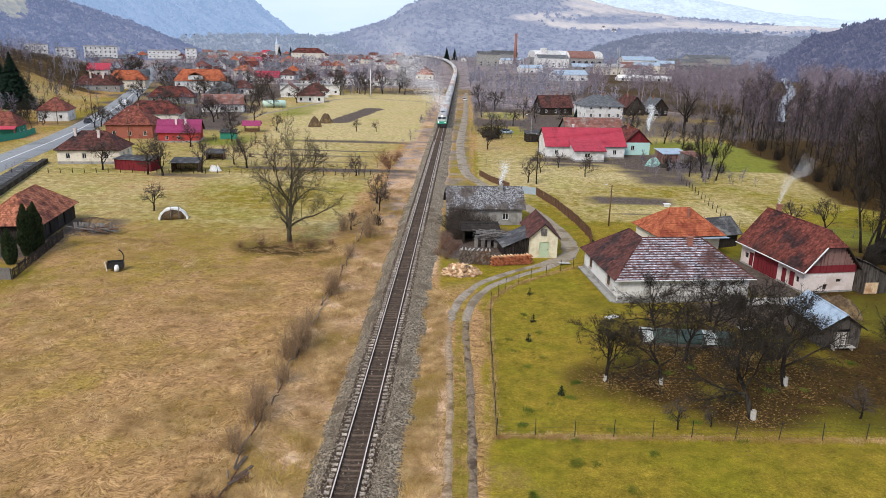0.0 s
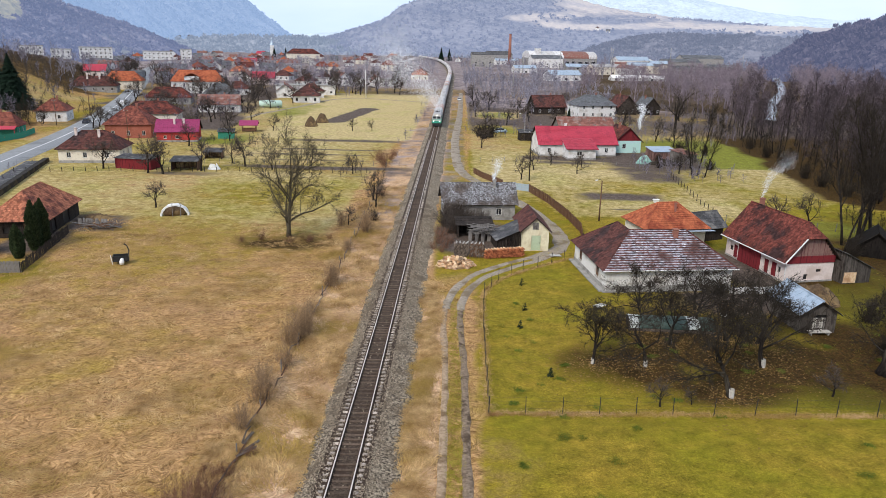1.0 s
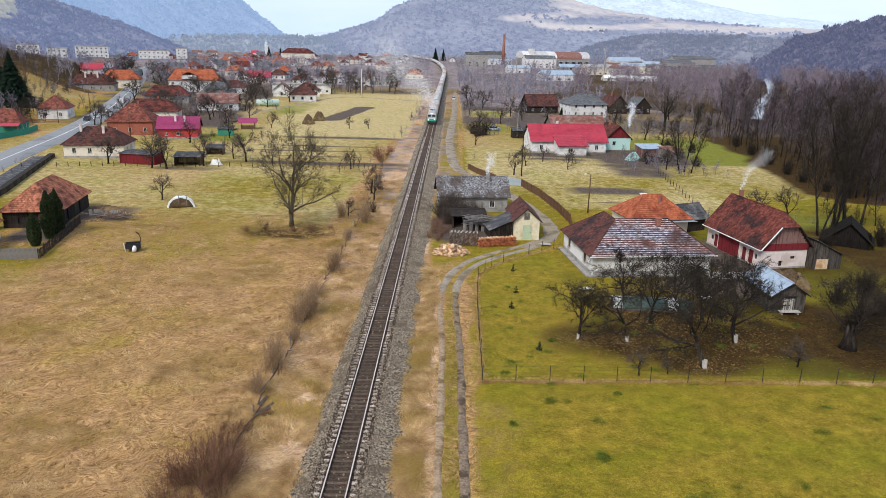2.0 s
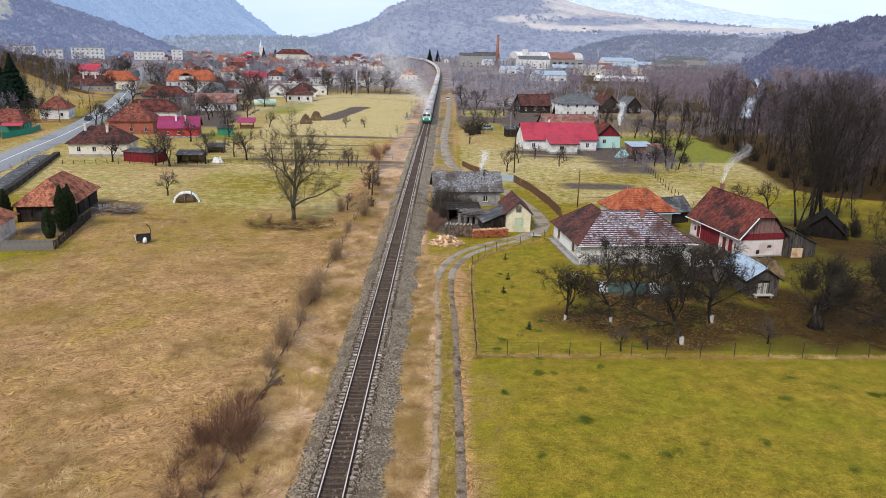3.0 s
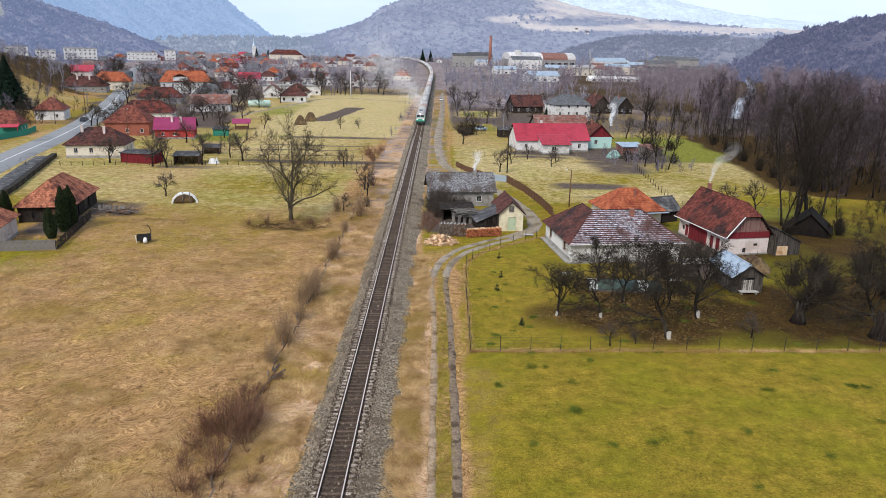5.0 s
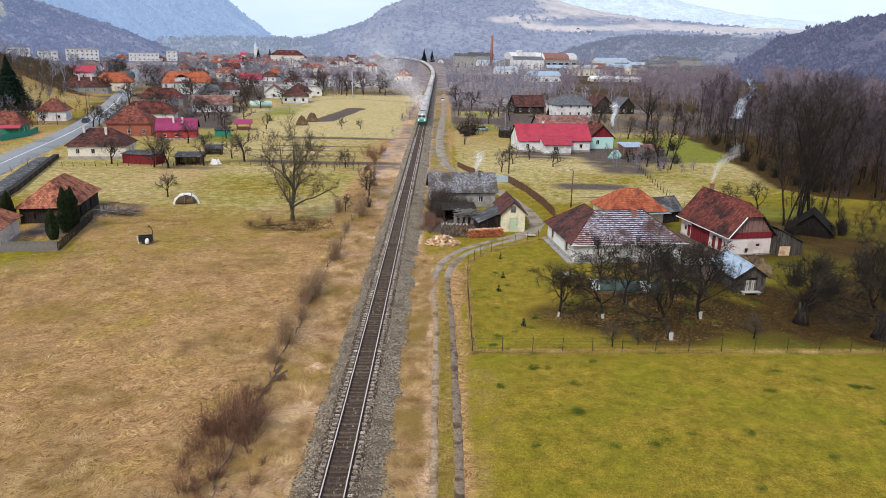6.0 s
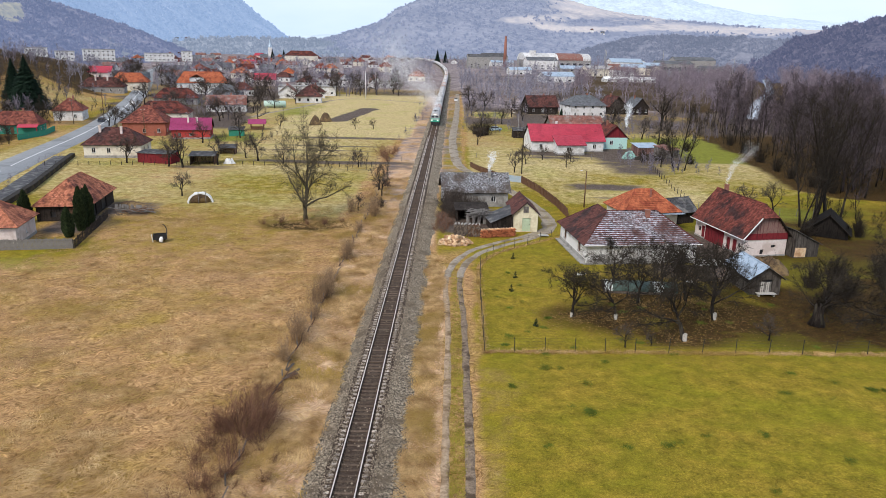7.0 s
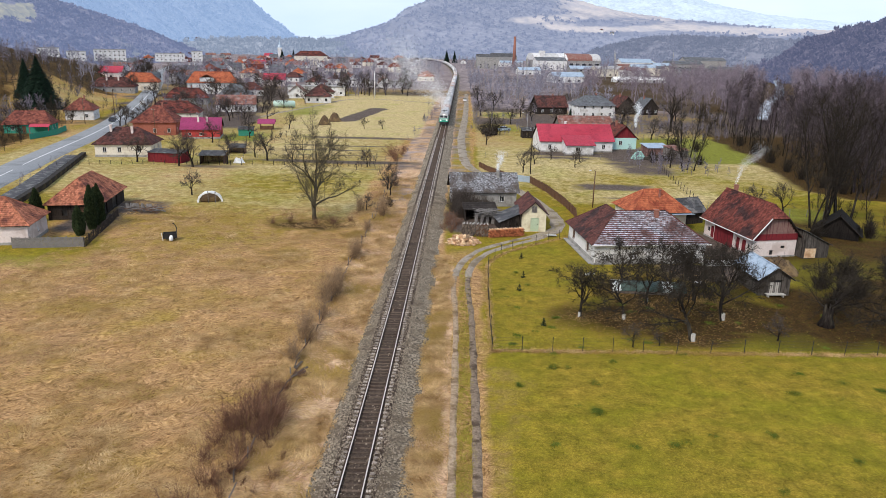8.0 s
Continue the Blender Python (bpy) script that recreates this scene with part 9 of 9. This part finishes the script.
# cottages set on the slopes by bearing from the eye, white boxes added beneath
for hill_name, bearing, up, k in (("backdrop_left", -22.6, -0.1, 6), ("backdrop_left", -18.4, -0.25, 6), ("backdrop_left", -20.9, -0.35, 4), ("backdrop_left", -17.2, -0.3, 6), ("backdrop_left", -20.7, 0.05, 4), ("backdrop_left", -20.1, -0.1, 6), ("backdrop_left", -19.3, -0.2, 4), ("backdrop_right", 10.3, 1.1, 6), ("backdrop_right", 11.3, 1.0, 4)):
    A_, S_, X_, Y_, Z_ = HILLS[hill_name]
    q = np.argmin(np.where(np.gradient(S_, axis=0) > -0.02, np.abs(A_ - bearing) + 2 * np.abs(S_ - up), 99))
    ob = copy_thing(TOWN[1 if k == 6 else 4], pose(X_.ravel()[q], Y_.ravel()[q], Z_.ravel()[q] + 0.8, 0, 0, -bearing))
    ob.scale = (0.7, 0.7, 0.7)
    part("terrace_wall", Mesh().box((0, 0, -2.4), (15, 12, 5)), "white_plaster", ob)


def block(name, label, x, y, z, rz, L, W, H, wall, storeys, bays, category="apartment block", flat="tar_felt"):
    """A flat-roofed block with rows of windows."""
    ops = [(0, L * (i + 0.5) / bays, 0.9 + s * H / storeys, min(1.2, L / bays * 0.4), 1.1, "window") for s in range(storeys) for i in range(bays)]
    ob = building(name, label, x, y, rz, outline(L, W), [], wall, flat, z, H, openings=ops, category=category, lite=True)
    part("roof_slab", Mesh().box((0, 0, H + 0.2), (L + 0.6, W + 0.6, 0.4)), "frame_white" if flat == "white" else "concrete", ob)
    return ob


for x, y, z, rz, L, H, st in ((-322, 572, 9.5, 29, 16, 9, 3), (-308, 588, 9, 26, 14, 7, 2), (-296, 620, 8.5, 26, 25, 9, 3), (-271, 686, 7, 22, 26, 7, 2), (-252, 705, 7, 20, 10, 9, 3)):
    block("apartment_block", "pale concrete apartment block at the foot of the hill", x, y, z, rz, L, 12, H, "white_plaster", st, int(L / 3.4))
house("school", "large cream public building with a wide red hipped roof", -182, 900, 12, 40, 16, 11, 5.5, "cream_plaster", "maroon_tile", "hip", tile=(3, 1.6), openings=even_windows(40, 16, 11, 9, 1, 2, 1.4, 1.8), z=0, lite=True, seed=290, category="school")
block("shop", "low white flat-roofed shop building", -72, 388, 0, 8, 30, 12, 4.5, "white_plaster", 1, 7, "shop")
block("depot", "long low pale depot by the railway", -62, 470, 0, 4, 60, 10, 4.0, "white_plaster", 1, 12, "depot")

# church tower
ch = thing("church", -268, 1090, 0, 12, "white church tower with a dark spire", "church")
part("tower", Mesh().box((0, 0, 9), (6, 6, 18)), "white_plaster", ch)
part("spire", Mesh().tube([(0, 0, 18), (0, 0, 22), (0, 0, 30)], [3.6, 2.0, 0.1], 8), "zinc_sheet", ch)

# factory
hall = thing("factory_hall", 141, 1000, 0, 10, "factory hall with a barrel roof striped white and rust", "factory")
part("wall", Mesh().box((0, 0, 5), (92, 40, 10)), "grey_plaster", hall)
for k in range(8):
    u0 = -46 + k * 11.5
    prof = [(20.5 * math.cos(math.pi * i / 12), 10 + 9 * math.sin(math.pi * i / 12)) for i in range(13)]
    vs_ = [(u0, y_, z_) for y_, z_ in prof] + [(u0 + 11.5, y_, z_) for y_, z_ in prof]
    part("roof_bay", Mesh().add(vs_, [(i, i + 1, 14 + i, 13 + i) for i in range(12)] + [tuple(range(12, -1, -1)), tuple(range(13, 26))]), "rusty_sheet" if k in (4, 5, 6) else "wagon_white", hall, smooth=False)
part("stair_tower", Mesh().box((-34, -14, 11), (7, 7, 22)), "white_plaster", hall)
for k in range(10):
    w_ = part("window", Mesh().box((-40 + k * 9, -20.1, 5), (6, 0.2, 3.4)), "frame_white", hall)
    part("pane", Mesh().box((-40 + k * 9, -20.22, 5), (5.6, 0.1, 3.0)), "glass", w_)
stackm = thing("factory_chimney", 72, 960, 0, 0, "tall brick factory chimney", "chimney")
part("shaft", Mesh().tube([(0, 0, 0), (0, 0, 20), (0, 0, 38)], [2.4, 1.9, 1.4], 14), "brick_chimney", stackm, smooth=True)
part("rim", Mesh().tube([(0, 0, 38), (0, 0, 39)], [1.65, 1.65], 14), "brick_chimney", stackm)
rf = random.Random(17)
for i, (x, y, L, W, H, wm, rm, kd) in enumerate(((112, 905, 38, 18, 11, "white_plaster", "grey_tile", "gable"), (60, 1010, 34, 20, 13, "grey_plaster", "tar_felt", "gable"), (88, 585, 26, 15, 5, "white_plaster", "zinc_sheet", "gable"), (150, 600, 44, 9, 3.0, "white_plaster", "film_sheet", "gable"), (238, 1005, 46, 22, 9, "white_plaster", "zinc_sheet", "gable"), (290, 960, 50, 18, 9, "grey_plaster", "grey_tile", "gable"), (335, 1020, 60, 20, 13, "concrete", "grey_tile", "gable"), (205, 860, 40, 16, 6, "white_plaster", "rusty_sheet", "gable"), (232, 845, 20, 14, 9, "concrete", "zinc_sheet", "gable"), (255, 800, 46, 14, 5, "concrete", "tar_felt", "gable"), (180, 790, 40, 14, 5, "grey_plaster", "rusty_sheet", "gable"), (130, 760, 30, 14, 6, "grey_plaster", "zinc_sheet", "gable"), (310, 860, 40, 14, 6, "concrete", "grey_tile", "gable"), (35, 900, 26, 14, 14, "concrete", "tar_felt", "gable"), (70, 720, 22, 12, 5, "white_plaster", "zinc_sheet", "gable"), (380, 900, 50, 16, 6, "grey_plaster", "tar_felt", "gable"))):
    house("factory_building", "weathered industrial building on the works site", x, y, rf.uniform(2, 16), L, W, H, W * 0.22, wm, rm, kd, tile=(4, 2.5), openings=even_windows(L, W, H, max(3, int(L / 7)), 1, 2, 2.0, 1.6), chimneys=[], z=0, lite=True, seed=300 + i, category="industrial building", group="works buildings", o=0.3)
for i in range(18):
    x, y = rf.uniform(50, 370), rf.uniform(700, 1060)
    if x < 0.06 * y or x > 0.36 * y or abs(math.atan2(x - 6, y) - 0.135) < 0.04:
        continue
    L, W = rf.uniform(14, 34), rf.uniform(9, 14)
    house("factory_building", "weathered industrial building on the works site", x, y, rf.uniform(-8, 24) + rf.choice((0, 90)), L, W, rf.uniform(4, 9), W * 0.25, rf.choice(("white_plaster", "grey_plaster", "concrete", "cream_plaster")), rf.choice(("zinc_sheet", "grey_tile", "tar_felt", "rusty_sheet", "wagon_white")), "gable", tile=(4, 2.5), openings=even_windows(L, W, 5, max(3, int(L / 6)), 1, 2, 1.8, 1.4), chimneys=[], z=0, lite=True, seed=330 + i, category="industrial building", group="works buildings", o=0.3)
for x, y, h in ((150, 700, 24), (118, 820, 22), (255, 880, 26), (60, 620, 18), (210, 1000, 26), (340, 880, 20)):
    pole("tall lattice mast among the works", x, y, h, 0.35, "concrete", False, False)

# ---- grass, litter ----
rn = np.random.RandomState(31)


def tuft(seed, blades, spread, bend, fan):
    """Blades that all lie over towards x, fanned a little."""
    r_ = np.random.RandomState(seed)
    v_, f_ = [], []
    for i in range(blades):
        a, k = r_.normal(0, fan), r_.uniform(0.6, 1.0)
        bx, by = r_.normal(0, spread * 0.3), r_.normal(0, spread * 0.45)
        w = 0.018
        tx, ty = bx + math.cos(a) * bend * k, by + math.sin(a) * bend * k
        mx, my = bx + (tx - bx) * 0.38, by + (ty - by) * 0.38
        h = r_.uniform(0.6, 1.0)
        o_ = len(v_)
        c, s = -math.sin(a) * w, math.cos(a) * w
        v_ += [(bx - c, by - s, 0), (bx + c, by + s, 0), (mx + c, my + s, h), (mx - c, my - s, h), (tx, ty, h * (0.75 - 0.5 * k))]
        f_ += [(o_, o_ + 1, o_ + 2), (o_, o_ + 2, o_ + 3), (o_ + 3, o_ + 2, o_ + 4)]
    return np.array(v_), np.array(f_)


TUFTS = [tuft(50 + i, 10, 0.8, 1.0, 0.35) for i in range(4)]


def grass(name, label, x, y, h, width, material, seed, stray=0.5):
    """Clumps that lie the way the wind and weight have combed them, patch by patch."""
    rn_ = np.random.RandomState(seed)
    vs, fs, off = [], [], 0
    which = rn_.randint(0, 4, len(x))
    way = lattice(x, y, 0.22, 41) * 9.0 + lattice(x, y, 0.6, 42) * 2.5 + rn_.normal(0, stray, len(x))
    for k in range(4):
        s = which == k
        bv, bf = TUFTS[k]
        sc = np.stack([width[s], width[s], h[s]], -1)
        a, b = scatter(bv, bf, np.stack([x[s], y[s], land(x[s], y[s]) - 0.02], -1), sc, way[s])
        vs.append(a)
        fs.append(b + off)
        off += len(a)
    return whole(name, np_mesh(name, np.concatenate(vs), np.concatenate(fs), material), None, label, "grass", kind="stuff")


def sown(n_, x0, x1, y0, y1, power, seed):
    r_ = np.random.RandomState(seed)
    return r_.uniform(x0, x1, n_), y0 + (y1 - y0) * r_.rand(n_) ** power


# tall bare trees before the town
for i, (x, y, s_) in enumerate(((-96, 384, 1.5), (-88, 372, 1.3), (-58, 392, 1.7), (-50, 402, 1.6), (-44, 388, 1.4), (-74, 402, 1.8), (-38, 412, 1.7), (-108, 400, 1.6), (-156, 420, 1.7), (-170, 436, 1.8), (-132, 428, 1.6), (-30, 430, 1.8), (-24, 396, 1.3), (-64, 420, 1.8), (-118, 356, 1.3), (-98, 340, 1.3), (-82, 326, 1.2), (-90, 356, 1.3))):
    tree("village_tree", "tall bare tree between village houses", x, y, VILLAGE[i % 3], s_, 83 * i, "tree", "village trees")
# bare trees standing among the nearer houses
for i, (x, y, s_) in enumerate(((-92, 300, 2.2), (-98, 322, 2.4), (-70, 306, 2.0), (-122, 330, 2.4), (-132, 352, 2.6), (-84, 340, 2.2), (-112, 345, 2.3), (-96, 392, 2.6), (-142, 402, 2.6), (-60, 355, 2.2), (-56, 384, 2.4), (-47, 392, 2.2), (-36, 398, 2.4), (-165, 370, 2.6), (-150, 365, 2.0), (-205, 420, 2.6), (-78, 262, 1.8), (-64, 258, 1.8), (-108, 256, 1.9), (-196, 455, 4.2), (-206, 478, 3.0), (-216, 512, 3.0), (-192, 448, 2.2), (-232, 548, 3.2), (-200, 440, 2.4), (-104, 228, 1.9), (-72, 222, 1.7), (-68, 244, 1.9), (-76, 252, 2.1), (-100, 268, 2.2), (-86, 272, 2.0), (-73, 284, 2.1), (-106, 290, 2.3), (-128, 312, 2.4), (-78, 314, 2.2), (-90, 318, 2.4), (-66, 330, 2.2), (-108, 362, 2.6), (-120, 366, 2.4), (-28, 410, 2.5), (-90, 260, 2.0), (30, 290, 2.0), (52, 326, 2.2), (66, 270, 2.2), (70, 285, 2.2), (20, 318, 2.4), (14, 335, 2.4), (92, 290, 2.2), (60, 240, 1.8), (66, 226, 1.8), (68, 215, 1.6))):
    tree("garden_tree", "bare tree between the village houses", x, y, SMALL[i % 3], s_, 61 * i, "tree", "village trees")

# rank straw beside the railway
x, y = sown(9000, -9.5, -2.6, 32, 150, 1.5, 1)
keep = rn.rand(len(x)) < np.clip((lattice(x, y, 0.45, 3) - 0.2) * 1.8, 0.15, 1)
grass("verge_straw", "rank bleached straw on the railway bank", x[keep], y[keep], rn.uniform(0.12, 0.38, keep.sum()), rn.uniform(0.7, 1.3, keep.sum()), "dry_grass", 1)
x, y = sown(6000, 3.7, 5.3, 32, 92, 1.3, 2)
keep = rn.rand(len(x)) < np.clip((lattice(x, y, 0.5, 4) - 0.2) * 1.8, 0.15, 1)
grass("verge_straw", "bleached straw between ballast and lane", x[keep], y[keep], rn.uniform(0.12, 0.34, keep.sum()), rn.uniform(0.6, 1.1, keep.sum()), "dry_grass", 2)
x, y = sown(22000, -48, -9, 32, 118, 1.35, 3)
keep = (rn.rand(len(x)) < np.clip((lattice(x, y, 0.3, 5) - 0.25) * 1.7, 0.08, 1)) & (x > -0.72 * y - 2)
grass("pasture_straw", "tussocky dry pasture grass", x[keep], y[keep], rn.uniform(0.06, 0.24, keep.sum()), rn.uniform(0.5, 1.1, keep.sum()), "dry_grass", 3)
x, y = sown(9000, 9.0, 62, 32, 102, 1.3, 4)
keep = (rn.rand(len(x)) < np.clip((lattice(x, y, 0.35, 6) - 0.3) * 1.6, 0.05, 1)) & (x < 0.75 * y + 8)
keep &= ~((x > 23.4) & (x < 41) & (y > 89.8))
grass("lawn_tufts", "short green turf tufts", x[keep], y[keep], rn.uniform(0.03, 0.08, keep.sum()), rn.uniform(0.12, 0.3, keep.sum()), "green_grass", 4, 2.0)
for line_, n_, k_ in ((FENCE_S, 1500, 51), (FENCE_W, 900, 52)):
    r_ = np.random.RandomState(k_)
    pts_ = np.array(glide(line_, 0.3))
    at_ = pts_[r_.randint(0, len(pts_), n_)] + r_.normal(0, 0.16, (n_, 2))
    grass("fence_straw", "uncut bleached straw under the wire fence", at_[:, 0], at_[:, 1], r_.uniform(0.08, 0.3, n_), r_.uniform(0.2, 0.45, n_), "dry_grass", k_, 1.5)
r_ = np.random.RandomState(66)
clx, cly, clr = r_.uniform(10.5, 58, 80), 34 + 52 * r_.rand(80), r_.uniform(0.05, 0.2, 80)
pick = (80 * r_.rand(2200) ** 1.5).astype(int)
x, y = clx[pick] + r_.normal(0, 1, 2200) * clr[pick], cly[pick] + r_.normal(0, 1, 2200) * clr[pick]
keep = (x < 60) & (r_.rand(2200) < 0.4) & ~((x > 23.4) & (x < 41) & (y > 89.8))
grass("fresh_tufts", "fresh green grass clumps in the lawn", x[keep], y[keep], rn.uniform(0.1, 0.22, keep.sum()), rn.uniform(0.3, 0.6, keep.sum()), "fresh_grass", 6)
lane_mid = np.array([p for p in glide(LANE, 0.5) if 88 < p[1] < 165])
r_ = np.random.RandomState(77)
pick = lane_mid[r_.randint(0, len(lane_mid), 700)] + r_.normal(0, 0.2, (700, 2))
grass("rut_grass", "worn grass along the middle of the lane", pick[:, 0], pick[:, 1], r_.uniform(0.05, 0.13, 700), r_.uniform(0.2, 0.4, 700), "green_grass", 8)
x, y = sown(1700, 6.6, 7.8, 32, 86, 1.2, 7)
grass("rut_grass", "worn grass strip between the wheel ruts", x, y, rn.uniform(0.06, 0.16, len(x)), rn.uniform(0.2, 0.4, len(x)), "green_grass", 7)
n = 9000
a, k, c = rn.uniform(0, 6.283, n), np.abs(rn.randn(n)) * 3.4, rn.randint(0, len(orchard), n)
ox, oy = np.array([p[0] for p in orchard]), np.array([p[1] for p in orchard])
lx, ly = ox[c] + np.cos(a) * k, oy[c] + np.sin(a) * k
keep = ly < 89
lx, ly = lx[keep], ly[keep]
leaf_v = np.array([(-0.5, -0.3, 0.05), (0.5, -0.3, 0.0), (0.6, 0.35, 0.12), (-0.45, 0.3, 0.02)])
v, f = scatter(leaf_v, np.array([(0, 1, 2, 3)]), np.stack([lx, ly, land(lx, ly) + 0.03], -1), rn.uniform(0.07, 0.16, (len(lx), 1)) * np.ones((1, 3)), rn.rand(len(lx)) * 6.3)
whole("leaf_litter", np_mesh("leaf_litter", v, f, "dead_leaf"), None, "brown fallen leaves under the orchard trees", "leaves", kind="stuff")
